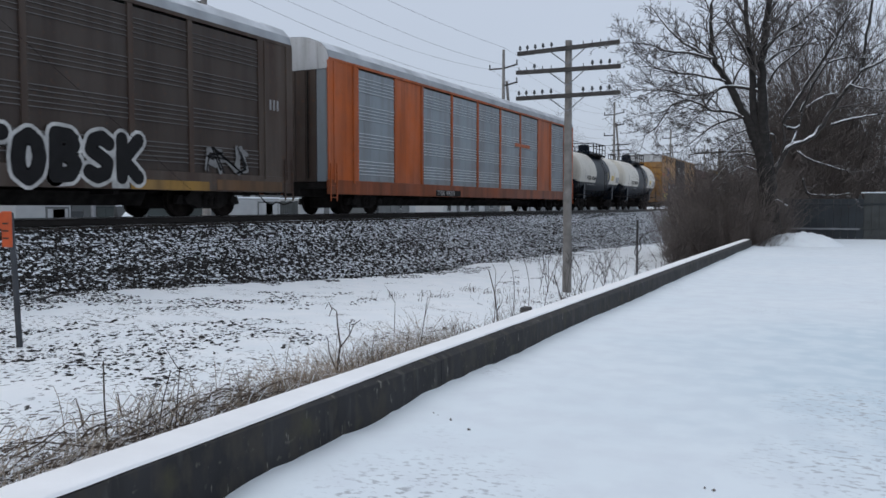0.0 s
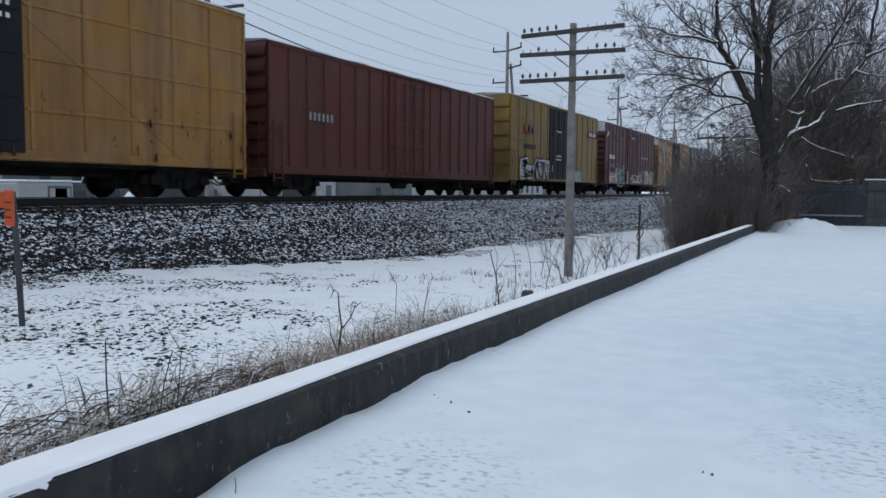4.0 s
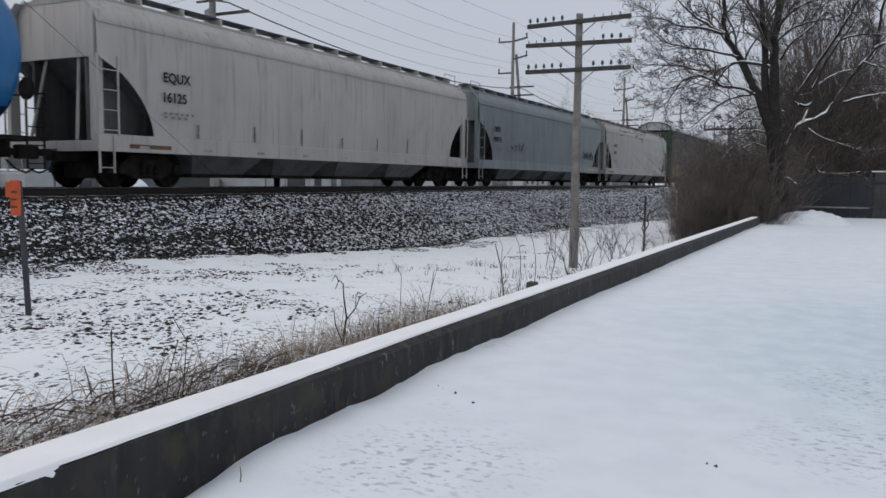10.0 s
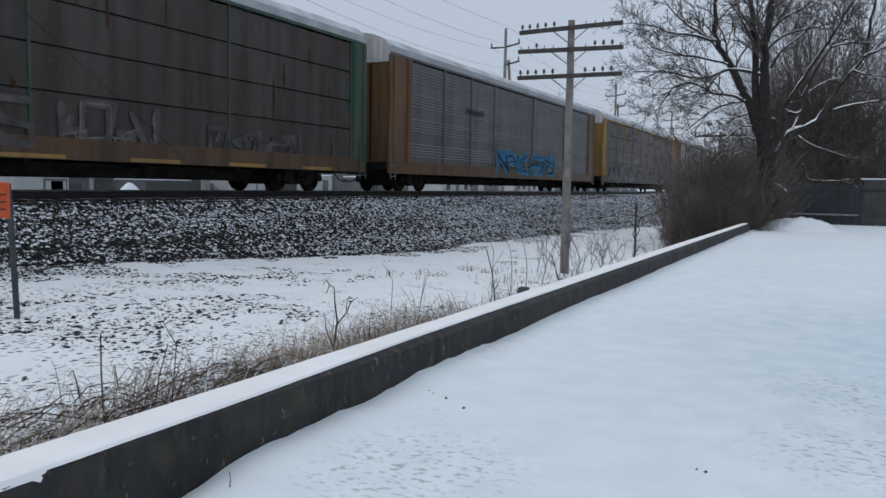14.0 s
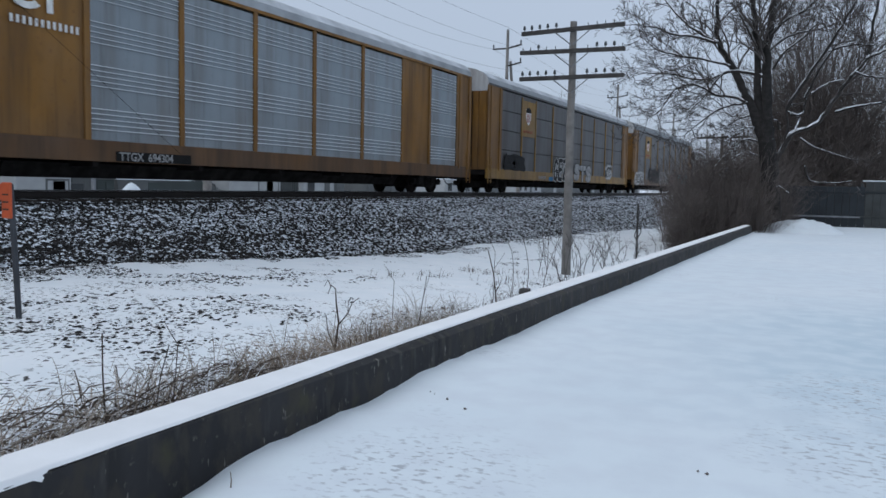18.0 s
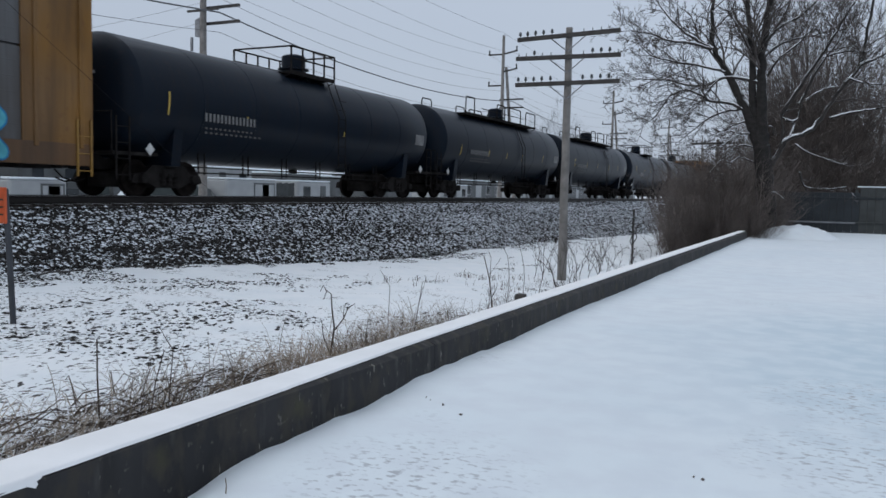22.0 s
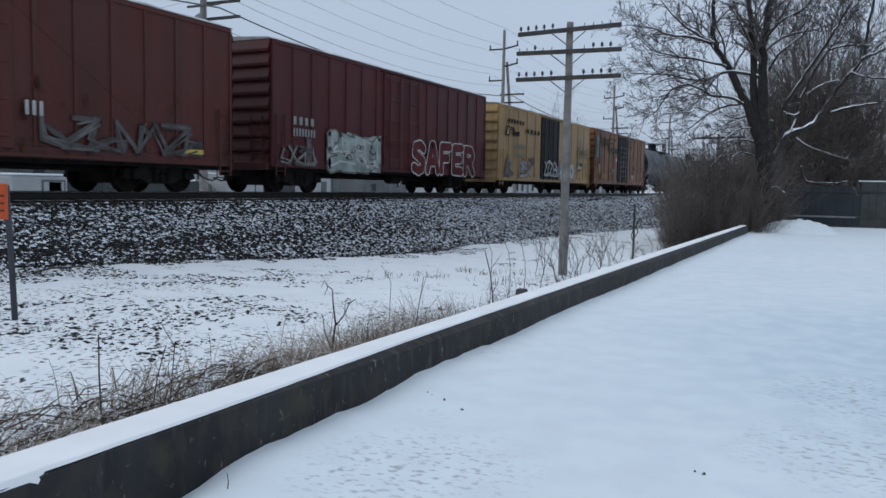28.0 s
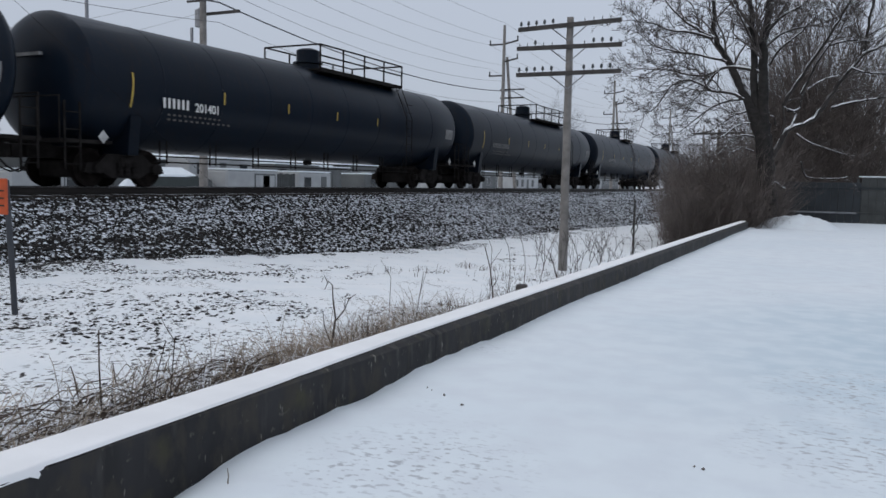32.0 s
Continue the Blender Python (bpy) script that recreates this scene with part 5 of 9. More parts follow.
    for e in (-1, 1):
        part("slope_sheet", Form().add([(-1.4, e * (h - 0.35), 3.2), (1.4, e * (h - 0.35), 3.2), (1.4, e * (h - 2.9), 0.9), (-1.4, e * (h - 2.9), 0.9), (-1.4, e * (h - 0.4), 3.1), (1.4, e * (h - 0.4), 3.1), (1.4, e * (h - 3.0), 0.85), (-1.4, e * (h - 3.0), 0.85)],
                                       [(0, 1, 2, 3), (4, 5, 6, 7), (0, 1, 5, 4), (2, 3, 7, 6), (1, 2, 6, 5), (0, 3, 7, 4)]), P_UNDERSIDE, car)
        part("end_sheet", Form().box(-1.38, 1.38, min(e * (h - 0.35), e * (h - 0.27)), max(e * (h - 0.35), e * (h - 0.27)), 3.0, top - 0.02), body_mat, car)
        part("end_frame", Form().box(-1.45, 1.45, min(e * h, e * (h - 0.16)), max(e * h, e * (h - 0.16)), sill - 0.26, sill - 0.02, 0.01), body_mat, car)
        part("end_platform", Form().box(-1.35, 1.35, min(e * (h - 0.16), e * (h - 2.4)), max(e * (h - 0.16), e * (h - 2.4)), sill - 0.16, sill - 0.08), DARKSTEEL, car)
        web = [(h - 0.3, sill - 0.1), (h - 2.8, sill - 0.1), (h - 2.2, 2.0), (h - 1.2, 2.6), (h - 0.3, 3.15)]
        # plates added to block the view through the end, shade in their colour
        for xx in (-0.9, 0.9):
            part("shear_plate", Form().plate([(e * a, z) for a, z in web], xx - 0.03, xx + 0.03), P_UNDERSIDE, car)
        for xx in (-0.8, 0.8):
            part("end_brace", Form().tube([(xx, e * (h - 0.1), sill), (xx * 0.7, e * (h - 0.4), 3.0)], 0.04, 6), body_mat, car)
        part("brake_wheel", Form().lathe([(-0.03, 0.26), (0.03, 0.26)], 12, (-0.7, e * (h + 0.05), 2.3), "y"), DARKSTEEL, car)
        add_truck(car, e * (h - 1.95))
        rail = [(1.05, e * (h - 0.2), top + 0.05), (1.05, e * (h - 0.2), top + 0.45), (1.05, e * (h - 1.2), top + 0.45), (1.05, e * (h - 1.2), top + 0.05)]
        part("grab_rail", Form().tube(rail, 0.018, 5), body_mat, car)
    part("center_sill", Form().box(-0.25, 0.25, -h, h, 0.62, 0.9), DARKSTEEL, car)
    span = 2 * h - 6.0
    for k in range(bays):
        c, w = -h + 3.0 + span * (k + 0.5) / bays, span / bays * 0.48
        f = Form().add([(-1.45, c - w, sill - 0.05), (1.45, c - w, sill - 0.05), (1.45, c + w, sill - 0.05), (-1.45, c + w, sill - 0.05),
                        (-0.8, c - w * 0.62, 0.34), (0.8, c - w * 0.62, 0.34), (0.8, c + w * 0.62, 0.34), (-0.8, c + w * 0.62, 0.34)],
                       [(0, 1, 2, 3), (4, 5, 6, 7), (0, 1, 5, 4), (1, 2, 6, 5), (2, 3, 7, 6), (3, 0, 4, 7)])
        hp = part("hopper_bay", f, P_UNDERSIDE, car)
        part("outlet_gate", Form().box(-0.85, 0.85, c - w * 0.64, c + w * 0.64, 0.26, 0.36, 0.01), DARKSTEEL, hp)
    add_couplers(car, h, 0.7)
    return car, h


def tankcar(label, y0, y1, bands, R=1.58, zc=2.48, deck=2.6, rail_full=False, dome_at=0.0, under=True, white_dome=False, deck_at=None, plain=False):
    """A tank car. bands: (share of the length, material) from the left end."""
    car, h = new_car("tank_car", label, "freight car", y0, y1)
    hd = 0.62
    L = 2 * h
    y = -h
    shells = {}
    for i, (k, m) in enumerate(bands):
        ya, yb = y, y + L * k
        y = yb
        prof = []
        if i == 0:
            prof += [(-h + hd * (1 - math.cos(a)), R * math.sin(a)) for a in [math.pi / 2 * q / 8 for q in range(0, 9)]]
            prof[0] = (-h, 0.02)
        else:
            prof += [(ya, R)]
        n = max(1, int((yb - ya) / 2.2))
        a0 = -h + hd if i == 0 else ya
        b0 = h - hd if i == len(bands) - 1 else yb
        for q in range(n + 1):
            yy = a0 + (b0 - a0) * q / n
            if q not in (0, n):
                prof += [(yy - 0.02, R), (yy - 0.012, R + 0.006), (yy + 0.012, R + 0.006), (yy + 0.02, R)]
            else:
                prof.append((yy, R))
        if i == len(bands) - 1:
            prof += [(h - hd * (1 - math.sin(a)), R * math.cos(a)) for a in [math.pi / 2 * q / 8 for q in range(1, 9)]]
            prof[-1] = (h, 0.02)
        part("tank_shell", Form().lathe(prof, 48, (0, 0, zc), "y", close=len(bands) == 1 or i in (0, len(bands) - 1)), m, car, smooth=35)
    top = zc + R
    yd = dome_at
    part("nozzle", Form().lathe([(-0.1, 0.42), (0.16, 0.42), (0.18, 0.52), (0.22, 0.52), (0.24, 0.40), (0.62, 0.40), (0.66, 0.34), (0.70, 0.2)], 20, (0, yd, top), "z"), bands[len(bands) // 2][1] if not white_dome else P_TANKWHITE, car, smooth=40)
    dk = yd if deck_at is None else deck_at
    f = Form()
    for s in (-1, 1):
        f.box(min(s * 0.55, s * 1.15), max(s * 0.55, s * 1.15), dk - deck / 2, dk + deck / 2, top - 0.16, top - 0.12)
        f.box(min(s * 1.12, s * 1.16), max(s * 1.12, s * 1.16), dk - deck / 2, dk + deck / 2, top - 0.20, top - 0.08)
    plat = part("platform", f, DARKSTEEL, car, "dark grating platform round the dome")
    if deck > 6:
        for s in (-1, 1):
            for c, w in ((-4.2, 1.0), (-0.4, 1.05), (1.55, 1.7), (3.95, 1.5)):
                yy = dk + c
                pts = [(s * 1.14, yy - w / 2, top - 0.14), (s * 1.14, yy - w / 2, top + 0.52), (s * 1.14, yy - w / 2 + 0.1, top + 0.62), (s * 1.14, yy + w / 2 - 0.1, top + 0.62), (s * 1.14, yy + w / 2, top + 0.52), (s * 1.14, yy + w / 2, top - 0.14)]
                part("grab_hoop", Form().tube(pts, 0.03, 5), DARKSTEEL, plat)
            for q in range(5):
                yy = dk - deck / 2 + deck * q / 4
                part("bracket", Form().tube([(s * 1.14, yy, top - 0.16), (s * 0.8, yy, zc + R * 0.8)], 0.02, 5), DARKSTEEL, plat)
            part("handrail", Form().tube([(s * 1.14, dk - deck * 0.3, top + 0.22), (s * 1.14, dk + deck * 0.3, top + 0.22)], 0.02, 5), DARKSTEEL, plat)
    else:
        for s in (-1, 1):
            for q in range(5):
                yy = dk - deck / 2 + deck * q / 4
                part("stanchion", Form().tube([(s * 1.14, yy, top - 0.14), (s * 1.14, yy, top + 0.66)], 0.032, 5), DARKSTEEL, plat)
                part("bracket", Form().tube([(s * 1.14, yy, top - 0.16), (s * 0.8, yy, zc + R * 0.8)], 0.02, 5), DARKSTEEL, plat)
            for zz in (top + 0.3, top + 0.66):
                part("handrail", Form().tube([(s * 1.14, dk - deck / 2, zz), (s * 1.14, dk + deck / 2, zz)], 0.03, 5), DARKSTEEL, plat)
        for e in (-1, 1):
            yy = dk + e * deck / 2
            part("handrail", Form().tube([(-1.14, yy, top + 0.66), (1.14, yy, top + 0.66)], 0.03, 5), DARKSTEEL, plat)
    if rail_full:
        f = Form().box(-0.3, 0.3, -h + 0.8, h - 0.8, top + 0.02, top + 0.05)
        wk = part("roof_walk", f, DARKSTEEL, car)
        n = 13
        for k in range(n):
            yy = -h + 0.9 + (L - 1.8) * k / (n - 1)
            part("stanchion", Form().tube([(0.3, yy, top), (0.3, yy, top + 0.62)], 0.016, 5), DARKSTEEL, wk)
        part("handrail", Form().tube([(0.3, -h + 0.9, top), (0.3, -h + 0.9, top + 0.62), (0.3, h - 0.9, top + 0.62), (0.3, h - 0.9, top)], 0.018, 5), DARKSTEEL, wk)
    # side ladder, saddles and stub sills
    ly_ = yd if deck_at is None or deck > 6 else dk + deck / 2 - 0.3
    for s in (1, -1):
        pts = [(s * (R + 0.10), ly_, 1.0), (s * (R + 0.10), ly_, zc + 0.2), (s * (R * 0.86), ly_, zc + R * 0.62), (s * 1.16, ly_, top - 0.1)]
        f = Form()
        for dy in (-0.21, 0.21):
            f.tube([(a, b + dy, c) for a, b, c in pts], 0.018, 5)
        for q in range(8):
            z = 1.1 + q * 0.3
            f.tube([(s * (R + 0.10), ly_ - 0.21, z), (s * (R + 0.10), ly_ + 0.21, z)], 0.013, 5)
        part("ladder", f, DARKSTEEL, car)
        if plain:
            continue
        part("side_walk", Form().box(min(s * 1.1, s * 1.42), max(s * 1.1, s * 1.42), -h + 0.2, h - 0.2, 1.04, 1.09) if under else Form().box(min(s * 1.1, s * 1.42), max(s * 1.1, s * 1.42), -h + 0.2, -h + 3.3, 1.04, 1.09), DARKSTEEL, car)
        part("side_handrail", Form().tube([(s * 1.5, -h + 1.0, 1.32), (s * 1.5, h - 1.0, 1.32)], 0.018, 5), DARKSTEEL, car)
    part("bottom_outlet", Form().lathe([(0, 0.14), (0.45, 0.16), (0.5, 0.3), (0.62, 0.3)], 12, (0, yd, 0.78), "z"), DARKSTEEL, car)
    if under:
        for z in (0.80, 0.65):
            part("brake_pipe", Form().tube([(0.9, -h + 3.0, z), (0.9, h - 3.0, z)], 0.02, 5), DARKSTEEL, car)
        n = int((L - 6.4) / 1.85)
        for k in range(n + 1):
            for dy in (0.0, 0.24):
                yy = -h + 3.2 + 1.85 * k + dy
                part("pipe_hanger", Form().tube([(0.9, yy, 0.60), (0.9, yy, zc - math.sqrt(R * R - 0.81) + 0.02)], 0.022, 5), DARKSTEEL, car)
    for k in range(0 if plain else 7):
        yy = -h + 3.2 + (L - 6.4) * k / 6
        part("walk_hanger", Form().tube([(1.42, yy, 0.95), (1.5, yy, 1.32)], 0.02, 5), DARKSTEEL, car)
    for e in (-1, 1):
        yy = e * (h - 1.95)
        out = [((R + 0.02) * math.sin(a), zc - (R + 0.02) * math.cos(a)) for a in [radians(-62 + 124 * q / 10) for q in range(11)]]
        prof = out + [(1.3, 0.78), (-1.3, 0.78)]
        part("saddle", Form().prism(prof, yy - 0.16, yy + 0.16), P_TANKBLACK, car)
        part("stub_sill", Form().box(-0.3, 0.3, min(e * (h - 3.2), e * (h + 0.15)), max(e * (h - 3.2), e * (h + 0.15)), 0.66, 1.05, 0.01), DARKSTEEL, car)
        part("end_platform", Form().box(-1.45, 1.45, min(e * (h - 1.2), e * (h + 0.2)), max(e * (h - 1.2), e * (h + 0.2)), 1.0, 1.08), DARKSTEEL, car)
        part("end_handrail", Form().tube([(-1.4, e * (h + 0.18), 1.05), (-1.4, e * (h + 0.18), 2.0), (1.4, e * (h + 0.18), 2.0), (1.4, e * (h + 0.18), 1.05)], 0.02, 5), DARKSTEEL, car)
        ladder(car, 1.46, e * (h - 0.1), 0.4, 1.9, 0.4, DARKSTEEL)
        add_truck(car, yy)
    add_couplers(car, h, 0.75)
    return car, h, R, zc


def lower_shell(car, h, R, zc, material, half=66, hd=0.62):
    """The differently painted belly of a tank, heads included."""
    prof = [(-h + hd * (1 - math.cos(a)), R * math.sin(a)) for a in [math.pi / 2 * q / 8 for q in range(9)]]
    prof += [(-y, r) for y, r in prof[::-1]]
    n = 18
    vs = []
    for y, r in prof:
        for k in range(n + 1):
            t = radians(-half + 2 * half * k / n)
            rr = r + 0.012
            vs.append((rr * math.sin(t), y * 1.002, zc - rr * math.cos(t)))
    m = n + 1
    fs = [(i * m + k, i * m + k + 1, (i + 1) * m + k + 1, (i + 1) * m + k) for i in range(len(prof) - 1) for k in range(n)]
    part("lower_shell", Form().add(vs, fs), material, car, "black underside", smooth=35)


def on_shell(car, R, zc, name, y0, y1, z0, z1, material):
    """A thin patch that follows the round of a tank between two heights."""
    f = Form()
    n = 5
    vs = []
    for k in range(n + 1):
        z = z0 + (z1 - z0) * k / n
        r = R + 0.012
        xx = math.sqrt(max(0.01, r * r - (z - zc) ** 2))
        vs += [(xx, y0, z), (xx, y1, z)]
    f.add(vs, [(2 * k, 2 * k + 1, 2 * k + 3, 2 * k + 2) for k in range(n)])
    return part(name, f, material, car)


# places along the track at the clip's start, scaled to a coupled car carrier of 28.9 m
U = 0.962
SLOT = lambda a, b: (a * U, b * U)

X0 = SIDE + 0.006
BAYS = [(2.7, "p"), (2.05, "p"), (2.8, "p"), (2.8, "p"), (2.8, "p"), (2.8, "p"), (2.8, "p"), (1.95, "p"), (2.7, "p")]
BAYS_SOLID = [(2.6, "p"), (2.15, "s"), (2.75, "p"), (2.75, "p"), (2.75, "p"), (2.75, "p"), (2.75, "p"), (2.15, "s"), (2.4, "p")]

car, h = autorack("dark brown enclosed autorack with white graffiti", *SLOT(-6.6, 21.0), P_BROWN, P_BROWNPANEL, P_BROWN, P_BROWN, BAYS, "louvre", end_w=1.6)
word(car, "TOBSK", 2.9, 7.35, 0.66, 2.05, "black", "white", 3, X0, 0.17, 0.085)
blocks(car, ((3.1, 3.6), (6.4, 6.9)), 0.7, 1.1, "white", 3, X0 - 0.003)
graffiti(car, 9.4, 11.2, 1.1, 2.0, "grey", "grey", "black", 5, X0, 3, False)
bars(car, 12.15, 3.1, 0.5, 0.3, 2, SPRAY["silver"], X0, name="routing_card")
decal(car, "sill_stripe", 6.95, 9.6, 0.69, 0.93, P_STILEYELLOW, SIDE + 0.002)
decal(car, "sill_stripe", 9.9, 12.7, 0.72, 1.0, P_RACKTAN, SIDE + 0.002)

car, h = autorack("orange autorack with galvanised louvred side panels", *SLOT(23.0, 50.8), P_ORANGE, PANELGREY, P_ORANGE, P_ORANGEDULL, BAYS_SOLID, "louvre", end_w=1.85, door_mat=P_BROWN, pale_leaf_on=True)
decal(car, "marking_panel", -5.6, -3.2, 0.70, 0.95, DECALBLACK, SIDE + 0.002)
lettering(car, "TTGX  696210", -5.5, 0.745, 0.27, SPRAY["silver"], SIDE + 0.009)
decal(car, "torn_panel_patch", 3.4, 5.6, 3.35, 3.52, P_ORANGE, SIDE - 0.002)

for a, b, text, ty in ((52.4, 64.0, "UTLX", -3.6), (64.9, 77.6, "UTLX", -3.6)):
    w = (b - a)
    car, h, R, zc = tankcar("white tank car with a black middle band and dome platform", *SLOT(a, b), [(0.383, P_TANKWHITE), (0.32, P_TANKBLACK), (0.297, P_TANKWHITE)] if a < 60 else [(0.425, P_TANKWHITE), (0.284, P_TANKBLACK), (0.291, P_TANKWHITE)], R=1.50, zc=2.50, deck=3.1, dome_at=0.6 if a < 60 else 0.75, under=False)
    lower_shell(car, h, R, zc, P_TANKBLACK)
    lettering(car, text, ty, 2.06, 0.37, DECALBLACK, R + 0.005)
    if a < 60:
        lettering(car, "831640", ty + 1.2, 2.06, 0.34, DECALBLACK, R + 0.005)
    else:
        bars(car, ty + 1.15, 2.07, 1.1, 0.24, 6, DECALBLACK, R + 0.005)
    bars(car, ty + 0.3, 1.72, 1.9, 0.06, 7, SPRAY["silver"], R - 0.1)
    on_shell(car, R, zc, "placard", h - 2.9, h - 2.25, 2.15, 2.5, DECALYELLOW)
    on_shell(car, R, zc, "stencil_panel", h - 1.6, h - 0.75, 2.02, 2.42, SPRAY["silver"])
    for k in (-0.72, 0.3, 0.62):
        on_shell(car, R, zc, "reflector", k * h, k * h + 0.07, 2.2, 2.7, SPRAY["silver"] if k < 0 else DECALYELLOW)
    part("dome_saddle", Form().box(-0.85, 0.85, -0.85, 2.35, zc + R - 0.25, zc + R + 0.10, 0.03), P_TANKBLACK, car)

car, h = boxcar("yellow high-cube boxcar with black doors and graffiti", *SLOT(79.85, 99.15), P_BOXYELLOW, P_DOORBLACK, door=(0.5, 4.9), posts=14, belts=3, end_ribs=6, cap=ENDPALE)
blocks(car, ((-6.9, -5.1), (-5.1, -3.3), (-3.3, -1.5)), 0.72, 1.75, "maroon", 11, X0 + 0.027)
graffiti(car, -6.75, -1.5, 0.85, 2.5, "black", "maroon", "white", 11, X0 + 0.032, 7)
blocks(car, ((-8.45, -7.65),), 1.55, 2.0, "red", 12, X0 + 0.027)
blocks(car, ((-8.5, -7.05),), 0.95, 1.5, "yellow", 13, X0 + 0.027)
cross_emblem(car, -6.62, 3.5, 0.58, ("blue", "red", "red"), X0 + 0.03)
lettering(car, "TB", -8.38, 2.45, 0.34, DECALBLACK, X0 + 0.03)
lettering(car, "OX", -7.48, 2.45, 0.34, DECALBLACK, X0 + 0.03)
stains(car, -9.4, 9.4, 0.9, 2.2, 50, RUSTDARK, 241, X0 + 0.028, 2)
scrawl(car, -9.2, -8.3, 2.9, 3.5, "red", 6, X0 + 0.03, 2)
for y, z, w in ((-8.4, 2.02, 0.6), (-7.45, 2.02, 0.55)):
    bars(car, y, z, w, 0.22, 2, DECALBLACK, X0 + 0.03)
for y in (-1.5, 1.2):
    for z in (4.1, 3.85, 3.6):
        bars(car, y, z, 1.0, 0.1, 4, DECALWHITE, X0 + 0.06)

car, h = boxcar("plain red-brown ribbed steel boxcar", *SLOT(100.2, 117.7), P_OXIDE2, P_OXIDE2, top=4.55, bottom=0.7, door=(0.5, 3.0), posts=18, end_ribs=8)
bars(car, -6.5, 2.4, 1.4, 0.25, 4, SPRAY["silver"], X0 + 0.03)

car, h = boxcar("mustard-yellow high-cube boxcar with black doors and white graffiti", *SLOT(119.9, 136.3), P_MUSTARD, P_DOORBLACK, door=(0.5, 3.9), posts=14, belts=3, end_ribs=6)
graffiti(car, -6.6, -2.1, 0.85, 1.95, "white", "black", "black", 21, X0 + 0.03, 5)
scrawl(car, -6.0, -4.8, 3.2, 3.8, "red", 9, X0 + 0.03, 2, 0.09)
scrawl(car, -5.9, -4.7, 3.2, 3.8, "blue", 10, X0 + 0.034, 2, 0.08)
decal(car, "logo_plate", 5.5, 7.6, 3.72, 4.1, DECALBLACK, X0 + 0.03)
bars(car, 5.75, 3.78, 1.6, 0.26, 3, DECALWHITE, X0 + 0.037)
decal(car, "white_panel", 1.95, 4.2, 0.85, 1.5, SPRAY["silver"], X0 + 0.03)
bars(car, -6.0, 2.45, 1.8, 0.25, 4, DECALBLACK, X0 + 0.03)
for z in (3.6, 2.2, 2.0):
    bars(car, -0.9, z, 0.9, 0.1, 4, DECALWHITE, X0 + 0.06)
decal(car, "door_mark", -1.6, -1.5, 1.3, 1.7, DECALYELLOW, X0 + 0.06)
decal(car, "door_mark", 1.2, 1.3, 1.3, 1.7, DECALYELLOW, X0 + 0.06)

car, h = boxcar("red high-cube boxcar with white graffiti along the bottom", *SLOT(138.4, 155.0), P_OXIDE, P_OXIDE, door=(0.5, 3.0), posts=16, end_ribs=9, cap=ENDPALE)
blocks(car, ((-6.88, -6.24), (-6.11, -5.25)), 0.8, 1.65, "smoke", 31, X0 + 0.027)
blocks(car, ((-5.2, -4.5),), 0.8, 2.0, "pale_teal", 32, X0 + 0.027)
graffiti(car, -4.6, -2.45, 0.68, 2.1, "black", "pale_teal", "white", 31, X0 + 0.031, 3)
blocks(car, ((1.82, 2.6), (2.75, 3.4), (3.5, 4.35)), 0.82, 2.05, "smoke", 33, X0 + 0.027)
decal(car, "paint_patch", -1.8, -1.45, 0.8, 1.8, SPRAY["silver"], X0 + 0.06)
lettering(car, "726", -6.85, 1.98, 0.36, SPRAY["silver"], X0 + 0.03)
lettering(car, "361", -5.95, 1.98, 0.36, SPRAY["silver"], X0 + 0.03)
graffiti(car, -6.9, -4.2, 0.8, 1.7, "pink", "pink", "white", 32, X0 + 0.03, 4, False)
blocks(car, ((4.4, 5.2), (5.3, 6.0)), 0.85, 1.9, "pink", 37, X0 + 0.027)
graffiti(car, 4.3, 7.9, 0.85, 2.0, "smoke", "silver", "white", 33, X0 + 0.031, 5, False)
scrawl(car, 6.6, 7.7, 2.3, 2.9, "smoke", 38, X0 + 0.03, 3, 0.025)
blocks(car, ((6.54, 7.03),), 0.81, 1.31, "yellow", 39, X0 + 0.036)
graffiti(car, -0.8, 3.2, 0.85, 1.6, "pink", "pink", "white", 34, X0 + 0.07, 5, False)
bars(car, -6.9, 2.55, 1.5, 0.3, 3, DECALWHITE, X0 + 0.03)
decal(car, "yellow_label", -6.9, -6.4, 1.05, 1.35, DECALYELLOW, X0 + 0.034)
bars(car, -0.7, 4.3, 1.3, 0.12, 4, DECALWHITE, X0 + 0.06)
bars(car, 2.9, 2.9, 2.6, 0.14, 5, SPRAY["silver"], X0 + 0.03)
scrawl(car, -7.8, -7.1, 3.6, 4.4, "white", 36, X0 + 0.03, 1, 0.08)

car, h = boxcar("cream-yellow boxcar with a black door and scattered graffiti", *SLOT(157.3, 173.7), P_CREAM, P_DOORBLACK, end_mat=P_GRIMYEND, door=(0.51, 3.7), posts=14, belts=3, end_ribs=6, cap=ENDPALE)
graffiti(car, -7.55, -6.3, 3.55, 4.5, "white", "smoke", "silver", 41, X0 + 0.03, 2, False)
f, g = Form(), Form()
run = [(-6.6, 4.2), (-5.95, 4.15), (-5.75, 3.75), (-5.8, 3.3), (-5.7, 2.85)]
for (ay, az), (by, bz) in zip(run, run[1:]):
    for form, r, dx in ((f, 0.15, 0.0), (g, 0.19, -0.004)):
        ln = math.hypot(by - ay, bz - az)
        ny, nz = -(bz - az) / ln * r, (by - ay) / ln * r
        form.plate([(ay + ny, az + nz), (by + ny, bz + nz), (by - ny, bz - nz), (ay - ny, az - nz)], X0 + 0.036 + dx, X0 + 0.038 + dx)
part("graffiti_stroke", g, SPRAY["smoke"], car, "grey rim of a sprayed stroke")
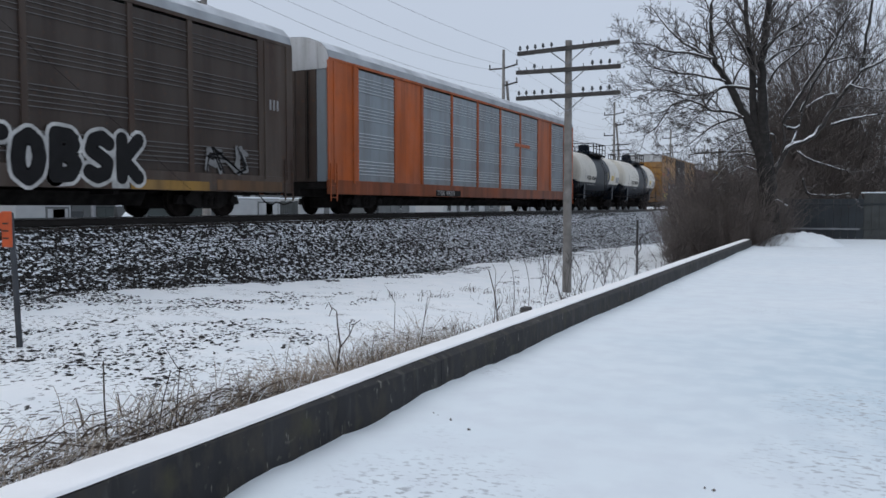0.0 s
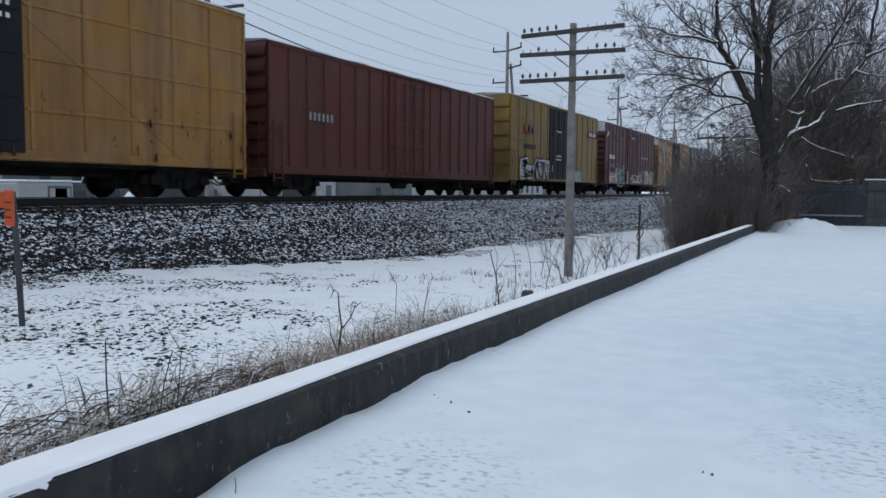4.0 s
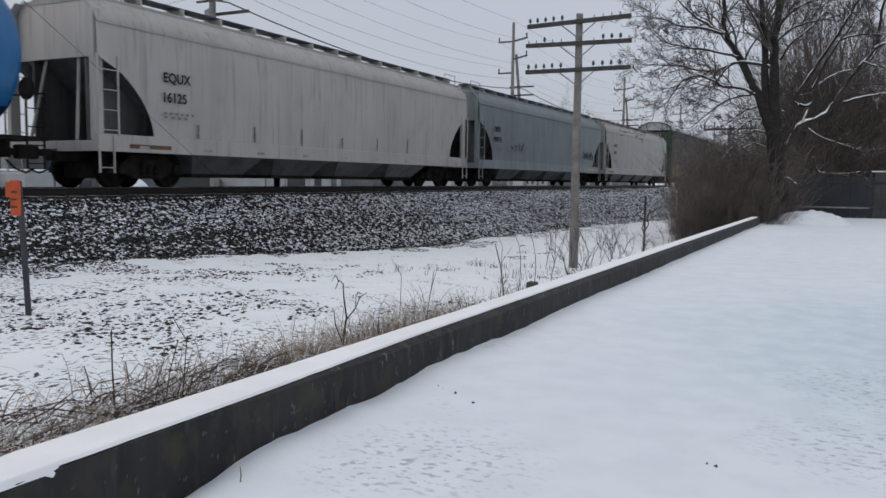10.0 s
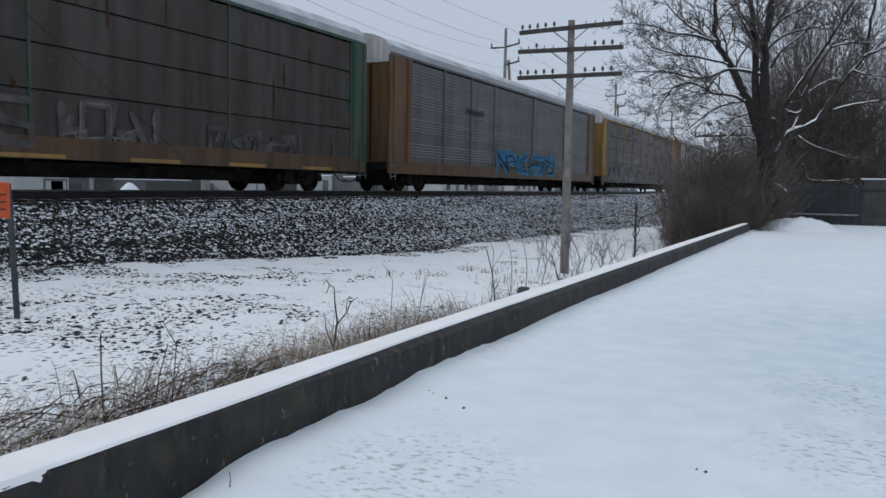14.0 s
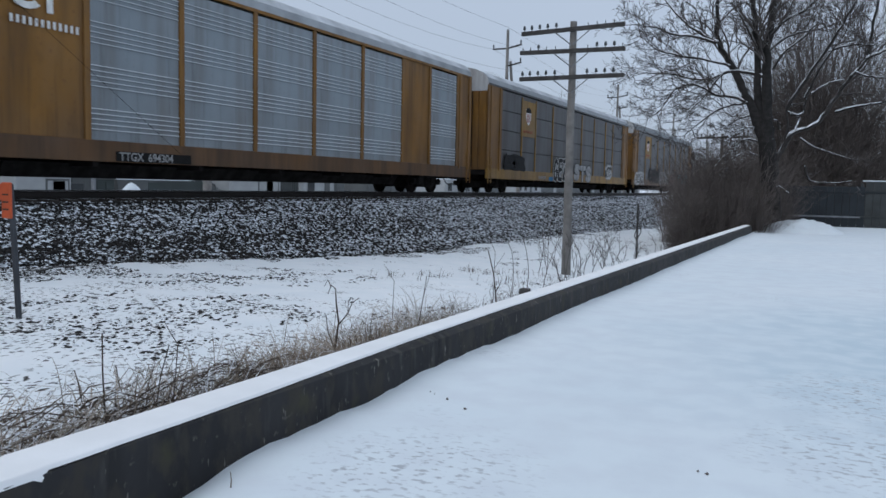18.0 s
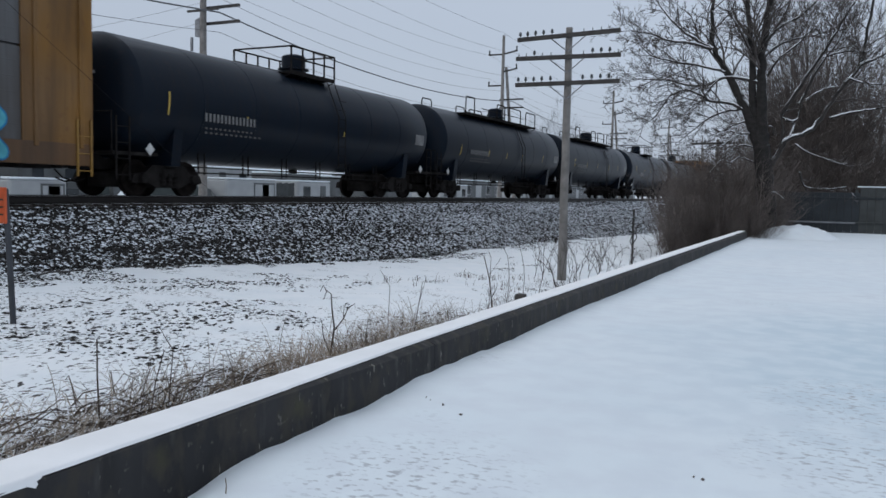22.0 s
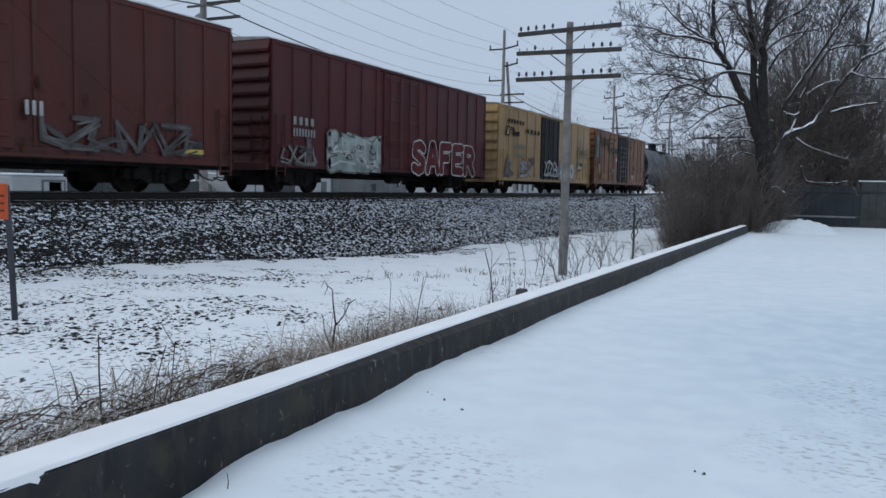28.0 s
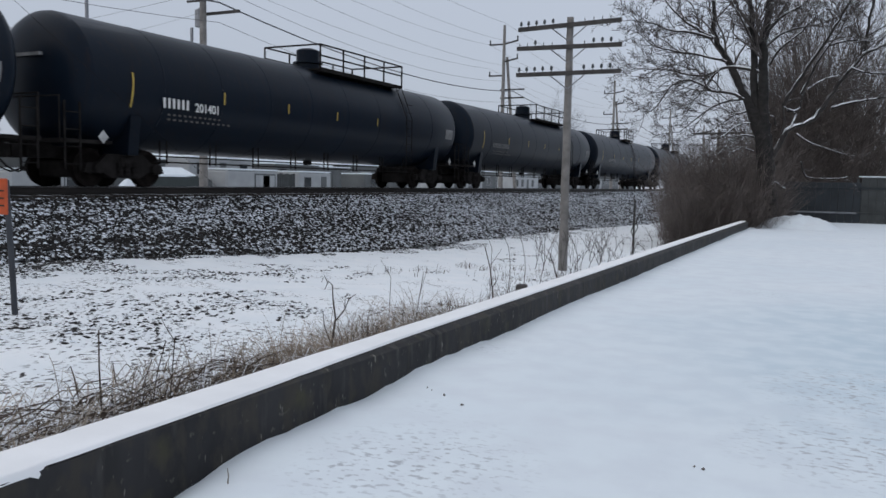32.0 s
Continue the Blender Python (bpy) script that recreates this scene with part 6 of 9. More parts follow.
part("graffiti_stroke", f, SPRAY["white"], car, "white sprayed stroke")
cross_emblem(car, -5.1, 3.62, 0.6, ("umber", "maroon", "umber"), X0 + 0.03)
lettering(car, "any", -4.05, 3.72, 0.24, DECALBLACK, X0 + 0.03)
lettering(car, "road", -4.05, 3.5, 0.24, DECALBLACK, X0 + 0.03)
lettering(car, "FB", -6.88, 2.34, 0.33, DECALBLACK, X0 + 0.03)
lettering(car, "OX", -5.95, 2.34, 0.33, DECALBLACK, X0 + 0.03)
lettering(car, "50", -6.88, 1.88, 0.33, DECALBLACK, X0 + 0.03)
lettering(car, "51", -5.95, 1.88, 0.33, DECALBLACK, X0 + 0.03)
lettering(car, "19", -5.05, 1.88, 0.33, DECALBLACK, X0 + 0.03)
blocks(car, ((-4.3, -3.4), (-2.9, -1.8)), 0.75, 2.0, "faded", 42, X0 + 0.027)
graffiti(car, -4.0, -2.2, 0.75, 2.15, "silver", "green", "white", 43, X0 + 0.03, 3, False)
blocks(car, ((2.4, 3.5), (3.4, 4.6), (4.7, 6.6)), 0.8, 1.85, "teal", 44, X0 + 0.027)
graffiti(car, 2.4, 6.6, 0.78, 2.1, "cyan", "black", "teal", 44, X0 + 0.031, 6, False)
scrawl(car, -1.0, 0.7, 3.8, 4.5, "silver", 45, X0 + 0.065, 3, 0.04)
scrawl(car, -1.4, 1.4, 1.9, 2.3, "silver", 48, X0 + 0.065, 4, 0.03)
scrawl(car, 5.2, 7.2, 3.0, 4.0, "black", 46, X0 + 0.03, 3, 0.03)
stains(car, -7.8, -2.0, 0.75, 1.6, 40, RUSTDARK, 231, X0 + 0.028, 2)
stains(car, 2.0, 7.8, 0.75, 4.6, 50, RUSTBRIGHT, 232, X0 + 0.028, 3)
blocks(car, ((-6.36, -5.97),), 0.8, 1.4, "blue", 49, X0 + 0.03)
blocks(car, ((-1.7, -0.55),), 0.8, 1.15, "blue", 50, X0 + 0.07)

car, h = boxcar("pale grey ribbed boxcar with blue and grey graffiti", *SLOT(175.6, 192.2), P_GREYCAR, P_GREYCAR, end_mat=P_GREYEND, door=(0.5, 3.0), posts=20, end_ribs=9)
graffiti(car, -1.9, 1.4, 0.8, 2.1, "grey", "grey", "black", 51, X0 + 0.07, 4, False)
blocks(car, ((-1.8, -0.4), (-0.3, 1.2)), 0.8, 1.9, "smoke", 55, X0 + 0.064)
graffiti(car, 2.6, 7.7, 0.8, 2.0, "blue", "cyan", "black", 52, X0 + 0.03, 6, False)
graffiti(car, -6.8, -2.4, 0.72, 1.25, "black", "grey", "black", 53, X0 + 0.03, 7, False)
scrawl(car, -2.2, 0.6, 0.75, 1.5, "black", 54, X0 + 0.066, 5, 0.03)
stains(car, -7.8, 7.8, 0.75, 1.5, 70, RUSTDARK, 221, X0 + 0.029, 1.5)
stains(car, -7.8, 7.8, 0.75, 1.3, 40, RUSTBRIGHT, 222, X0 + 0.031, 1.5)
decal(car, "orange_label", -7.85, -7.45, 1.0, 1.25, DECALORANGE, X0 + 0.03)
decal(car, "yellow_label", -3.5, -3.1, 1.25, 1.36, DECALYELLOW, X0 + 0.03)
bars(car, -5.2, 2.2, 0.8, 0.25, 2, SPRAY["grey"], X0 + 0.03)
bars(car, -5.2, 1.75, 0.8, 0.22, 3, SPRAY["grey"], X0 + 0.03)

car, h, R, zc = tankcar("long bright blue tank car with white lettering", *SLOT(193.6, 214.1), [(1.0, P_BLUE)], R=1.59, zc=2.78, deck=2.0, rail_full=True, dome_at=0.1, deck_at=0.35)
lettering(car, "SHPX", -6.98, 1.85, 0.36, DECALWHITE, R + 0.02)
lettering(car, "221233", -5.78, 1.85, 0.36, DECALWHITE, R + 0.02)
bars(car, -6.93, 1.68, 2.3, 0.06, 8, SPRAY["silver"], R + 0.005)
bars(car, -7.03, 1.55, 3.2, 0.06, 11, SPRAY["silver"], R - 0.02)
for y, z0, z1 in ((-8.48, 2.1, 2.95), (-4.38, 2.0, 2.45), (-1.28, 2.0, 2.4), (1.87, 2.0, 2.4)):
    on_shell(car, R, zc, "reflector", y, y + 0.06, z0 + 0.04, z1 - 0.04, DECALORANGE)
on_shell(car, R, zc, "stencil_panel", 6.77, 7.67, 2.35, 2.42, SPRAY["silver"])
on_shell(car, R, zc, "stencil_panel", 7.07, 7.67, 2.0, 2.25, SPRAY["blue"])
on_shell(car, R, zc, "stencil_panel", 4.67, 5.37, 1.85, 2.1, SPRAY["blue"])
lower_shell(car, h, R, zc, P_BLUEBELLY, 46)
f = Form()


def chalk(form, pts, wide):
    """A chalk stroke that lies on the dished head of the tank."""
    def lay(px, pz):
        q = min(0.98, (px * px + (pz - zc) ** 2) / (R * R))
        return (px, -h + 0.62 * (1 - math.sqrt(1 - q)) - 0.02, pz)
    for (ax, az), (cx, cz) in zip(pts, pts[1:]):
        for i in range(4):
            x0_, z0_, x1_, z1_ = ax + (cx - ax) * i / 4, az + (cz - az) * i / 4, ax + (cx - ax) * (i + 1) / 4, az + (cz - az) * (i + 1) / 4
            ln = max(0.02, math.hypot(cx - ax, cz - az))
            nx, nz = -(cz - az) / ln * wide, (cx - ax) / ln * wide
            form.add([lay(x0_ + nx, z0_ + nz), lay(x1_ + nx, z1_ + nz), lay(x1_ - nx, z1_ - nz), lay(x0_ - nx, z0_ - nz)], [(0, 1, 2, 3)])


rng = random.Random(8)
chalk(f, [(0.35, 3.25), (0.5, 3.05), (1.0, 3.6)], 0.05)
for k in range(5):
    a = rng.uniform(-1.0, -0.4)
    z = 3.55 - 0.16 * k
    chalk(f, [(a, z), (a + rng.uniform(0.5, 1.0), z)], 0.022)
for k in range(9):
    a, z = -0.9 + 0.2 * k, rng.uniform(2.55, 2.9)
    chalk(f, [(a, z), (a + rng.uniform(-0.1, 0.25), z + rng.uniform(0.1, 0.35)), (a + 0.25, z + rng.uniform(-0.1, 0.1))], 0.03)
part("chalk_marks", f, SPRAY["silver"], car)

for a, b, m, t1, t2, lab in ((215.5, 235.7, P_HOPPER, "EQUX", "16125", "light grey covered hopper car with black lettering"),
                             (237.0, 257.6, P_HOPPERBLUE, "CBFX", "490973", "bluish grey covered hopper car with black lettering"),
                             (258.9, 279.8, P_HOPPERPALE, "EQUX", "18622", "pale grey covered hopper car with black lettering")):
    car, h = hopper(lab, *SLOT(a, b), m)
    y = {"16125": -7.8, "490973": -8.3, "18622": -8.05}[t2]
    s = 0.33 if t2 != "18622" else 0.29
    lettering(car, t1, y, 2.58 if t2 != "18622" else 2.76, s, DECALBLACK, 1.645)
    lettering(car, t2, y - 0.05, 2.10 if t2 != "18622" else 2.24, s, DECALBLACK, 1.645)
    bars(car, y, 1.80, 1.1, 0.05, 4, SPRAY["grey"], 1.645)
    bars(car, y, 1.70, 0.9, 0.05, 3, SPRAY["grey"], 1.645)
    if t2 == "490973":
        decal(car, "yellow_label", h - 2.75, h - 1.45, 0.99, 1.10, DECALYELLOW, 1.583)
        bars(car, h - 6.2, 1.02, 1.2, 0.04, 3, SPRAY["smoke"], 1.585)
    else:
        decal(car, "orange_label", -h + 0.9, -h + 2.2, 0.93, 1.03, P_RACKTAN, 1.583)
        for k in range(6):
            decal(car, "grime_streak", -h + 3.1 + 2.2 * k, -h + 3.15 + 2.2 * k, 1.27, 1.62 + 0.08 * (k % 3), SPRAY["smoke"], 1.60)
    for k in range(9):
        decal(car, "reflector", -h + 1.2 + k * (2 * h - 2.4) / 8, -h + 1.5 + k * (2 * h - 2.4) / 8, 0.93, 1.0, SPRAY["silver"], 1.585)
    if t2 == "490973":
        scrawl(car, -6.3, -4.4, 1.7, 2.15, "black", 61, 1.65, 4, 0.025)
        scrawl(car, 5.8, 8.0, 1.6, 2.2, "black", 62, 1.65, 6, 0.024)
        scrawl(car, 5.9, 7.9, 1.6, 2.15, "black", 63, 1.652, 5, 0.02)

car, h = autorack("dull taupe autorack with green ends and yellow graffiti", *SLOT(282.0, 309.3), P_GREEN, PANELTAUPE, P_GREEN, P_SILLTAN, [(1, "p")] * 4, "seam", 4, post=0.05, end_w=1.0, gable_mat=P_GREEN)
decal(car, "green_plate", -7.7, -4.5, 3.05, 3.72, P_GREEN, X0)
graffiti(car, -12.2, -4.9, 0.78, 1.95, "straw", "black", "yellow", 71, X0, 7)
graffiti(car, -12.5, -5.0, 0.72, 2.05, "teal", "teal", "smoke", 72, X0 - 0.003, 7, False)
graffiti(car, -4.4, 0.1, 0.85, 2.0, "pink", "faded", "faded", 73, X0, 5, False)
graffiti(car, 0.6, 3.6, 0.85, 2.1, "faded", "faded", "smoke", 74, X0 - 0.03, 4, False)
graffiti(car, 5.2, 9.4, 0.85, 1.8, "faded", "faded", "faded", 75, X0 - 0.03, 6, False)
stains(car, -12.0, 12.0, 0.9, 4.6, 50, RUSTDARK, 271, X0 - 0.046, 6)
for q in range(7):
    decal(car, "sill_stripe", -11.0 + 3.4 * q, -9.4 + 3.4 * q, 0.70, 0.79, P_STILEYELLOW, SIDE + 0.002)

car, h = autorack("grey autorack with tan ends and blue graffiti", *SLOT(311.0, 339.7), PANELMID, PANELMID, P_RACKTAN, P_RACKTAN, [(3, "p"), (2.8, "p"), (2.8, "p"), (5.6, "p"), (5.6, "p"), (5.0, "p")], "louvre", post=0.12, end_w=1.7)
graffiti(car, -3.4, 5.4, 0.9, 2.0, "blue", "teal", "black", 81, X0, 7)
bars(car, -7.0, 3.45, 2.0, 0.22, 5, DECALBLACK, X0)

car, h = autorack("dark grey autorack with yellow posts covered in faded graffiti", *SLOT(341.8, 370.0), P_STILEYELLOW, PANELDARK, P_STILEYELLOW, P_BROWNPANEL, BAYS, "seam", 4, post=0.16, end_w=1.4)
graffiti(car, -11.5, -3.0, 0.72, 1.8, "faded", "smoke", "grey", 91, X0, 8)
blocks(car, ((-2.7, -1.2), (-1.0, 0.6), (0.9, 2.4), (2.6, 4.2), (4.5, 6.6)), 0.74, 1.75, "faded", 97, X0 - 0.003)
graffiti(car, -2.8, 7.0, 0.72, 1.9, "smoke", "smoke", "faded", 92, X0, 9, False)
graffiti(car, 7.2, 12.2, 0.76, 1.85, "smoke", "black", "silver", 93, X0, 6)
scrawl(car, -8.8, -7.3, 2.2, 2.8, "silver", 94, X0, 4, 0.02)
scrawl(car, -6.8, -5.0, 2.0, 2.45, "silver", 95, X0, 5, 0.022)
scrawl(car, -3.95, -2.05, 2.2, 2.75, "silver", 96, X0, 4, 0.028)

car, h = autorack("yellow and grey autorack with louvred panels", *SLOT(372.2, 400.2), P_RACKYELLOW, PANELGREY, P_RACKYELLOW, P_RACKTAN, BAYS_SOLID, "louvre", end_w=1.5, pale_leaf_on=True, tan_gable=True)
f = Form()
ring = [(-8.52 + 0.42 * math.cos(a), 4.02 + 0.30 * math.sin(a)) for a in [radians(40 + 280 * k / 14) for k in range(15)]]
ring += [(-8.52 + 0.25 * math.cos(a), 4.02 + 0.16 * math.sin(a)) for a in [radians(320 - 280 * k / 14) for k in range(15)]]
f.plate(ring, X0, X0 + 0.004)
f.plate([(-8.05, 3.72), (-8.05, 4.32), (-7.4, 4.32), (-7.4, 4.18), (-7.9, 4.18), (-7.9, 3.72)], X0, X0 + 0.004)
part("logo_shape", f, DECALWHITE, car, "white logo shapes")
bars(car, -8.9, 3.4, 1.7, 0.16, 8, DECALWHITE, X0)
decal(car, "marking_panel", -6.3, -3.9, 0.70, 0.93, DECALBLACK, X0)
lettering(car, "TTGX  694304", -6.2, 0.725, 0.27, SPRAY["silver"], X0 + 0.007)

for a, b, k in ((402.2, 430.7, 0), (432.7, 461.0, 1)):
    car, h = autorack("grey autorack with yellow posts, ends and a shield plate", *SLOT(a, b), P_STILEYELLOW, PANELBLUE, P_RACKYELLOW, P_STILEYELLOW if k == 0 else P_RACKTAN, BAYS, "seam", 4 if k == 0 else 2, post=0.12, end_w=1.75, roof_mat=ROOFGREY if k else None, rail_mat=PANELBLUE, drop=0.12 if k == 0 else 0.30)
    decal(car, "logo_plate", -9.3, -7.25, 2.95, 4.8, P_STILEYELLOW, X0 - 0.02)
    sh = [(-8.65, 4.4), (-8.3, 4.5), (-7.95, 4.4), (-7.9, 4.0), (-8.05, 3.7), (-8.3, 3.55), (-8.55, 3.7), (-8.7, 4.0)]
    part("shield", Form().plate(sh, X0 - 0.014, X0 - 0.010), DECALWHITE, car, "shield-shaped emblem")
    part("shield_top", Form().plate([(-8.65, 4.4), (-8.3, 4.5), (-7.95, 4.4), (-7.92, 4.2), (-8.68, 4.2)], X0 - 0.009, X0 - 0.006), DECALBLACK, car)
    for q in range(3):
        decal(car, "shield_stripe", -8.55 + q * 0.2, -8.47 + q * 0.2, 3.7, 4.15, SPRAY["red"], X0 - 0.009)
    bars(car, -9.0, 3.15, 1.4, 0.14, 6, SPRAY["red"], X0 - 0.014)
    if k == 0:
        graffiti(car, -11.6, -8.7, 1.2, 1.9, "black", "black", "black", 101, X0, 3)
        blocks(car, ((-4.0, -2.4), (-2.3, -0.8)), 0.75, 1.8, "silver", 111, X0 - 0.002)
        word(car, "GEZE", -4.05, -0.65, 0.64, 2.1, "black", "white", 102, X0, 0.115, 0.055, 0.12)
        word(car, "STS", -0.1, 3.75, 0.70, 1.85, "silver", "black", 103, X0, 0.17, 0.035, 0.1)
        bars(car, -6.5, 0.74, 1.2, 0.2, 6, SPRAY["silver"], X0)
        blocks(car, ((-4.75, -4.05), (-0.75, -0.15)), 0.70, 0.95, "blue", 110, X0 - 0.002)
        graffiti(car, 7.3, 9.0, 1.05, 1.95, "white", "silver", "black", 104, X0, 3)
        decal(car, "sill_patch", -11.7, -8.5, 0.72, 1.1, P_STILEYELLOW, SIDE + 0.002)
    else:
        graffiti(car, -12.8, -9.6, 0.75, 1.7, "white", "white", "black", 105, X0, 4)
        graffiti(car, -7.6, -3.2, 0.98, 2.15, "black", "black", "faded", 106, X0, 6)
        word(car, "BOOE", -3.15, 1.3, 0.82, 2.0, "smoke", "white", 107, X0, 0.11, 0.09)
        graffiti(car, 1.8, 5.5, 0.78, 1.85, "maroon", "faded", "pink", 108, X0, 5)
        word(car, "ZOMER", 5.75, 11.5, 0.72, 1.98, "cyan", "blue", 109, X0, 0.15, 0.04, 0.0)


def black_tank(y0, y1, material, deck, dome_at, rail_full, marks, text=None, text_mat=None, label="black tank car with a railed dome platform", R=1.58, zc=2.48, deck_at=None, text_at=None):
    car, h, R, zc = tankcar(label, *SLOT(y0, y1), [(1.0, material)], R=R, zc=zc, deck=deck, rail_full=rail_full, dome_at=dome_at, deck_at=deck_at, plain=True)
    for q, (y, z0, z1) in enumerate(marks):
        on_shell(car, R, zc, "reflector", y, y + 0.055, z0 + 0.05, z1 - 0.08, DECALYELLOW)
    y = -0.66 * h if text_at is None else text_at
    if text:
        bars(car, y - 0.15, 1.98, 0.95, 0.25, 4, text_mat, R + 0.01)
        lettering(car, text, y + 0.95, 1.97, 0.31, text_mat, R + 0.01)
    else:
        bars(car, y, 2.0, 2.1, 0.22, 9, SPRAY["grey"], R + 0.01)
    bars(car, y, 1.80, 2.0, 0.05, 7, SPRAY["smoke"], R)
    bars(car, y, 1.68, 2.4, 0.05, 8, SPRAY["smoke"], R - 0.02)
    on_shell(car, R, zc, "stencil_panel", h - 1.5, h - 0.8, 2.1, 2.5, SPRAY["grey"])
    for e in (-1, 1):
        part("placard", Form().add([(1.5, e * (h - 0.9), 1.0), (1.5, e * (h - 0.9) + 0.15, 1.16), (1.5, e * (h - 0.9), 1.32), (1.5, e * (h - 0.9) - 0.15, 1.16), (1.49, e * (h - 0.9), 1.16)],
                                   [(0, 1, 2, 3), (0, 1, 4), (1, 2, 4), (2, 3, 4), (3, 0, 4)]), SPRAY["white"], car, "white diamond placard")
        part("end_mark", Form().box(-0.6, 0.6, min(e * (h - 0.06), e * (h + 0.02)), max(e * (h - 0.06), e * (h + 0.02)), zc + 0.45, zc + 0.52), SPRAY["grey"], car)
    return car


# reflective strips along the tanks
MARKS_A = [(-6.2, 1.85, 2.45), (-3.0, 1.95, 2.4), (-0.7, 1.95, 2.4), (1.5, 1.95, 2.4), (4.8, 2.0, 2.5)]
MARKS_B = [(-6.3, 2.0, 2.6), (-3.5, 2.02, 2.5), (-0.9, 2.1, 2.5), (2.15, 2.02, 2.5), (4.7, 2.02, 2.55)]
MARKS_C = [(-6.2, 2.2, 2.8), (-3.35, 2.25, 2.75), (-0.45, 2.25, 2.8), (2.6, 2.25, 2.8), (4.85, 2.4, 2.6)]
M2 = [(-8.37, 1.85, 2.8), (-5.2, 2.2, 2.65), (-2.35, 2.2, 2.62), (0.3, 2.2, 2.6), (2.9, 2.2, 2.6)]
black_tank(461.9, 478.6, P_TANKBLACK, 2.4, 0.65, False, [(-6.6, 2.0, 2.7), (-3.6, 2.05, 2.35), (1.4, 2.0, 2.3)], deck_at=0.2)
black_tank(479.4, 496.6, P_TANKBLACK, 9.5, 1.4, False, MARKS_A, deck_at=-0.2, text_at=-5.2)
black_tank(497.4, 514.6, P_TANKBLACK, 9.5, 1.35, False, MARKS_B, deck_at=-0.3, text_at=-5.8)
black_tank(515.4, 532.5, P_TANKBLACK, 3.2, 0.2, False, MARKS_C, "207", SPRAY["silver"], text_at=-4.6)
black_tank(533.3, 551.4, P_TANKTEAL, 3.2, 0.4, False, [(-6.8, 2.0, 2.95), (-4.6, 2.1, 2.5), (-2.2, 2.1, 2.5), (0.4, 2.1, 2.5)], "642880", DECALYELLOW, "blue-black tank car with yellow lettering and a railed dome")

car, h = boxcar("rusty yellow boxcar with dark doors and streaked sides", *SLOT(553.6, 570.2), P_RUSTYELLOW, P_DOORBLACK, top=4.62, bottom=0.72, door=(0.5, 3.1), posts=14, end_ribs=9, roof_mat=None)
stains(car, -7.8, -1.8, 0.9, 4.3, 60, RUSTDARK, 211, X0 + 0.028, 4)
stains(car, 1.8, 7.8, 0.9, 4.3, 60, RUSTBRIGHT, 212, X0 + 0.028, 4)
graffiti(car, -7.2, -2.6, 0.85, 1.75, "silver", "silver", "white", 111, X0 + 0.03, 6, False)
graffiti(car, 2.5, 5.8, 0.85, 1.7, "silver", "silver", "white", 112, X0 + 0.03, 5, False)

car, h = boxcar("brown-red boxcar with white striped emblem and faded graffiti", *SLOT(571.6, 588.4), P_OXIDE2, P_OXIDE2, top=4.47, bottom=0.72, door=(0.5, 3.0), posts=16, end_ribs=9)
for q in range(5):
    decal(car, "logo_stripe", -6.9, -5.45 + 0.03 * q, 4.12 - 0.13 * q, 4.19 - 0.13 * q, DECALWHITE, X0 + 0.03)
f = Form()
for a in (-5.3, -4.5):
    f.plate([(a, 3.5), (a + 0.14, 4.2), (a + 0.74, 4.2), (a + 0.60, 3.5)], X0 + 0.03, X0 + 0.034)
part("logo_shape", f, DECALWHITE, car, "white emblem shapes")
stains(car, -7.8, 7.8, 0.8, 2.4, 70, RUSTDARK, 261, X0 + 0.028, 2)
bars(car, -5.9, 1.85, 1.8, 0.2, 7, SPRAY["silver"], X0 + 0.03)
bars(car, -5.9, 2.45, 0.5, 0.2, 2, SPRAY["grey"], X0 + 0.03)
decal(car, "yellow_label", -7.1, -6.4, 1.12, 1.24, DECALYELLOW, X0 + 0.03)
decal(car, "yellow_label", 6.2, 6.9, 1.0, 1.12, DECALYELLOW, X0 + 0.03)
graffiti(car, -6.1, -3.1, 0.9, 1.75, "faded", "faded", "smoke", 121, X0 + 0.03, 4, False)
graffiti(car, 2.0, 6.9, 0.85, 1.75, "faded", "faded", "smoke", 122, X0 + 0.03, 7, False)
bars(car, 1.7, 1.6, 0.5, 0.3, 2, SPRAY["white"], X0 + 0.07)

car, h = boxcar("maroon high-cube boxcar with outlined white graffiti", *SLOT(590.2, 606.8), P_MAROON, P_MAROON, top=4.52, door=(0.5, 3.0), posts=16, end_ribs=9)
bars(car, -7.0, 2.1, 1.2, 0.24, 3, SPRAY["silver"], X0 + 0.03)
bars(car, -7.0, 1.75, 1.2, 0.24, 5, SPRAY["silver"], X0 + 0.03)
blocks(car, ((-5.2, -4.5), (-4.45, -3.2), (-3.1, -1.75)), 0.74, 2.1, "pale_teal", 131, X0 + 0.027)
graffiti(car, -5.1, -1.8, 0.76, 2.0, "pale_teal", "smoke", "white", 131, X0 + 0.031, 4)
blocks(car, ((-6.3, -6.05),), 0.84, 1.9, "smoke", 134, X0 + 0.027)
word(car, "SAFER", 0.5, 6.55, 0.68, 2.15, "maroon", "white", 132, X0 + 0.07, 0.17, 0.055, 0.0)
graffiti(car, -7.7, -5.6, 0.8, 1.5, "grey", "faded", "grey", 133, X0 + 0.034, 3, False)

car, h = boxcar("pale yellow boxcar with a dark door and white graffiti", *SLOT(608.5, 625.2), P_RAILYELLOW, P_DOORBLACK, top=4.40, bottom=0.66, door=(0.49, 3.2), posts=12, end_ribs=8)
lg = [(-7.2, 2.9), (-7.05, 3.4), (-6.0, 3.35), (-6.0, 3.15), (-5.3, 3.2), (-5.3, 2.95), (-6.2, 2.95), (-6.2, 3.2), (-6.7, 3.2), (-6.7, 2.9)]
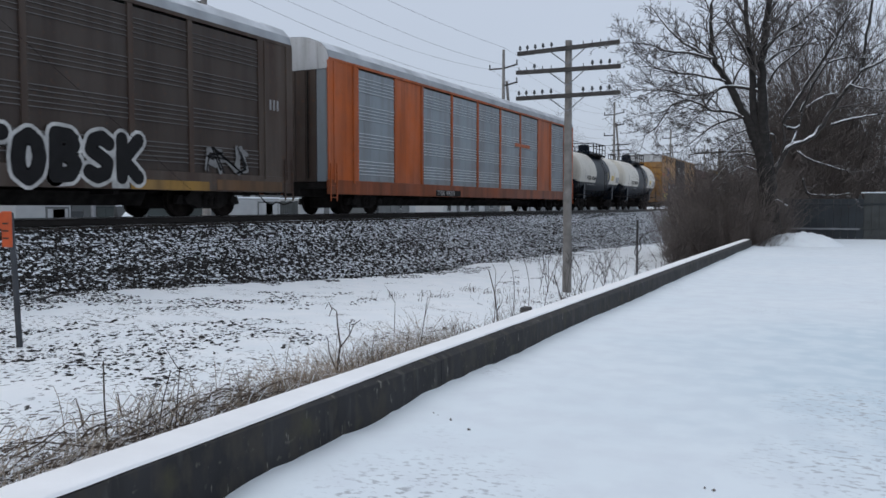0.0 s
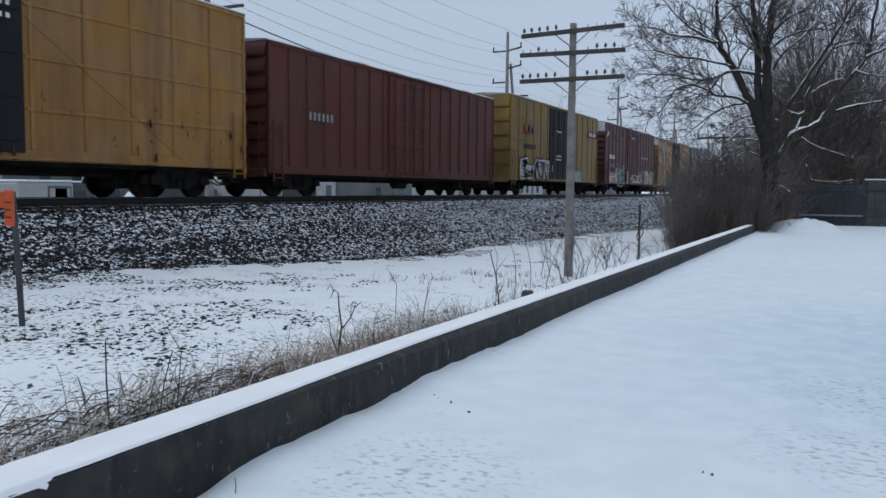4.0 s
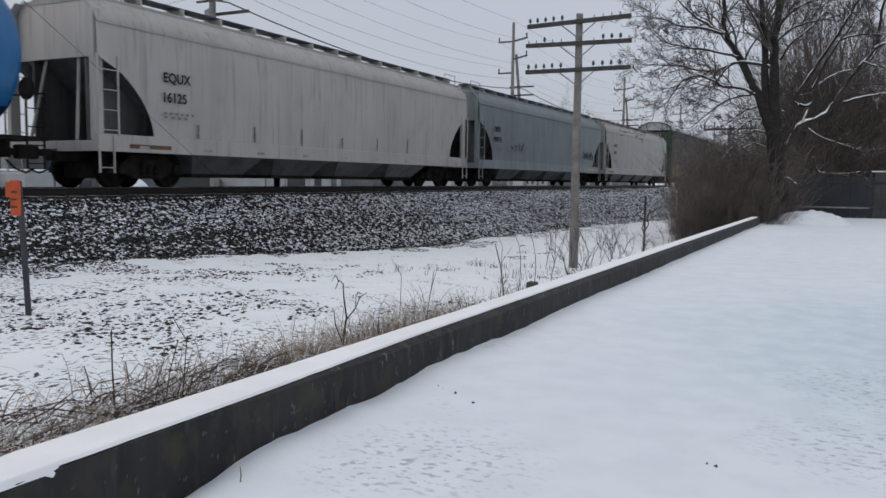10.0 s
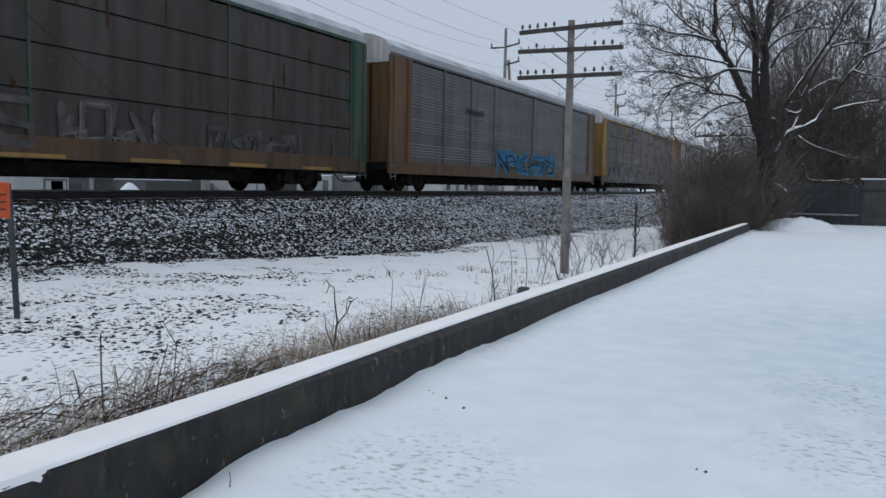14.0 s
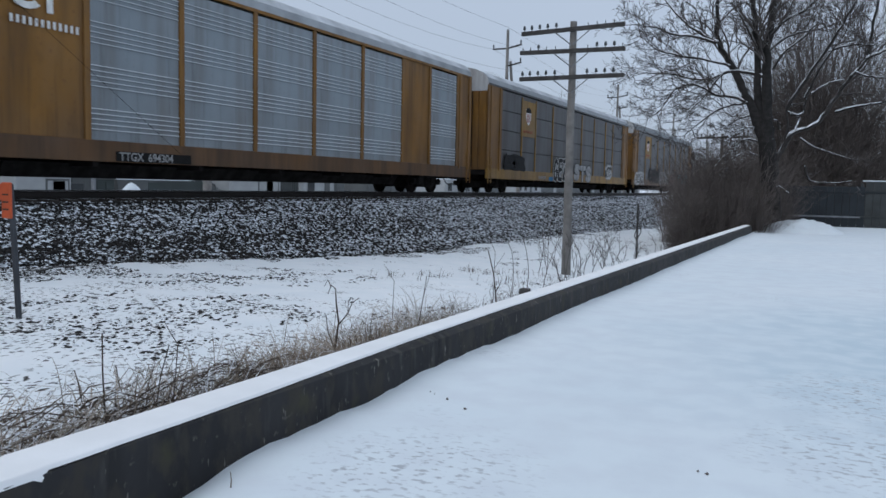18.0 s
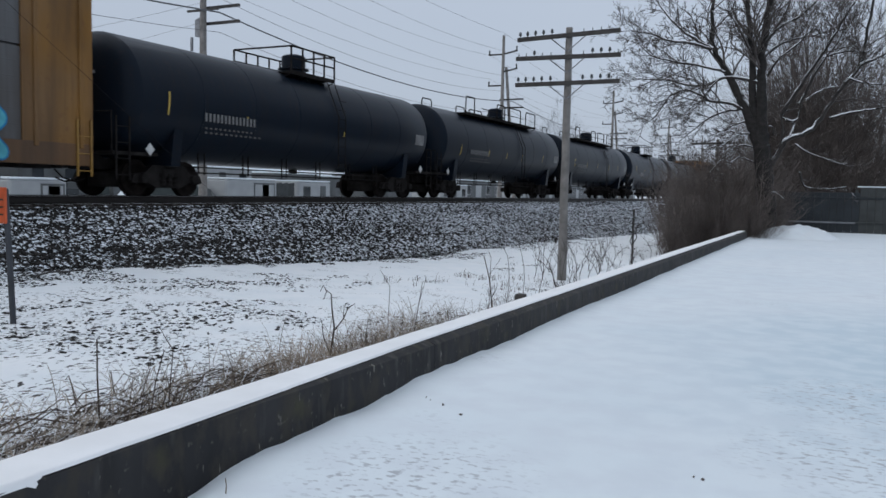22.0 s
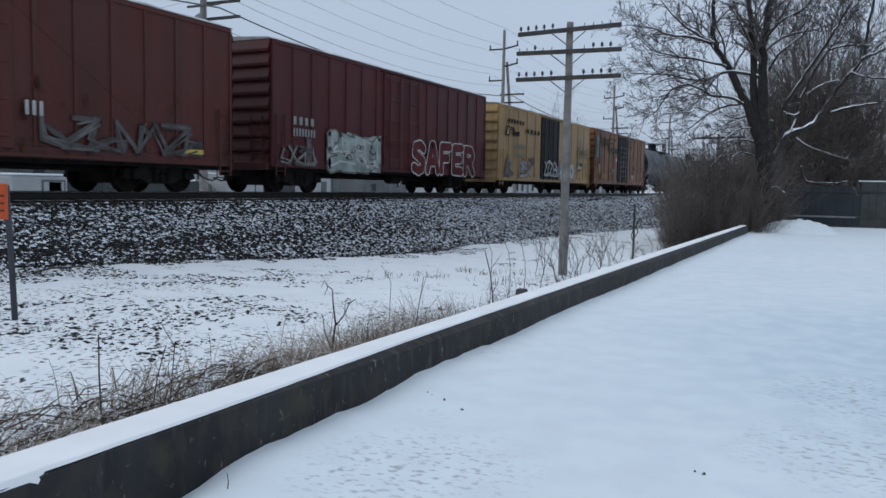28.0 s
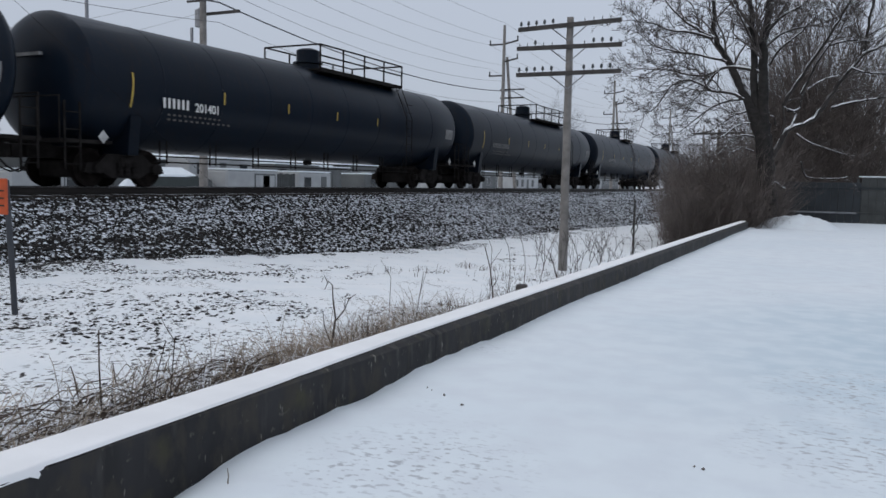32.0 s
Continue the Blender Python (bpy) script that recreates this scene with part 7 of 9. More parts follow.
part("logo_shape", Form().plate(lg, X0 + 0.03, X0 + 0.034), DECALBLACK, car, "dark bracket-shaped emblem")
part("logo_inside", Form().plate([(-7.1, 2.97), (-6.98, 3.32), (-6.1, 3.27), (-6.3, 3.27), (-6.78, 3.27), (-6.78, 2.97)], X0 + 0.035, X0 + 0.037), P_RAILYELLOW, car)
bars(car, -6.9, 3.55, 2.4, 0.22, 4, DECALBLACK, X0 + 0.03, 0.6)
bars(car, -4.2, 3.2, 2.3, 0.22, 3, DECALBLACK, X0 + 0.03, 0.7)
bars(car, -5.8, 2.3, 1.6, 0.25, 4, SPRAY["grey"], X0 + 0.03)
bars(car, -5.8, 1.9, 1.6, 0.22, 4, SPRAY["grey"], X0 + 0.03)
graffiti(car, -7.4, -6.0, 0.75, 1.85, "silver", "smoke", "grey", 141, X0 + 0.03, 2, False)
graffiti(car, -5.2, -3.4, 0.75, 1.8, "silver", "silver", "smoke", 142, X0 + 0.03, 3, False)
graffiti(car, -1.4, 1.5, 0.95, 1.95, "silver", "white", "grey", 143, X0 + 0.07, 5, False)
word(car, "BOO", 1.6, 4.4, 0.82, 1.85, "white", "smoke", 144, X0 + 0.03, 0.16, 0.03)
cross_emblem(car, 5.63, 3.28, 0.26, ("smoke", "white", "black"), X0 + 0.03)
decal(car, "paint_patch", -3.6, -2.95, 1.55, 1.92, P_BROWN, X0 + 0.03)
stains(car, -7.8, 7.8, 0.7, 1.9, 36, RUSTDARK, 251, X0 + 0.028, 2)
stains(car, -7.8, 7.8, 0.7, 2.0, 40, RUSTBRIGHT, 252, X0 + 0.029, 2)
word(car, "ON", 5.1, 7.45, 2.2, 2.98, "straw", "faded", 253, X0 + 0.03, 0.06, 0.055, 0.0, 0.02, "faded outlined letter")
blocks(car, ((5.2, 5.72),), 1.74, 2.06, "teal", 254, X0 + 0.03)
blocks(car, ((5.74, 6.26),), 1.78, 1.96, "umber", 255, X0 + 0.03)
decal(car, "notice", 5.36, 5.80, 1.36, 1.70, SPRAY["white"], X0 + 0.03, "small white notice plate")
decal(car, "notice_panel", 5.40, 5.76, 1.40, 1.56, DECALBLACK, X0 + 0.036)

car, h = boxcar("rusty orange boxcar with a black door and torn patches", *SLOT(626.5, 642.8), P_RUSTORANGE, P_DOORBLACK, top=4.45, bottom=0.70, door=(0.51, 3.15), posts=12, end_ribs=9)
blocks(car, ((-6.4, -5.72), (-5.4, -4.75), (-4.7, -3.9)), 3.42, 3.98, "umber", 151, X0 + 0.03)
blocks(car, ((-4.2, -3.3), (-3.3, -2.5), (-2.5, -1.72)), 2.98, 3.38, "umber", 152, X0 + 0.03)
blocks(car, ((-7.6, -7.3), (-7.3, -6.98)), 2.55, 4.15, "teal", 154, X0 + 0.03)
decal(car, "yellow_label", -6.81, -6.70, 1.4, 2.05, DECALYELLOW, X0 + 0.034)
blocks(car, ((-3.2, -2.52),), 1.52, 1.9, "smoke", 155, X0 + 0.034)
for a in (-6.0, -5.2):
    decal(car, "stencil_panel", a, a + 0.7, 1.08, 1.42, PEELED, X0 + 0.03)
stains(car, -7.8, -1.8, 0.9, 4.2, 60, RUSTDARK, 201, X0 + 0.028, 4)
stains(car, -7.8, 7.8, 0.8, 3.0, 46, PEELED, 202, X0 + 0.031, 3)
stains(car, 1.8, 7.8, 0.9, 4.2, 50, RUSTDARK, 203, X0 + 0.028, 4)
for q in range(7):
    bars(car, -1.0, 1.3 + 0.36 * q, 2.2, 0.05, 3, SPRAY["grey"], X0 + 0.08)
decal(car, "white_label", -2.2, -1.85, 2.4, 2.62, SPRAY["white"], X0 + 0.03)
scrawl(car, 3.0, 3.8, 1.0, 1.5, "white", 153, X0 + 0.03, 2, 0.05)

black_tank(643.6, 663.5, P_TANKBLACK, 1.6, 0.3, True, [(-7.9, 1.9, 2.8), (-1.6, 2.1, 2.5), (0.9, 2.1, 2.5), (3.5, 2.1, 2.5)], label="long black tank car with a full-length roof walk", R=1.63, zc=2.53)
black_tank(664.4, 685.3, P_TANKBLACK, 5.5, 0.85, False, M2, "201401", DECALWHITE, deck_at=2.7, text_at=-7.25)
black_tank(686.2, 707.3, P_TANKBLACK, 5.5, 0.85, False, M2, deck_at=2.7, text_at=-7.25)
black_tank(708.2, 729.5, P_TANKBLACK, 3.0, 1.0, False, M2)
black_tank(730.4, 751.5, P_TANKBLACK, 3.0, 1.0, False, M2)


# ---- poles and wires ----
def telegraph_pole(x, y, z0, top, arms, label):
    """A wooden pole with crossarms, braces and pins along each arm."""
    po = thing("telegraph_pole", label, "utility pole", "telegraph poles", (x, y, z0))
    H = top - z0
    n = 10
    f = Form()
    f.tube([(0.015 * noise.noise((k * 0.7, x, 0)), 0, H * k / n) for k in range(n + 1)], 0.135, 12, 0.095)
    part("pole", f, POLEWOOD, po, "grey weathered wooden pole", smooth=50)
    for az, half, tilt, pins in arms:
        z = az - z0
        a = part("crossarm", Form().add([(sx * half, sy, z + sz + sx * tilt * half) for sx in (-1, 1) for sy in (-0.19, -0.085) for sz in (-0.055, 0.055)],
                                        [(0, 1, 3, 2), (4, 6, 7, 5), (0, 4, 5, 1), (2, 3, 7, 6), (0, 2, 6, 4), (1, 5, 7, 3)]), ARMWOOD, po, "dark wooden crossarm")
        for s in (-1, 1):
            part("brace", Form().tube([(s * 0.5, -0.14, z - 0.05), (s * 0.02, -0.12, z - 0.42)], 0.017, 5), GALV, a)
        for q, kind in pins:
            px, pz = q * half, z + q * half * tilt + 0.055
            g = Form().tube([(px, -0.14, pz), (px, -0.14, pz + 0.09)], 0.012, 5)
            if kind:
                g.lathe([(0.05, 0.03), (0.06, 0.043), (0.11, 0.04), (0.15, 0.028), (0.165, 0.012)], 8, (px, -0.14, pz), "z")
            part("insulator", g, GLASSCAP, a)
    return po


def pins(left, right):
    ls = [-0.95, -0.80, -0.64, -0.48, -0.31]
    rs = [0.31, 0.48, 0.64, 0.80, 0.95]
    return [(q, c == "1") for q, c in zip(ls, left) if c != "-"] + [(q, c == "1") for q, c in zip(rs, right) if c != "-"]


PX, PY = -6.95, 22.0
telegraph_pole(PX, PY, land(PX, PY) - 0.2, 6.12, [(5.89, 1.47, 0.03, pins("11111", "0000-")), (5.30, 1.50, -0.012, pins("00100", "01110")), (4.58, 1.50, 0.0, pins("11111", "11110"))],
               "grey wooden telegraph pole with three dark crossarms, standing behind the wall")
telegraph_pole(-6.45, 49.5, land(-6.45, 49.5) - 0.2, 4.85, [(4.63, 1.45, 0.02, pins("11011", "11011"))],
               "telegraph pole with a crossarm half hidden in the brush")

FAR_X = -30.0
FAR_Y = [32.6, 74.0, 116.9, 160.0, 203.0, 246.0]


def power_pole(y, top, seed):
    z0 = land(FAR_X, y) - 0.2
    po = thing("power_pole", "tall wooden power pole with several crossarms beyond the track", "utility pole", "power poles", (FAR_X, y, z0))
    H = top - z0
    part("pole", Form().tube([(0, 0, 0), (0.02, 0, H * 0.5), (0.04, 0, H)], 0.24, 10, 0.13), POLEWOOD, po, smooth=50)
    if y > 40:
        part("second_pole", Form().tube([(1.3, 1.0, 0), (0.25, 0.3, H - 3.0)], 0.19, 10, 0.13), POLEWOOD, po, smooth=50)
    for sx, dz, lift in ((-1, 1.8, 0.0), (1, 1.8, 0.3), (1, 3.5, 0.3), (-1, 4.8, 0.0)):
        a = part("crossarm", Form().tube([(0, 0, H - dz), (sx * 1.5, 0, H - dz + lift)], 0.085, 6), ARMWOOD, po)
        part("insulator", Form().lathe([(0, 0.05), (0.08, 0.09), (0.16, 0.06), (0.36, 0.09), (0.45, 0.04)], 8, (sx * 1.42, 0, H - dz + lift), "z"), GLASSCAP, a)
    for dz in (6.2, 7.0):
        part("crossarm", Form().box(-0.4, 2.1, 0.3, 0.43, H - dz, H - dz + 0.14), ARMWOOD, po)
    return po


for i, y in enumerate(FAR_Y):
    p = power_pole(y, 16.9 - 0.15 * i, i)
    if i == 0:
        part("transformer", Form().lathe([(0, 0.2), (0.02, 0.27), (0.85, 0.27), (0.9, 0.2), (1.0, 0.06)], 16, (-0.45, 0.3, 10.0), "z"), GALV, p, "grey can transformer")
        part("service_arm", Form().box(-0.9, 1.2, -0.2, -0.1, 11.2, 11.3), ARMWOOD, p)
        part("cutout", Form().box(-0.62, -0.5, -0.25, -0.15, 9.2, 9.9), GALV, p)


def wire_run(name, label, pts, r, sag, group):
    f = Form()
    line = []
    for (x0, y0, z0), (x1, y1, z1) in zip(pts, pts[1:]):
        for k in range(13):
            t = k / 12
            if k == 0 and line:
                continue
            line.append((x0 + (x1 - x0) * t, y0 + (y1 - y0) * t, z0 + (z1 - z0) * t - 4 * sag * t * (1 - t)))
    f.tube(line, r, 5)
    solid(name, f, WIRE, label, "cable", group)


ys_ = [-12.0] + FAR_Y + [420.0]
for dx, dz, r, sag in ((-1.4, 14.95, 0.010, 0.9), (1.4, 14.95, 0.010, 0.95), (-1.4, 12.65, 0.010, 0.85), (1.4, 12.65, 0.010, 0.9), (0.0, 17.0, 0.012, 0.5)):
    wire_run("power_line", "thin overhead power line sagging between the poles", [(FAR_X + dx, y, dz) for y in ys_], r, sag, "power lines")
for dx, dz, r, sag in ((0.5, 11.4, 0.012, 1.2), (1.1, 10.4, 0.04, 1.1), (1.1, 9.4, 0.013, 1.2), (0.2, 8.0, 0.013, 1.0)):
    wire_run("telephone_cable", "dark overhead cable sagging between the poles", [(FAR_X + dx, y, dz) for y in ys_], r, sag, "overhead cables")
wire_run("service_drop", "thin service wire slanting down from the power pole", [(FAR_X, 32.6, 11.0), (-42, 20, 6.0), (-52, 10, 4.5)], 0.008, 0.3, "overhead cables")
wire_run("service_drop", "thin service wire slanting down from the power pole", [(FAR_X, 32.6, 10.0), (-48, 28, 7.0), (-66, 23, 5.5)], 0.007, 0.4, "overhead cables")

guy = thing("guy_wire", "thin slanting steel guy wire anchored at the foot of the bank", "cable", at=(-13.3, 17.7, land(-13.3, 17.7)))
part("wire", Form().tube([(0, 0, 0), (0, -7.82, 4.97), (0, -13.9, 8.8)], 0.0038, 5), DARKSTEEL, guy)
part("anchor", Form().tube([(0, 0.05, -0.25), (0, -0.12, 0.08)], 0.03, 6), DARKSTEEL, guy)

lamp = thing("light_pole", "slim grey steel light pole beyond the track", "pole", at=(-34, 28.8, land(-34, 28.8)))
part("pole", Form().tube([(0, 0, 0), (0, 0, 12.0)], 0.12, 10, 0.08), GALV, lamp, smooth=50)
part("base", Form().box(-0.25, 0.25, -0.25, 0.25, -0.1, 0.3, 0.03), CONCRETE, lamp)

# ---- orange marker post ----
mk = thing("marker_post", "thin steel post with a faded orange marker", "post", at=(-9.0, 6.5, land(-9.0, 6.5)))
mh = 1.42 - land(-9.0, 6.5)
part("post", Form().tube([(0, 0, -0.2), (-0.06, 0, mh * 0.5), (-0.12, 0, mh)], 0.036, 8), POSTGREY, mk)
part("marker", Form().box(-0.22, -0.05, -0.055, -0.02, mh - 0.42, mh + 0.02, 0.01), SIGNORANGE, mk, "orange marker sleeve")
part("marker", Form().box(-0.36, -0.235, -0.02, 0.02, mh - 0.20, mh + 0.0, 0.01), SIGNORANGE, mk, "orange marker flag")
for k in range(3):
    part("printed_bar", Form().box(-0.19, -0.08, -0.060, -0.056, mh - 0.14 - 0.09 * k, mh - 0.12 - 0.09 * k), P_BROWN, mk)

thin = thing("fence_stake", "thin dark steel stake with a snag of vine behind the wall", "post", at=(-6.1, 27.0, land(-6.1, 27.0)))
part("stake", Form().tube([(0, 0, -0.2), (0, 0, 1.05 - land(-6.1, 27.0))], 0.035, 6), ARMWOOD, thin)
part("vine", Form().tube([(0, 0, 0.9), (0.12, 0.05, 1.15), (0.06, 0, 1.4), (0.2, 0.05, 1.6)], 0.018, 5), ARMWOOD, thin)
part("vine", Form().tube([(0, 0, 0.8), (-0.1, 0.05, 1.0), (-0.03, 0, 1.2)], 0.018, 5), ARMWOOD, thin)
solid("timber_stub", Form().box(-0.085, 0.085, -0.10, 0.10, -1.1, 0.09, 0.015), ARMWOOD, "dark timber post end standing by the wall", "timber", at=(-5.2, 14.0, -0.455))
solid("dark_branch", Form().tube([(0, 0, 0), (-0.2, 0.5, 0.03), (-0.1, 1.1, 0.02)], 0.025, 6, 0.012), ARMWOOD, "dark stick lying on the snow", "stick", at=(-12.4, 9.3, land(-12.4, 9.3) + 0.03))


# ---- weeds and dry grass behind the wall ----
def grass_spots(n, y0, y1, seed, near=3.3, far=4.6, k=(5, 14)):
    rng = random.Random(seed)
    out = []
    while len(out) < n:
        y = y0 + (y1 - y0) * rng.random()
        d = near + (far - near) * rng.random() ** 1.8
        if noise.noise((d * 0.8, y * 0.6, seed)) < -0.15:
            continue
        out.append((-d, y, land(-d, y), rng.randint(*k)))
    return out


def curls(name, label, spots, mat, lo, hi, width, seed, turn=(1.2, 3.2)):
    """Dead grass that arches over and hangs at the tip, each blade a bent three-sided strand."""
    rng = random.Random(seed)
    V, F = [], []
    for x, y, z, k in spots:
        for _ in range(k):
            a = rng.gauss(1.9, 1.3)
            L = rng.uniform(lo, hi)
            ca, sa = math.cos(a), math.sin(a)
            px, py, pz = x + rng.gauss(0, 0.08), y + rng.gauss(0, 0.10), z
            th, tt = rng.uniform(0.0, 0.5), rng.uniform(*turn)
            w = width * rng.uniform(0.6, 1.4)
            b0 = len(V)
            n = 6
            for q in range(n + 1):
                ww = w * (1 - 0.7 * q / n)
                cx = min(px, -3.25)
                V += [(cx - sa * ww, py + ca * ww, pz), (cx + sa * ww, py - ca * ww, pz), (cx + ca * ww * 0.6, py + sa * ww * 0.6, pz + ww)]
                g = th + tt * (q / n) ** 2.4
                px, py, pz = px + ca * math.sin(g) * L / n, py + sa * math.sin(g) * L / n, max(z - 0.03, pz + math.cos(g) * L / n)
            for q in range(n):
                i = b0 + q * 3
                for e in range(3):
                    F.append((i + e, i + (e + 1) % 3, i + 3 + (e + 1) % 3, i + 3 + e))
    me = bpy.data.meshes.new(name)
    me.from_pydata(V, [], F)
    me.materials.append(mat)
    return tagged(new(name, me), label, "grass", kind="stuff")


curls("dry_grass", "pale dry grass arching over behind the wall", grass_spots(230, 1.5, 8.4, 3, 3.42, 4.3, (5, 11)), DRYGRASS, 0.48, 0.98, 0.0046, 1)
curls("frosted_grass", "dry grass with snow caught on its bent tips", grass_spots(320, 1.6, 8.0, 4, 3.42, 4.4, (4, 8)), FROSTGRASS, 0.48, 1.0, 0.0050, 11, (2.2, 4.2))
curls("tall_dry_grass", "tuft of tall straw-coloured grass by the wall", grass_spots(80, 4.55, 5.9, 5, 3.42, 4.0, (12, 22)), STRAW, 0.45, 0.92, 0.0042, 2, (1.2, 3.2))
curls("wispy_grass", "wispy brown grass by the wall", grass_spots(46, 5.8, 8.4, 6, 3.42, 4.1, (10, 18)), DEADWEED, 0.4, 0.82, 0.0042, 8, (0.9, 2.8))
curls("far_dry_grass", "thin dry grass along the wall", grass_spots(230, 8, 26, 7, 3.5, 5.6, (5, 10)), DEADWEED, 0.22, 0.52, 0.006, 3, (1.8, 3.8))
wrng = random.Random(31)
patch = [(wrng.uniform(-9.4, -6.2), wrng.uniform(15.5, 20.5)) for _ in range(130)]
curls("low_weeds", "low patch of dead weeds poking through the snow", [(x, y, land(x, y) - 0.02, 3) for x, y in patch if noise.noise((x * 0.7, y * 0.7, 4)) > -0.1], DEADWEED, 0.10, 0.26, 0.007, 32, (0.8, 3.2))
curls("dead_weeds", "dark dead weeds matted along the foot of the wall", grass_spots(310, 1.3, 11, 9, 3.42, 4.2, (5, 11)), DEADWEED, 0.4, 0.82, 0.0046, 4, (1.2, 3.0))


def stalk(form, p, L, rng, r, depth=0, lean=(0, 0)):
    pts = [Vector(p)]
    d = Vector((lean[0] + rng.uniform(-0.12, 0.12), lean[1] + rng.uniform(-0.12, 0.12), 1)).normalized()
    n = 5
    for k in range(n):
        d = (d + Vector((rng.uniform(-0.12, 0.12), rng.uniform(-0.12, 0.12), 0.02))).normalized()
        pts.append(pts[-1] + d * L / n)
    form.tube(pts, r, 5, r * 0.5)
    if depth < 1:
        for k in range(rng.randint(0, 2)):
            q = pts[rng.randint(2, n)]
            a = rng.uniform(0, 6.28)
            stalk(form, q, L * rng.uniform(0.12, 0.25), rng, r * 0.55, depth + 1, (0.6 * math.cos(a), 0.6 * math.sin(a)))


srng = random.Random(12)
for x, y, top_z, r in ((-3.7, 3.25, 0.62, 0.008), (-3.72, 3.75, 0.50, 0.006), (-3.7, 9.05, 0.74, 0.012), (-3.75, 6.9, 0.62, 0.006), (-3.8, 3.6, 0.5, 0.006),
                       (-4.0, 2.55, 0.45, 0.007), (-4.4, 7.6, 0.45, 0.006), (-4.3, 10.4, 0.6, 0.007), (-4.8, 12.1, 0.5, 0.008), (-5.6, 15.2, 0.55, 0.009), (-5.9, 17.0, 0.6, 0.009)):
    f = Form()
    z = land(x, y) - 0.05
    stalk(f, (0, 0, 0), top_z - z, srng, r)
    solid("weed_stalk", f, DEADWEED, "bare upright weed stalk behind the wall", "weed", "weed stalks", at=(x, y, z))


f = Form()
f.tube([(0, 0, -0.05), (0.01, 0.0, 0.30), (-0.02, 0.02, 0.55), (0.03, 0.0, 0.78), (-0.01, 0.02, 0.94)], 0.011, 6, 0.006)
f.tube([(-0.01, 0.02, 0.94), (-0.03, 0.04, 1.05), (-0.08, 0.05, 1.08), (-0.12, 0.06, 1.0)], 0.006, 5, 0.003)
f.tube([(0.03, 0.0, 0.76), (0.10, 0.03, 0.86), (0.13, 0.05, 0.95), (0.19, 0.06, 0.99)], 0.006, 5, 0.003)
f.tube([(-0.02, 0.02, 0.55), (-0.10, 0.03, 0.70), (-0.13, 0.05, 0.82)], 0.006, 5, 0.003)
f.tube([(0.10, 0.03, 0.86), (0.09, 0.05, 0.97)], 0.004, 5, 0.002)
f.tube([(-0.08, 0.05, 1.06), (-0.13, 0.07, 1.12), (-0.17, 0.08, 1.06)], 0.004, 5, 0.002)
solid("sapling", f, DEADWEED, "small forked bare sapling behind the wall", "sapling", at=(-3.72, 5.55, land(-3.72, 5.55)), smooth=50)


def sticks(name, label, seed, count, box_, L, r, mat, up=0.15):
    rng = random.Random(seed)
    f = Form()
    for _ in range(count):
        x, y = rng.uniform(box_[0], box_[1]), rng.uniform(box_[2], box_[3])
        z = land(x, y) + rng.uniform(0.15, 0.52)
        a = rng.gauss(1.6, 0.6)
        l = rng.uniform(*L)
        pts = [(x + math.cos(a) * l * t, y + math.sin(a) * l * t, z + up * math.sin(t * 2.5) * rng.uniform(0.2, 1)) for t in (0, 0.3, 0.65, 1)]
        f.tube(pts, r, 4, r * 0.4)
    solid(name, f, mat, label, "brush", kind="stuff")


sticks("fallen_stems", "tangle of fallen dead stems behind the wall", 5, 420, (-4.3, -3.45, 1.5, 4.7), (0.25, 0.7), 0.006, DEADWEED)
sticks("fallen_stems", "tangle of pale fallen stems behind the wall", 6, 200, (-4.2, -3.45, 1.5, 5.5), (0.25, 0.6), 0.005, DRYGRASS)


# small saplings and frosted weeds round the telegraph pole
def shrub(name, label, category, at, H, stems, seed, mat, r=0.012, spread=0.35, group="", depth=3):
    rng = random.Random(seed)
    f = Form()

    def grow(p, d, L, rad, lev):
        pts = [p]
        n = 4
        for k in range(n):
            d = (d + Vector((rng.uniform(-0.25, 0.25), rng.uniform(-0.25, 0.25), rng.uniform(-0.05, 0.15)))).normalized()
            pts.append(pts[-1] + d * (L / n))
        f.tube(pts, rad, 4 if lev else 5, rad * 0.55, cap=False)
        if lev < depth:
            for k in range(rng.randint(2, 4)):
                q = pts[rng.randint(1, n)]
                a = rng.uniform(0, 6.28)
                dd = (d + Vector((math.cos(a), math.sin(a), rng.uniform(-0.2, 0.5))) * 0.8).normalized()
                grow(q, dd, L * rng.uniform(0.35, 0.6), rad * 0.55, lev + 1)

    for _ in range(stems):
        a = rng.uniform(0, 6.28)
        s = rng.uniform(0, spread)
        grow(Vector((rng.gauss(0, spread * 0.5), rng.gauss(0, spread * 0.5), -0.05)), Vector((math.cos(a) * s, math.sin(a) * s, 1)).normalized(), H * rng.uniform(0.55, 0.9), r, 0)
    return solid(name, f, mat, label, category, group, at=at)


for i, (x, y, H) in enumerate(((-6.3, 19.5, 1.3), (-5.8, 20.8, 1.2), (-7.3, 21.2, 1.6), (-6.6, 23.5, 1.5), (-5.6, 23.2, 1.1), (-6.9, 25.3, 1.3), (-5.6, 26.6, 1.4), (-7.6, 27.8, 1.3), (-5.3, 18.0, 0.8), (-7.7, 23.9, 1.2))):
    shrub("frosted_shrub", "bare grey shrub dusted with snow near the telegraph pole", "shrub", (x, y, land(x, y)), H * 0.85, 4, 40 + i, CROWN, 0.010, 0.5, "frosted shrubs", 3)


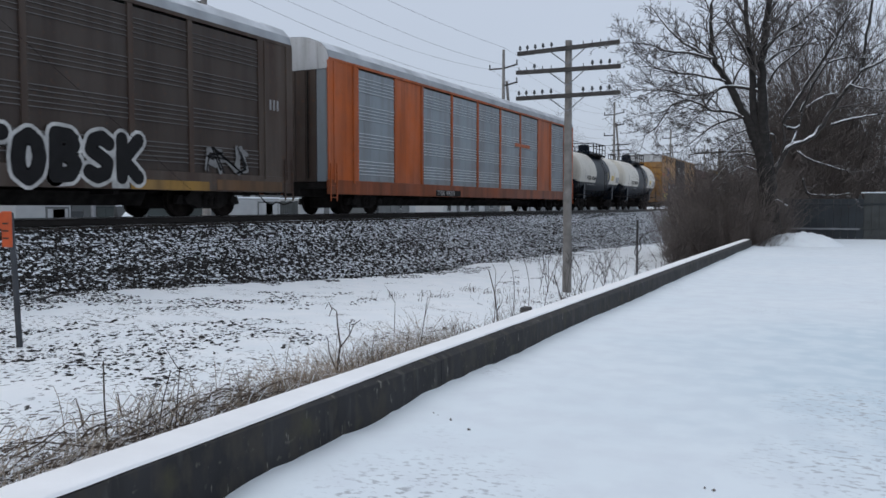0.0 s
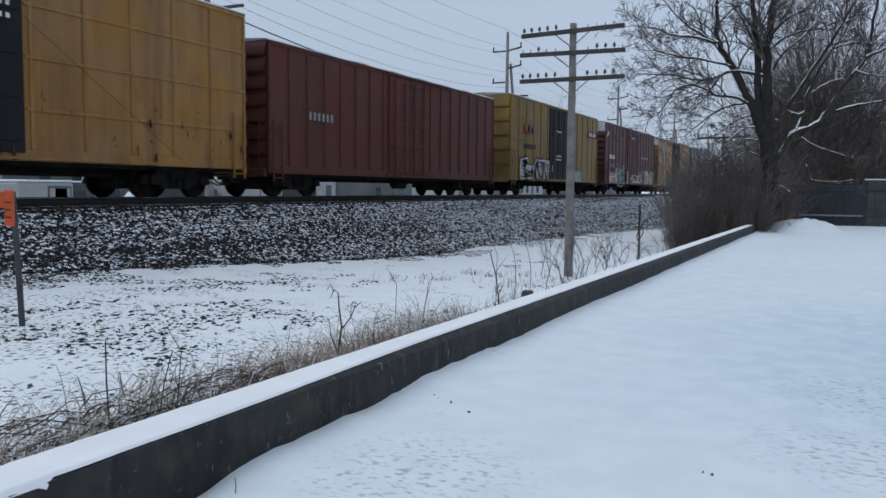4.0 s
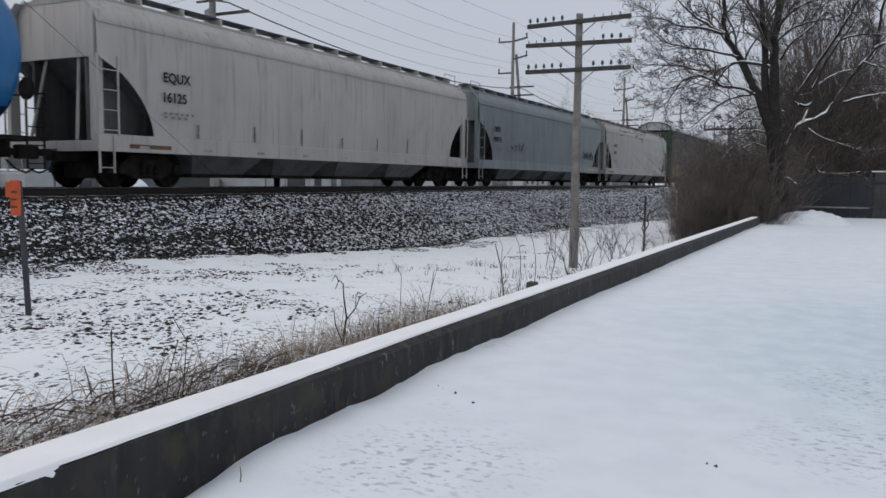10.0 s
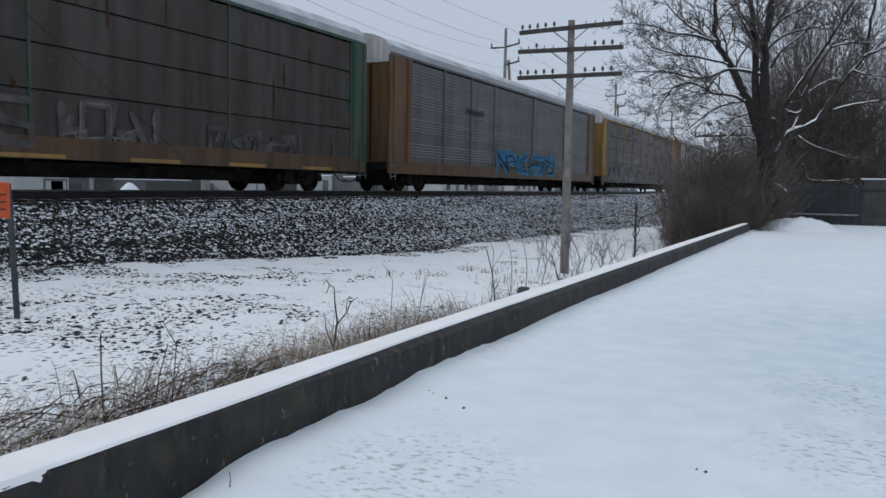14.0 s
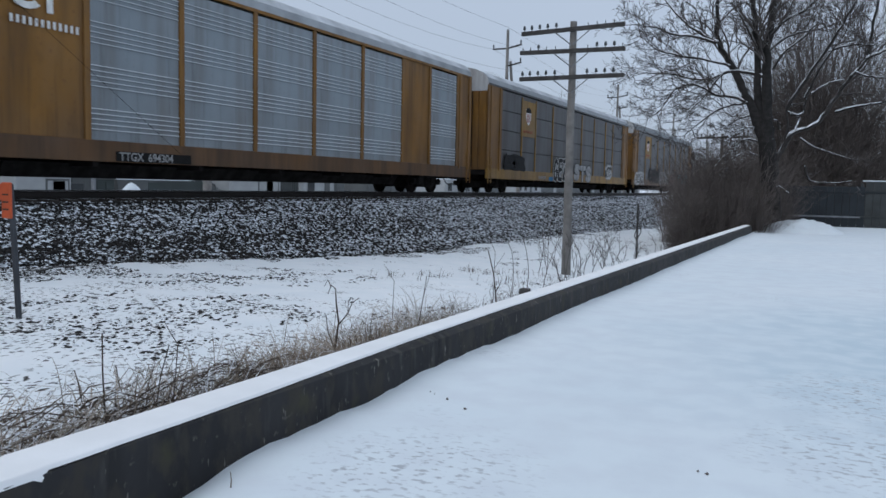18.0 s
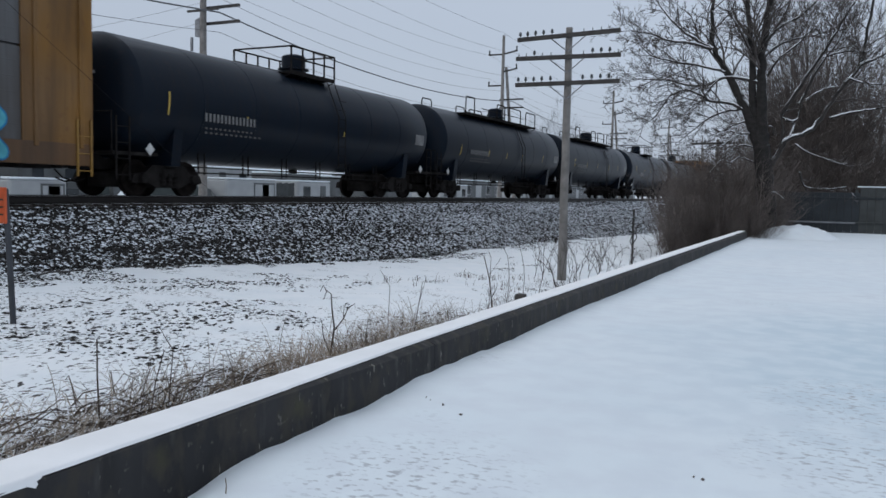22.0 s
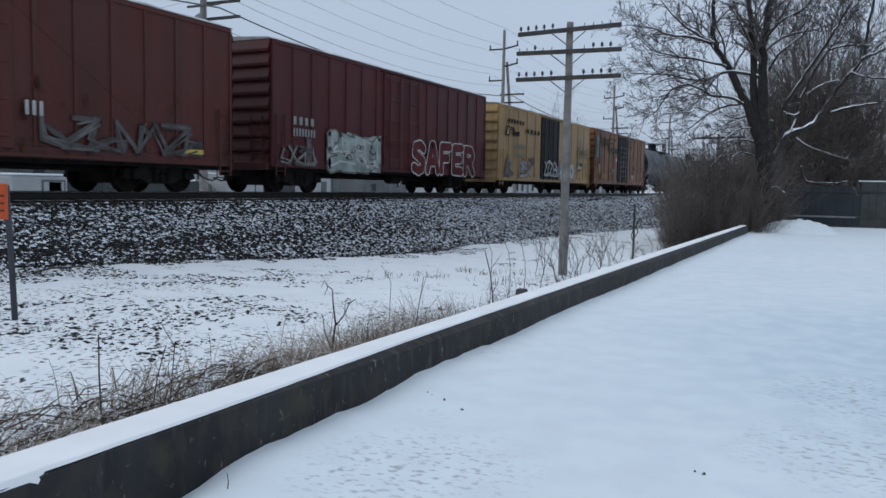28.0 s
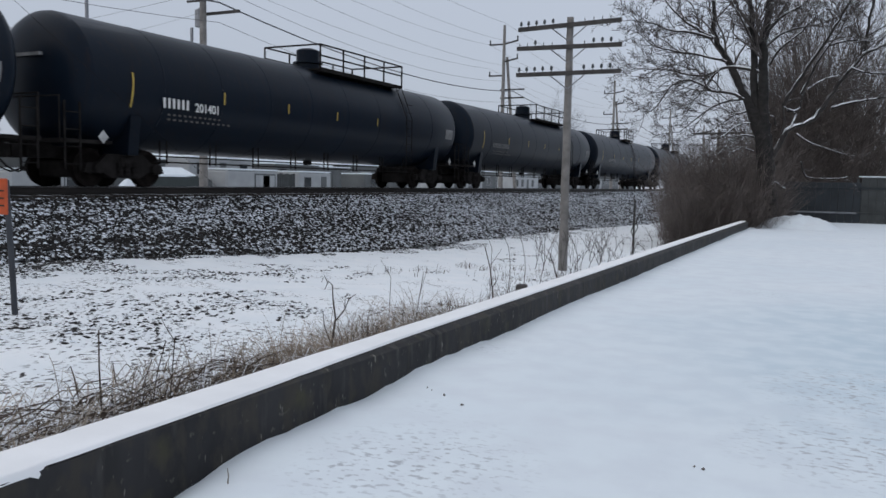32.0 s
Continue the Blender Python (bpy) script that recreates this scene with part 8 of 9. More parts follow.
# ---- the thicket and trees ----
def thicket(name, label, seed, n, cx, cy, sx, sy, H, mat, zfun, thick=1.0):
    rng = random.Random(seed)
    V, F = [], []

    def strand(p, d, L, r, segs):
        nonlocal V, F
        b0 = len(V)
        q = Vector(p)
        pts = []
        for k in range(segs + 1):
            t = k / segs
            rr = r * thick * (1 - 0.7 * t)
            V += [(q.x - rr, q.y, q.z), (q.x + rr, q.y - rr, q.z), (q.x + rr * 0.3, q.y + rr, q.z)]
            pts.append((q.copy(), d.copy()))
            d = (d + Vector((rng.uniform(-0.22, 0.22), rng.uniform(-0.22, 0.22), rng.uniform(-0.16, 0.05)))).normalized()
            q = q + d * (L / segs)
        for k in range(segs):
            i = b0 + k * 3
            for e in range(3):
                F.append((i + e, i + (e + 1) % 3, i + 3 + (e + 1) % 3, i + 3 + e))
        return pts

    for _ in range(n):
        x, y = cx + sx * rng.uniform(-1, 1), cy + sy * rng.uniform(-1, 1)
        edge = 1 - 0.55 * max(abs(x - cx) / sx, abs(y - cy) / sy) ** 3
        L = H * edge * rng.uniform(0.55, 1.1)
        a = rng.uniform(0, 6.28)
        pts = strand((x, y, zfun(x, y) - 0.05), Vector((math.cos(a) * 0.3, math.sin(a) * 0.3, 1)).normalized(), L, rng.uniform(0.005, 0.013), 5)
        for k in range(10):
            p, d = pts[rng.randint(0, 4)]
            a = rng.uniform(0, 6.28)
            strand(p, Vector((math.cos(a), math.sin(a), rng.uniform(-0.3, 0.9))).normalized(), L * rng.uniform(0.12, 0.34), 0.0062, 2)
    me = bpy.data.meshes.new(name)
    me.from_pydata(V, [], F)
    me.materials.append(mat)
    return tagged(new(name, me), label, "thicket", kind="stuff")


thicket("brush_thicket", "dense tangled grey-brown brush at the end of the wall", 3, 3600, -4.35, 36.5, 1.75, 4.5, 5.4, BRUSH, land)
thicket("brush_thicket", "dense dark brush along the railway", 4, 1100, -6.3, 45.0, 1.7, 5.0, 5.6, BRUSH, land, 1.3)
thicket("brush_thicket", "dense dark brush behind the fence", 5, 1700, -1.5, 45.5, 3.4, 2.5, 6.0, BRUSH, lambda x, y: -0.2, 1.5)


def tree(name, label, at, seed, stems_, levels, spread=0.5, mat=BARK, twig_r=0.012, bare=0.25, kids=(3, 5), droop=0.0):
    """A bare tree. stems_: start, direction, length, radius, steady bend. Limbs fork into a crown of fine twigs."""
    rng = random.Random(seed)
    tr = thing(name, label, "tree", "bare trees", at)
    stems, limbs, twigs = Form(), [], Form()

    def grow(p, d, L, r, lev, bend=Vector((0, 0, 0)), fork=True):
        segs = 9 if lev == 0 else (6 if lev < 3 else 4)
        pts, dirs = [p], [d]
        for k in range(segs):
            d = (d + bend + Vector((rng.uniform(-1, 1), rng.uniform(-1, 1), rng.uniform(-0.6, 0.6) - droop * lev)) * (0.11 + 0.05 * lev)).normalized()
            pts.append(pts[-1] + d * L / segs)
            dirs.append(d)
        r1 = max(twig_r * 0.4, r * 0.42)
        if lev == 0:
            stems.tube(pts, r, 10, r1)
        elif lev <= 2:
            if lev == 1 or not limbs:
                limbs.append(Form())
            limbs[-1].tube(pts, r, 7 if lev == 1 else 5, r1, cap=False)
        else:
            twigs.tube(pts, max(r, twig_r), 4 if lev < 4 else 3, max(twig_r * 0.4, r1), cap=False)
        if lev >= levels or not fork:
            return
        n = rng.randint(*kids) + (3 if lev == 0 else 0)
        for k in range(n):
            t = bare + (1 - bare) * (k + rng.random()) / n if lev == 0 else rng.uniform(0.15, 1.0)
            i = min(segs, max(1, int(t * segs + 0.5)))
            a = rng.uniform(0, 6.28)
            side = dirs[i].orthogonal().normalized()
            side.rotate(Matrix.Rotation(a, 3, dirs[i]))
            dd = (dirs[i] * (1 - spread) + side * spread + Vector((0, 0, 0.10 if lev < 2 else 0.0))).normalized()
            grow(pts[i], dd, L * rng.uniform(0.38, 0.66), r * (1 - 0.5 * i / segs) * rng.uniform(0.36, 0.55), lev + 1)

    for p, d, H, r, b in stems_:
        grow(Vector(p), Vector(d).normalized(), H, r, 0, Vector(b))
    part("trunk", stems, mat, tr, "dark trunk with several stems", smooth=50)
    for g in limbs:
        part("limb", g, mat, tr, smooth=50)
    tagged(part("crown", twigs, mat if mat is not BARK else CROWN, tr, "fine bare twigs lightly edged with snow"), kind="stuff")
    return tr


O = (0, 0, 0)


class BigTree:
    """A many-stemmed tree: main limbs along smooth bends, each forking twice or more into fine twigs."""

    def __init__(self, name, label, at, seed):
        self.rng = random.Random(seed)
        self.thing = thing(name, label, "tree", "bare trees", at)
        self.stems, self.twigs = Form(), Form()

    def bend(self, pts, n):
        """A smooth run through the given places, n steps between two of them."""
        p = [pts[0] * 2 - pts[1]] + pts + [pts[-1] * 2 - pts[-2]]
        out = []
        for i in range(1, len(p) - 2):
            for k in range(n):
                t = k / n
                out.append(0.5 * ((2 * p[i]) + (p[i + 1] - p[i - 1]) * t + (2 * p[i - 1] - 5 * p[i] + 4 * p[i + 1] - p[i + 2]) * t * t
                                  + (3 * p[i] - p[i - 1] - 3 * p[i + 1] + p[i + 2]) * t ** 3))
        return out + [pts[-1]]

    def limb(self, r0, r1, *places, kids=9, depth=0.35, stem=False, bare=0.2, size=1.0, snow=0.0):
        rng = self.rng
        d = rng.uniform(-depth, depth)
        n = len(places)
        pts = [Vector((x, d * i / (n - 1) * 3.0, z)) for i, (x, z) in enumerate(places)]
        run = [q + Vector((rng.gauss(0, 1), rng.gauss(0, 1), rng.gauss(0, 1))) * min(r1, 0.06) * 0.5 for q in self.bend(pts, 4)]
        if stem:
            self.stems.tube(run, r0, 10, r1)
        else:
            bough = part("limb", Form().tube(run, r0, 7, r1, cap=False), BARK, self.thing, smooth=50)
            if snow:
                k = 0
                while k < len(run) - 1:
                    e = min(len(run) - 1, k + rng.randint(1, 3))
                    ra, rb = (r0 + (r1 - r0) * q / (len(run) - 1) for q in (k, e))
                    if rng.random() < snow:
                        lie = Form().tube([run[q] + Vector((-0.28, -0.3, 0.74)) * (r0 + (r1 - r0) * q / (len(run) - 1)) for q in range(k, e + 1)], max(0.014, ra * rng.uniform(0.25, 0.45)), 6, max(0.010, rb * rng.uniform(0.15, 0.4)))
                        part("snow", lie, SNOW, bough, "snow lying along the limb", smooth=60)
                    k = e
        L = sum((b - a).length for a, b in zip(run, run[1:]))
        m = len(run) - 1
        for k in range(kids):
            t = bare + (1 - bare) * (k + rng.random()) / kids
            i = min(m, max(1, int(t * m + 0.5)))
            fwd = (run[i] - run[i - 1]).normalized()
            self.fork(run[i], fwd, size * min(2.4, L * rng.uniform(0.22, 0.5)) * (1.15 - 0.5 * t), (r0 + (r1 - r0) * t) * rng.uniform(0.35, 0.6), 1)
        self.fork(run[-1], (run[-1] - run[-2]).normalized(), size * 1.1, r1 * 0.8, 1)

    def fork(self, p, fwd, L, r, lev):
        rng = self.rng
        side = fwd.orthogonal().normalized()
        side.rotate(Matrix.Rotation(rng.uniform(0, 6.28), 3, fwd))
        side.y *= 0.7
        d = (fwd * 0.62 + side * rng.uniform(0.35, 0.85) + Vector((0, 0, 0.12))).normalized()
        segs = (6, 5, 4, 3)[lev - 1]
        pts, dirs = [p], [d]
        curl = Vector((rng.uniform(-1, 1), rng.uniform(-1, 1), rng.uniform(-0.8, 0.9))) * 0.10
        for k in range(segs):
            d = (d + curl + Vector((rng.uniform(-1, 1), rng.uniform(-1, 1), rng.uniform(-1, 1))) * 0.20).normalized()
            pts.append(pts[-1] + d * L / segs)
            dirs.append(d)
        r = max(min(r, 0.05), 0.0066)
        self.twigs.tube(pts, r, 5 if lev == 1 else 3, max(0.005, r * 0.45), cap=False)
        if lev < 4 and L > 0.22:
            for k in range((6, 5, 3)[lev - 1]):
                i = rng.randint(1, segs)
                self.fork(pts[i], dirs[i], L * rng.uniform(0.28, 0.58), r * 0.5, lev + 1)

    def done(self):
        part("trunk", self.stems, TRUNKBARK, self.thing, "dark trunk with several stems", smooth=50)
        tagged(part("crown", self.twigs, CROWN, self.thing, "fine dark twigs lightly edged with snow"), kind="stuff")


big = BigTree("big_bare_tree", "large bare many-stemmed tree with snow along its limbs", (-2.75, 34.6, -0.1), 27)
big.limb(0.42, 0.31, (0.22, -0.3), (0.16, 1.2), (0.05, 2.8), (-0.12, 4.2), kids=0, stem=True, depth=0.05)
big.limb(0.24, 0.11, (-0.06, 3.6), (-0.11, 4.5), (-0.20, 6.1), (-0.25, 7.1), (-0.15, 8.0), (0.08, 10.2), kids=10, stem=True, bare=0.45, depth=0.1)
big.limb(0.17, 0.08, (-0.25, 4.1), (-0.50, 5.6), (-0.63, 7.2), (-0.76, 8.4), (-0.95, 10.2), stem=True, bare=0.4, kids=9)
big.limb(0.22, 0.06, (-0.26, 3.7), (-0.75, 5.1), (-1.1, 5.8), (-1.62, 6.8), (-2.12, 7.6), (-2.28, 8.5), (-2.32, 10.0), stem=True, bare=0.35)
big.limb(0.085, 0.03, (-2.12, 7.6), (-2.82, 8.05), (-3.73, 8.8), (-4.4, 9.6), kids=10, snow=0.5)
big.limb(0.060, 0.02, (-1.61, 6.66), (-2.48, 6.9), (-3.66, 7.15), (-4.47, 7.4), (-5.1, 7.95), kids=12, snow=0.5)
big.limb(0.070, 0.02, (-2.2, 7.6), (-3.0, 7.87), (-3.8, 7.97), (-4.5, 8.27), (-5.3, 8.4), kids=11, snow=0.5)
big.limb(0.080, 0.02, (-0.34, 6.2), (-1.04, 6.4), (-1.69, 6.45), (-2.26, 6.25), (-2.95, 6.22), (-3.95, 6.5), (-4.8, 6.6), (-5.5, 6.65), kids=14, bare=0.35, snow=0.5)
big.limb(0.075, 0.02, (-0.89, 5.15), (-1.36, 5.4), (-2.05, 5.5), (-2.62, 5.82), (-3.2, 6.0), (-3.8, 5.75), (-4.3, 5.0), (-4.85, 4.6), kids=15, snow=0.5)
big.limb(0.050, 0.015, (-0.98, 5.15), (-1.63, 5.05), (-2.3, 4.75), (-2.95, 4.2), (-3.4, 3.85), kids=14, snow=0.5)
big.limb(0.045, 0.012, (-1.79, 6.4), (-2.1, 6.1), (-2.6, 5.4), (-3.2, 4.8), kids=12, snow=0.5)
big.limb(0.045, 0.012, (-0.6, 4.7), (-1.3, 4.5), (-2.0, 4.0), kids=12, snow=0.5)
big.limb(0.040, 0.012, (-0.4, 4.2), (-1.0, 4.1), (-1.6, 3.6), kids=12, snow=0.5)
big.limb(0.040, 0.012, (-0.3, 3.6), (-0.9, 3.7), (-1.5, 3.2), (-2.0, 2.6), kids=14, snow=0.5)
big.limb(0.035, 0.012, (-0.3, 3.0), (-0.8, 3.2), (-1.3, 2.9), kids=12, snow=0.5)
big.limb(0.060, 0.02, (-0.57, 7.2), (-1.1, 8.3), (-1.6, 9.1), kids=8, snow=0.5)
big.limb(0.065, 0.025, (-0.16, 7.2), (0.36, 7.65), (0.96, 7.9), (1.73, 8.05), (2.5, 8.4), kids=9, snow=0.5)
big.limb(0.065, 0.025, (-0.18, 7.7), (0.4, 8.3), (1.1, 8.65), (1.7, 9.2), kids=8, snow=0.5)
big.limb(0.050, 0.02, (0.0, 6.4), (0.4, 7.0), (1.07, 7.5), (1.6, 8.0), kids=7, snow=0.5)
big.limb(0.105, 0.045, (0.24, 2.7), (0.56, 3.45), (0.89, 3.97), (1.58, 4.25), (2.0, 4.75), (2.45, 5.6), (2.92, 6.2), (3.3, 6.75), (3.42, 7.7), (3.6, 9.4), bare=0.5, kids=12, snow=0.62)
big.limb(0.075, 0.03, (3.3, 6.73), (3.86, 6.97), (4.5, 7.35), kids=7, snow=0.62)
big.limb(0.080, 0.03, (0.58, 4.9), (1.23, 6.0), (1.95, 7.1), (2.4, 7.9), (2.95, 8.9), bare=0.4, kids=8, snow=0.62)
big.limb(0.060, 0.02, (1.22, 5.25), (1.57, 6.1), (1.96, 6.85), (2.5, 7.7), (2.7, 8.6), bare=0.5, kids=7, snow=0.62)
big.limb(0.045, 0.015, (1.43, 5.45), (1.93, 5.83), (2.5, 6.03), kids=4, size=0.6, snow=0.62)
big.limb(0.055, 0.02, (2.33, 4.72), (3.07, 4.9), (3.9, 5.0), (4.6, 5.1), kids=6, size=0.8, snow=0.62)
big.limb(0.045, 0.012, (1.13, 3.75), (1.53, 3.45), (2.3, 3.15), (3.0, 2.9), kids=6, size=0.6)
big.limb(0.050, 0.02, (2.92, 6.2), (3.5, 6.0), (4.2, 5.88), kids=6, snow=0.62)
big.limb(0.050, 0.02, (1.95, 7.03), (2.78, 7.22), (3.6, 7.1), kids=6, snow=0.62)
big.limb(0.055, 0.03, (0.56, 3.5), (0.65, 4.3), (0.58, 4.93), (0.86, 5.1), kids=4, size=0.5, snow=0.62)
big.limb(0.050, 0.03, (0.93, 4.0), (1.04, 4.55), (0.77, 4.7), (0.56, 4.9), kids=4, size=0.5, snow=0.62)
big.limb(0.050, 0.03, (0.77, 4.7), (1.17, 4.7), (1.27, 5.25), kids=3, size=0.5, snow=0.62)
big.limb(0.045, 0.015, (0.35, 4.1), (0.29, 4.4), (0.12, 4.46), kids=3, size=0.4, snow=0.62)
big.limb(0.045, 0.012, (1.36, 2.65), (1.45, 2.3), (1.67, 2.05), (2.5, 2.02), (3.0, 2.1), kids=6, size=0.5, snow=0.62)
big.limb(0.030, 0.012, (0.2, 1.75), (0.5, 1.85), (0.9, 1.6), kids=3, size=0.5, snow=0.5)
big.done()
for k, (x, y, H) in enumerate(((-3.0, 50.0, 8.0), (-1.9, 48.0, 9.0), (-0.7, 49.5, 9.8), (0.5, 48.0, 8.4), (1.5, 50.5, 6.4), (3.2, 49.0, 5.6))):
    tree("bare_tree", "bare twiggy tree behind the fence", (x, y, -0.2), 70 + k, [((0, 0, 0), (0.03, 0, 1), H, 0.12, O), ((0.2, 0, 0), (0.14, 0, 1), H * 0.9, 0.09, O), ((-0.2, 0, 0), (-0.12, 0.1, 1), H * 0.9, 0.09, O)],
         3, 0.34, mat=TWIG, twig_r=0.011, bare=0.05, kids=(5, 7))
thicket("dense_saplings", "tall dense saplings behind the fence", 15, 1900, -1.3, 49.0, 2.4, 2.5, 11.0, BRUSH, lambda x, y: -0.2, 1.7)
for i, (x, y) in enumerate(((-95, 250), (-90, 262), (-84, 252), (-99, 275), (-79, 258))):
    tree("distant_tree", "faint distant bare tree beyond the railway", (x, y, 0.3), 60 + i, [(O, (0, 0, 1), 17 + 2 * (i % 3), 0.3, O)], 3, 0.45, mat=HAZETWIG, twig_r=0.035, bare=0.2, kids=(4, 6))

# ---- fence and snow pile at the end of the lot ----
P_FENCE = matter("dark_fence_boards", (0.020, 0.026, 0.032), 0.7, 0.0, 1.2, 0.3)
P_FENCE2 = matter("grey_green_boards", (0.050, 0.055, 0.055), 0.8, 0.0, 2.0, 0.25)
fence = thing("board_fence", "dark board fence with a pale rail behind snow", "fence", at=(0, 41.0, 0))
bw = 0.31
k = 0
x = -3.75
while x < 14:
    far = x > 0.75
    o = part("board", Form().box(x, x + bw - 0.008, -0.02, 0.02, -0.1, 1.84 + (0.22 if far else 0.0) + 0.012 * random.uniform(-1, 1), 0.006), P_FENCE2 if far else P_FENCE, fence)
    x += bw
    k += 1
part("rail", Form().box(-3.75, 0.75, -0.08, -0.025, 0.42, 0.50, 0.01), GALV, fence, "pale steel rail")
part("rail", Form().box(-3.75, 14, -0.06, -0.022, 1.55, 1.63, 0.01), P_FENCE, fence)
part("rail", Form().box(0.76, 14, -0.07, -0.025, 0.45, 0.53, 0.01), P_FENCE2, fence)
part("snow_strip", Form().box(0.76, 14, -0.03, 0.03, 2.075, 2.13, 0.02), SNOW, fence, "strip of snow along the top")
for xx in (-3.75, 0.75, 5.2, 9.6, 14.0):
    part("post", Form().box(xx - 0.06, xx + 0.06, 0.02, 0.14, -0.3, 2.0, 0.01), GALV if xx < 0 else P_FENCE2, fence)

f = Form()
n, m = 30, 16
vs = []
for i in range(n + 1):
    for j in range(m + 1):
        u, v = i / n, j / m
        px, py = -3.0 + 3.3 * u, 32.6 + 2.6 * v
        hgt = 0.68 * (math.sin(math.pi * min(1, u * 1.05)) ** 0.8 if u < 0.95 else 0.1) * math.sin(math.pi * v) ** 0.7
        hgt *= 0.75 + 0.3 * noise.noise((px * 1.6, py * 1.6, 2)) + 0.22 * noise.noise((px * 4, py * 4, 6))
        vs.append((px, py, -0.04 + max(0, hgt) + 0.02 * noise.noise((px * 9, py * 9, 1))))
f.add(vs, [(i * (m + 1) + j, i * (m + 1) + j + 1, (i + 1) * (m + 1) + j + 1, (i + 1) * (m + 1) + j) for i in range(n) for j in range(m)])
solid("snow_bank", f, SNOW, "low heap of cleared snow before the fence", "snow pile", smooth=60)

# specks of gravel and a twig on the lot's snow
for x, y, r in ((-2.42, 5.02, 0.016), (-2.21, 4.86, 0.014), (-0.57, 4.38, 0.012), (-0.62, 4.40, 0.008), (-2.62, 5.15, 0.008), (-2.56, 5.1, 0.006)):
    vs, fs = rock(r, srng)
    solid("pebble", Form().add(vs, fs), TWIG, "small dark pebble on the snow", "pebble", "pebbles", at=(x, y, drift(x, y) + r * 0.4))
solid("twig", Form().tube([(0, 0, -0.01), (0.005, 0.0, 0.04), (-0.01, 0.01, 0.075)], 0.004, 5, 0.002), DRYGRASS, "short dry twig standing in the snow", "twig", at=(-2.66, 3.05, drift(-2.66, 3.05)))

# ---- beyond the track: parked trailers and sheds in the snow ----
P_RVWHITE = matter("trailer_white", (0.33, 0.345, 0.355), 0.5, 0.0, 0.8, 0.12)
P_RVGREY = matter("trailer_grey", (0.09, 0.097, 0.10), 0.6, 0.0, 0.8, 0.2)
P_SHED = matter("shed_green", (0.035, 0.046, 0.045), 0.7, 0.0, 0.8, 0.2)
GLASSDARK = matter("dark_window", (0.03, 0.035, 0.04), 0.15, 0.0, 2.0, 0.2)


def trailer(x, y, L, H, mat, label, turn=0, windows=True):
    z = land(x, y)
    tr = thing("parked_trailer", label, "trailer", "parked trailers", (x, y, z), turn)
    part("body", Form().box(-1.2, 1.2, -L / 2, L / 2, 0.45, H, 0.12), mat, tr)
    part("roof_snow", Form().box(-1.18, 1.18, -L / 2 + 0.03, L / 2 - 0.03, H, H + 0.10, 0.04), SNOW, tr, "snow on the roof")
    n = max(2, int(L / 2))
    for k in range(n):
        yy = -L / 2 + L * (k + 0.5) / n
        if k == n // 2:
            part("door", Form().box(1.2, 1.24, yy - 0.35, yy + 0.35, 0.6, H - 0.3, 0.01), P_RVGREY, tr)
        elif windows:
            w = part("window", Form().box(1.2, 1.225, yy - 0.45, yy + 0.45, H * 0.55, H - 0.35, 0.008), P_RVGREY, tr)
            part("pane", Form().box(1.226, 1.235, yy - 0.38, yy + 0.38, H * 0.55 + 0.06, H - 0.41), GLASSDARK, w)
    if not windows:
        hatch = part("hatch", Form().box(1.2, 1.23, L * 0.02, L * 0.44, H * 0.35, H - 0.2, 0.01), P_RVGREY, tr, "framed hatch")
        part("pane", Form().box(1.231, 1.24, L * 0.02 + 0.1, L * 0.44 - 0.1, H * 0.35 + 0.1, H - 0.3), P_RVWHITE, hatch)
    for yy in (-0.45, 0.45):
        part("wheel", Form().lathe([(0, 0.34), (0.18, 0.34)], 14, (1.0, yy, 0.34), "x"), DARKSTEEL, tr)
    part("drawbar", Form().tube([(0, -L / 2 - 1.2, 0.5), (0, -L / 2, 0.5)], 0.06, 6), DARKSTEEL, tr)
    return tr


trailer(-36, 26.6, 3.2, 2.15, P_RVWHITE, "white box trailer parked beyond the track", windows=False)
trailer(-36.2, 29.0, 1.5, 2.12, P_RVGREY, "grey framed cargo trailer beyond the track")
trailer(-38, 23.6, 2.6, 2.35, P_RVGREY, "grey van-like trailer with dark windows beyond the track")
trailer(-36, 42.5, 5.2, 2.45, P_RVWHITE, "white box trailer with a framed hatch beyond the track", windows=False)
trailer(-37, 51.0, 4.2, 2.5, P_RVWHITE, "low white trailer parked beyond the track")
trailer(-46, 66.0, 8.0, 3.1, P_RVGREY, "grey trailer parked beyond the track")
trailer(-44, 88.0, 8.0, 3.2, P_RVWHITE, "white travel trailer parked far beyond the track")
trailer(-44, 36.0, 9.0, 3.2, P_RVGREY, "long grey motorhome beyond the track")
trailer(-43, 47.5, 7.0, 3.3, P_RVWHITE, "white travel trailer with snow on its roof")
trailer(-43, 57.0, 6.5, 3.1, P_RVGREY, "grey travel trailer with snow on its roof")
trailer(-42, 18.0, 7.0, 3.2, P_RVGREY, "grey trailer beyond the track")
trailer(-44, 27.0, 6.0, 3.3, P_RVWHITE, "pale travel trailer beyond the track")
gz = land(-37, 35)
heap = thing("covered_heap", "dark green tarpaulin over a long heap, thick with snow on top", "tarpaulin", at=(-37, 35.4, gz))
part("cover", Form().prism([(-2.0, -0.1), (1.9, -0.1), (1.5, 1.9), (0.4, 2.3), (-1.2, 2.25)], -3.8, 2.4), P_RVGREY, heap)
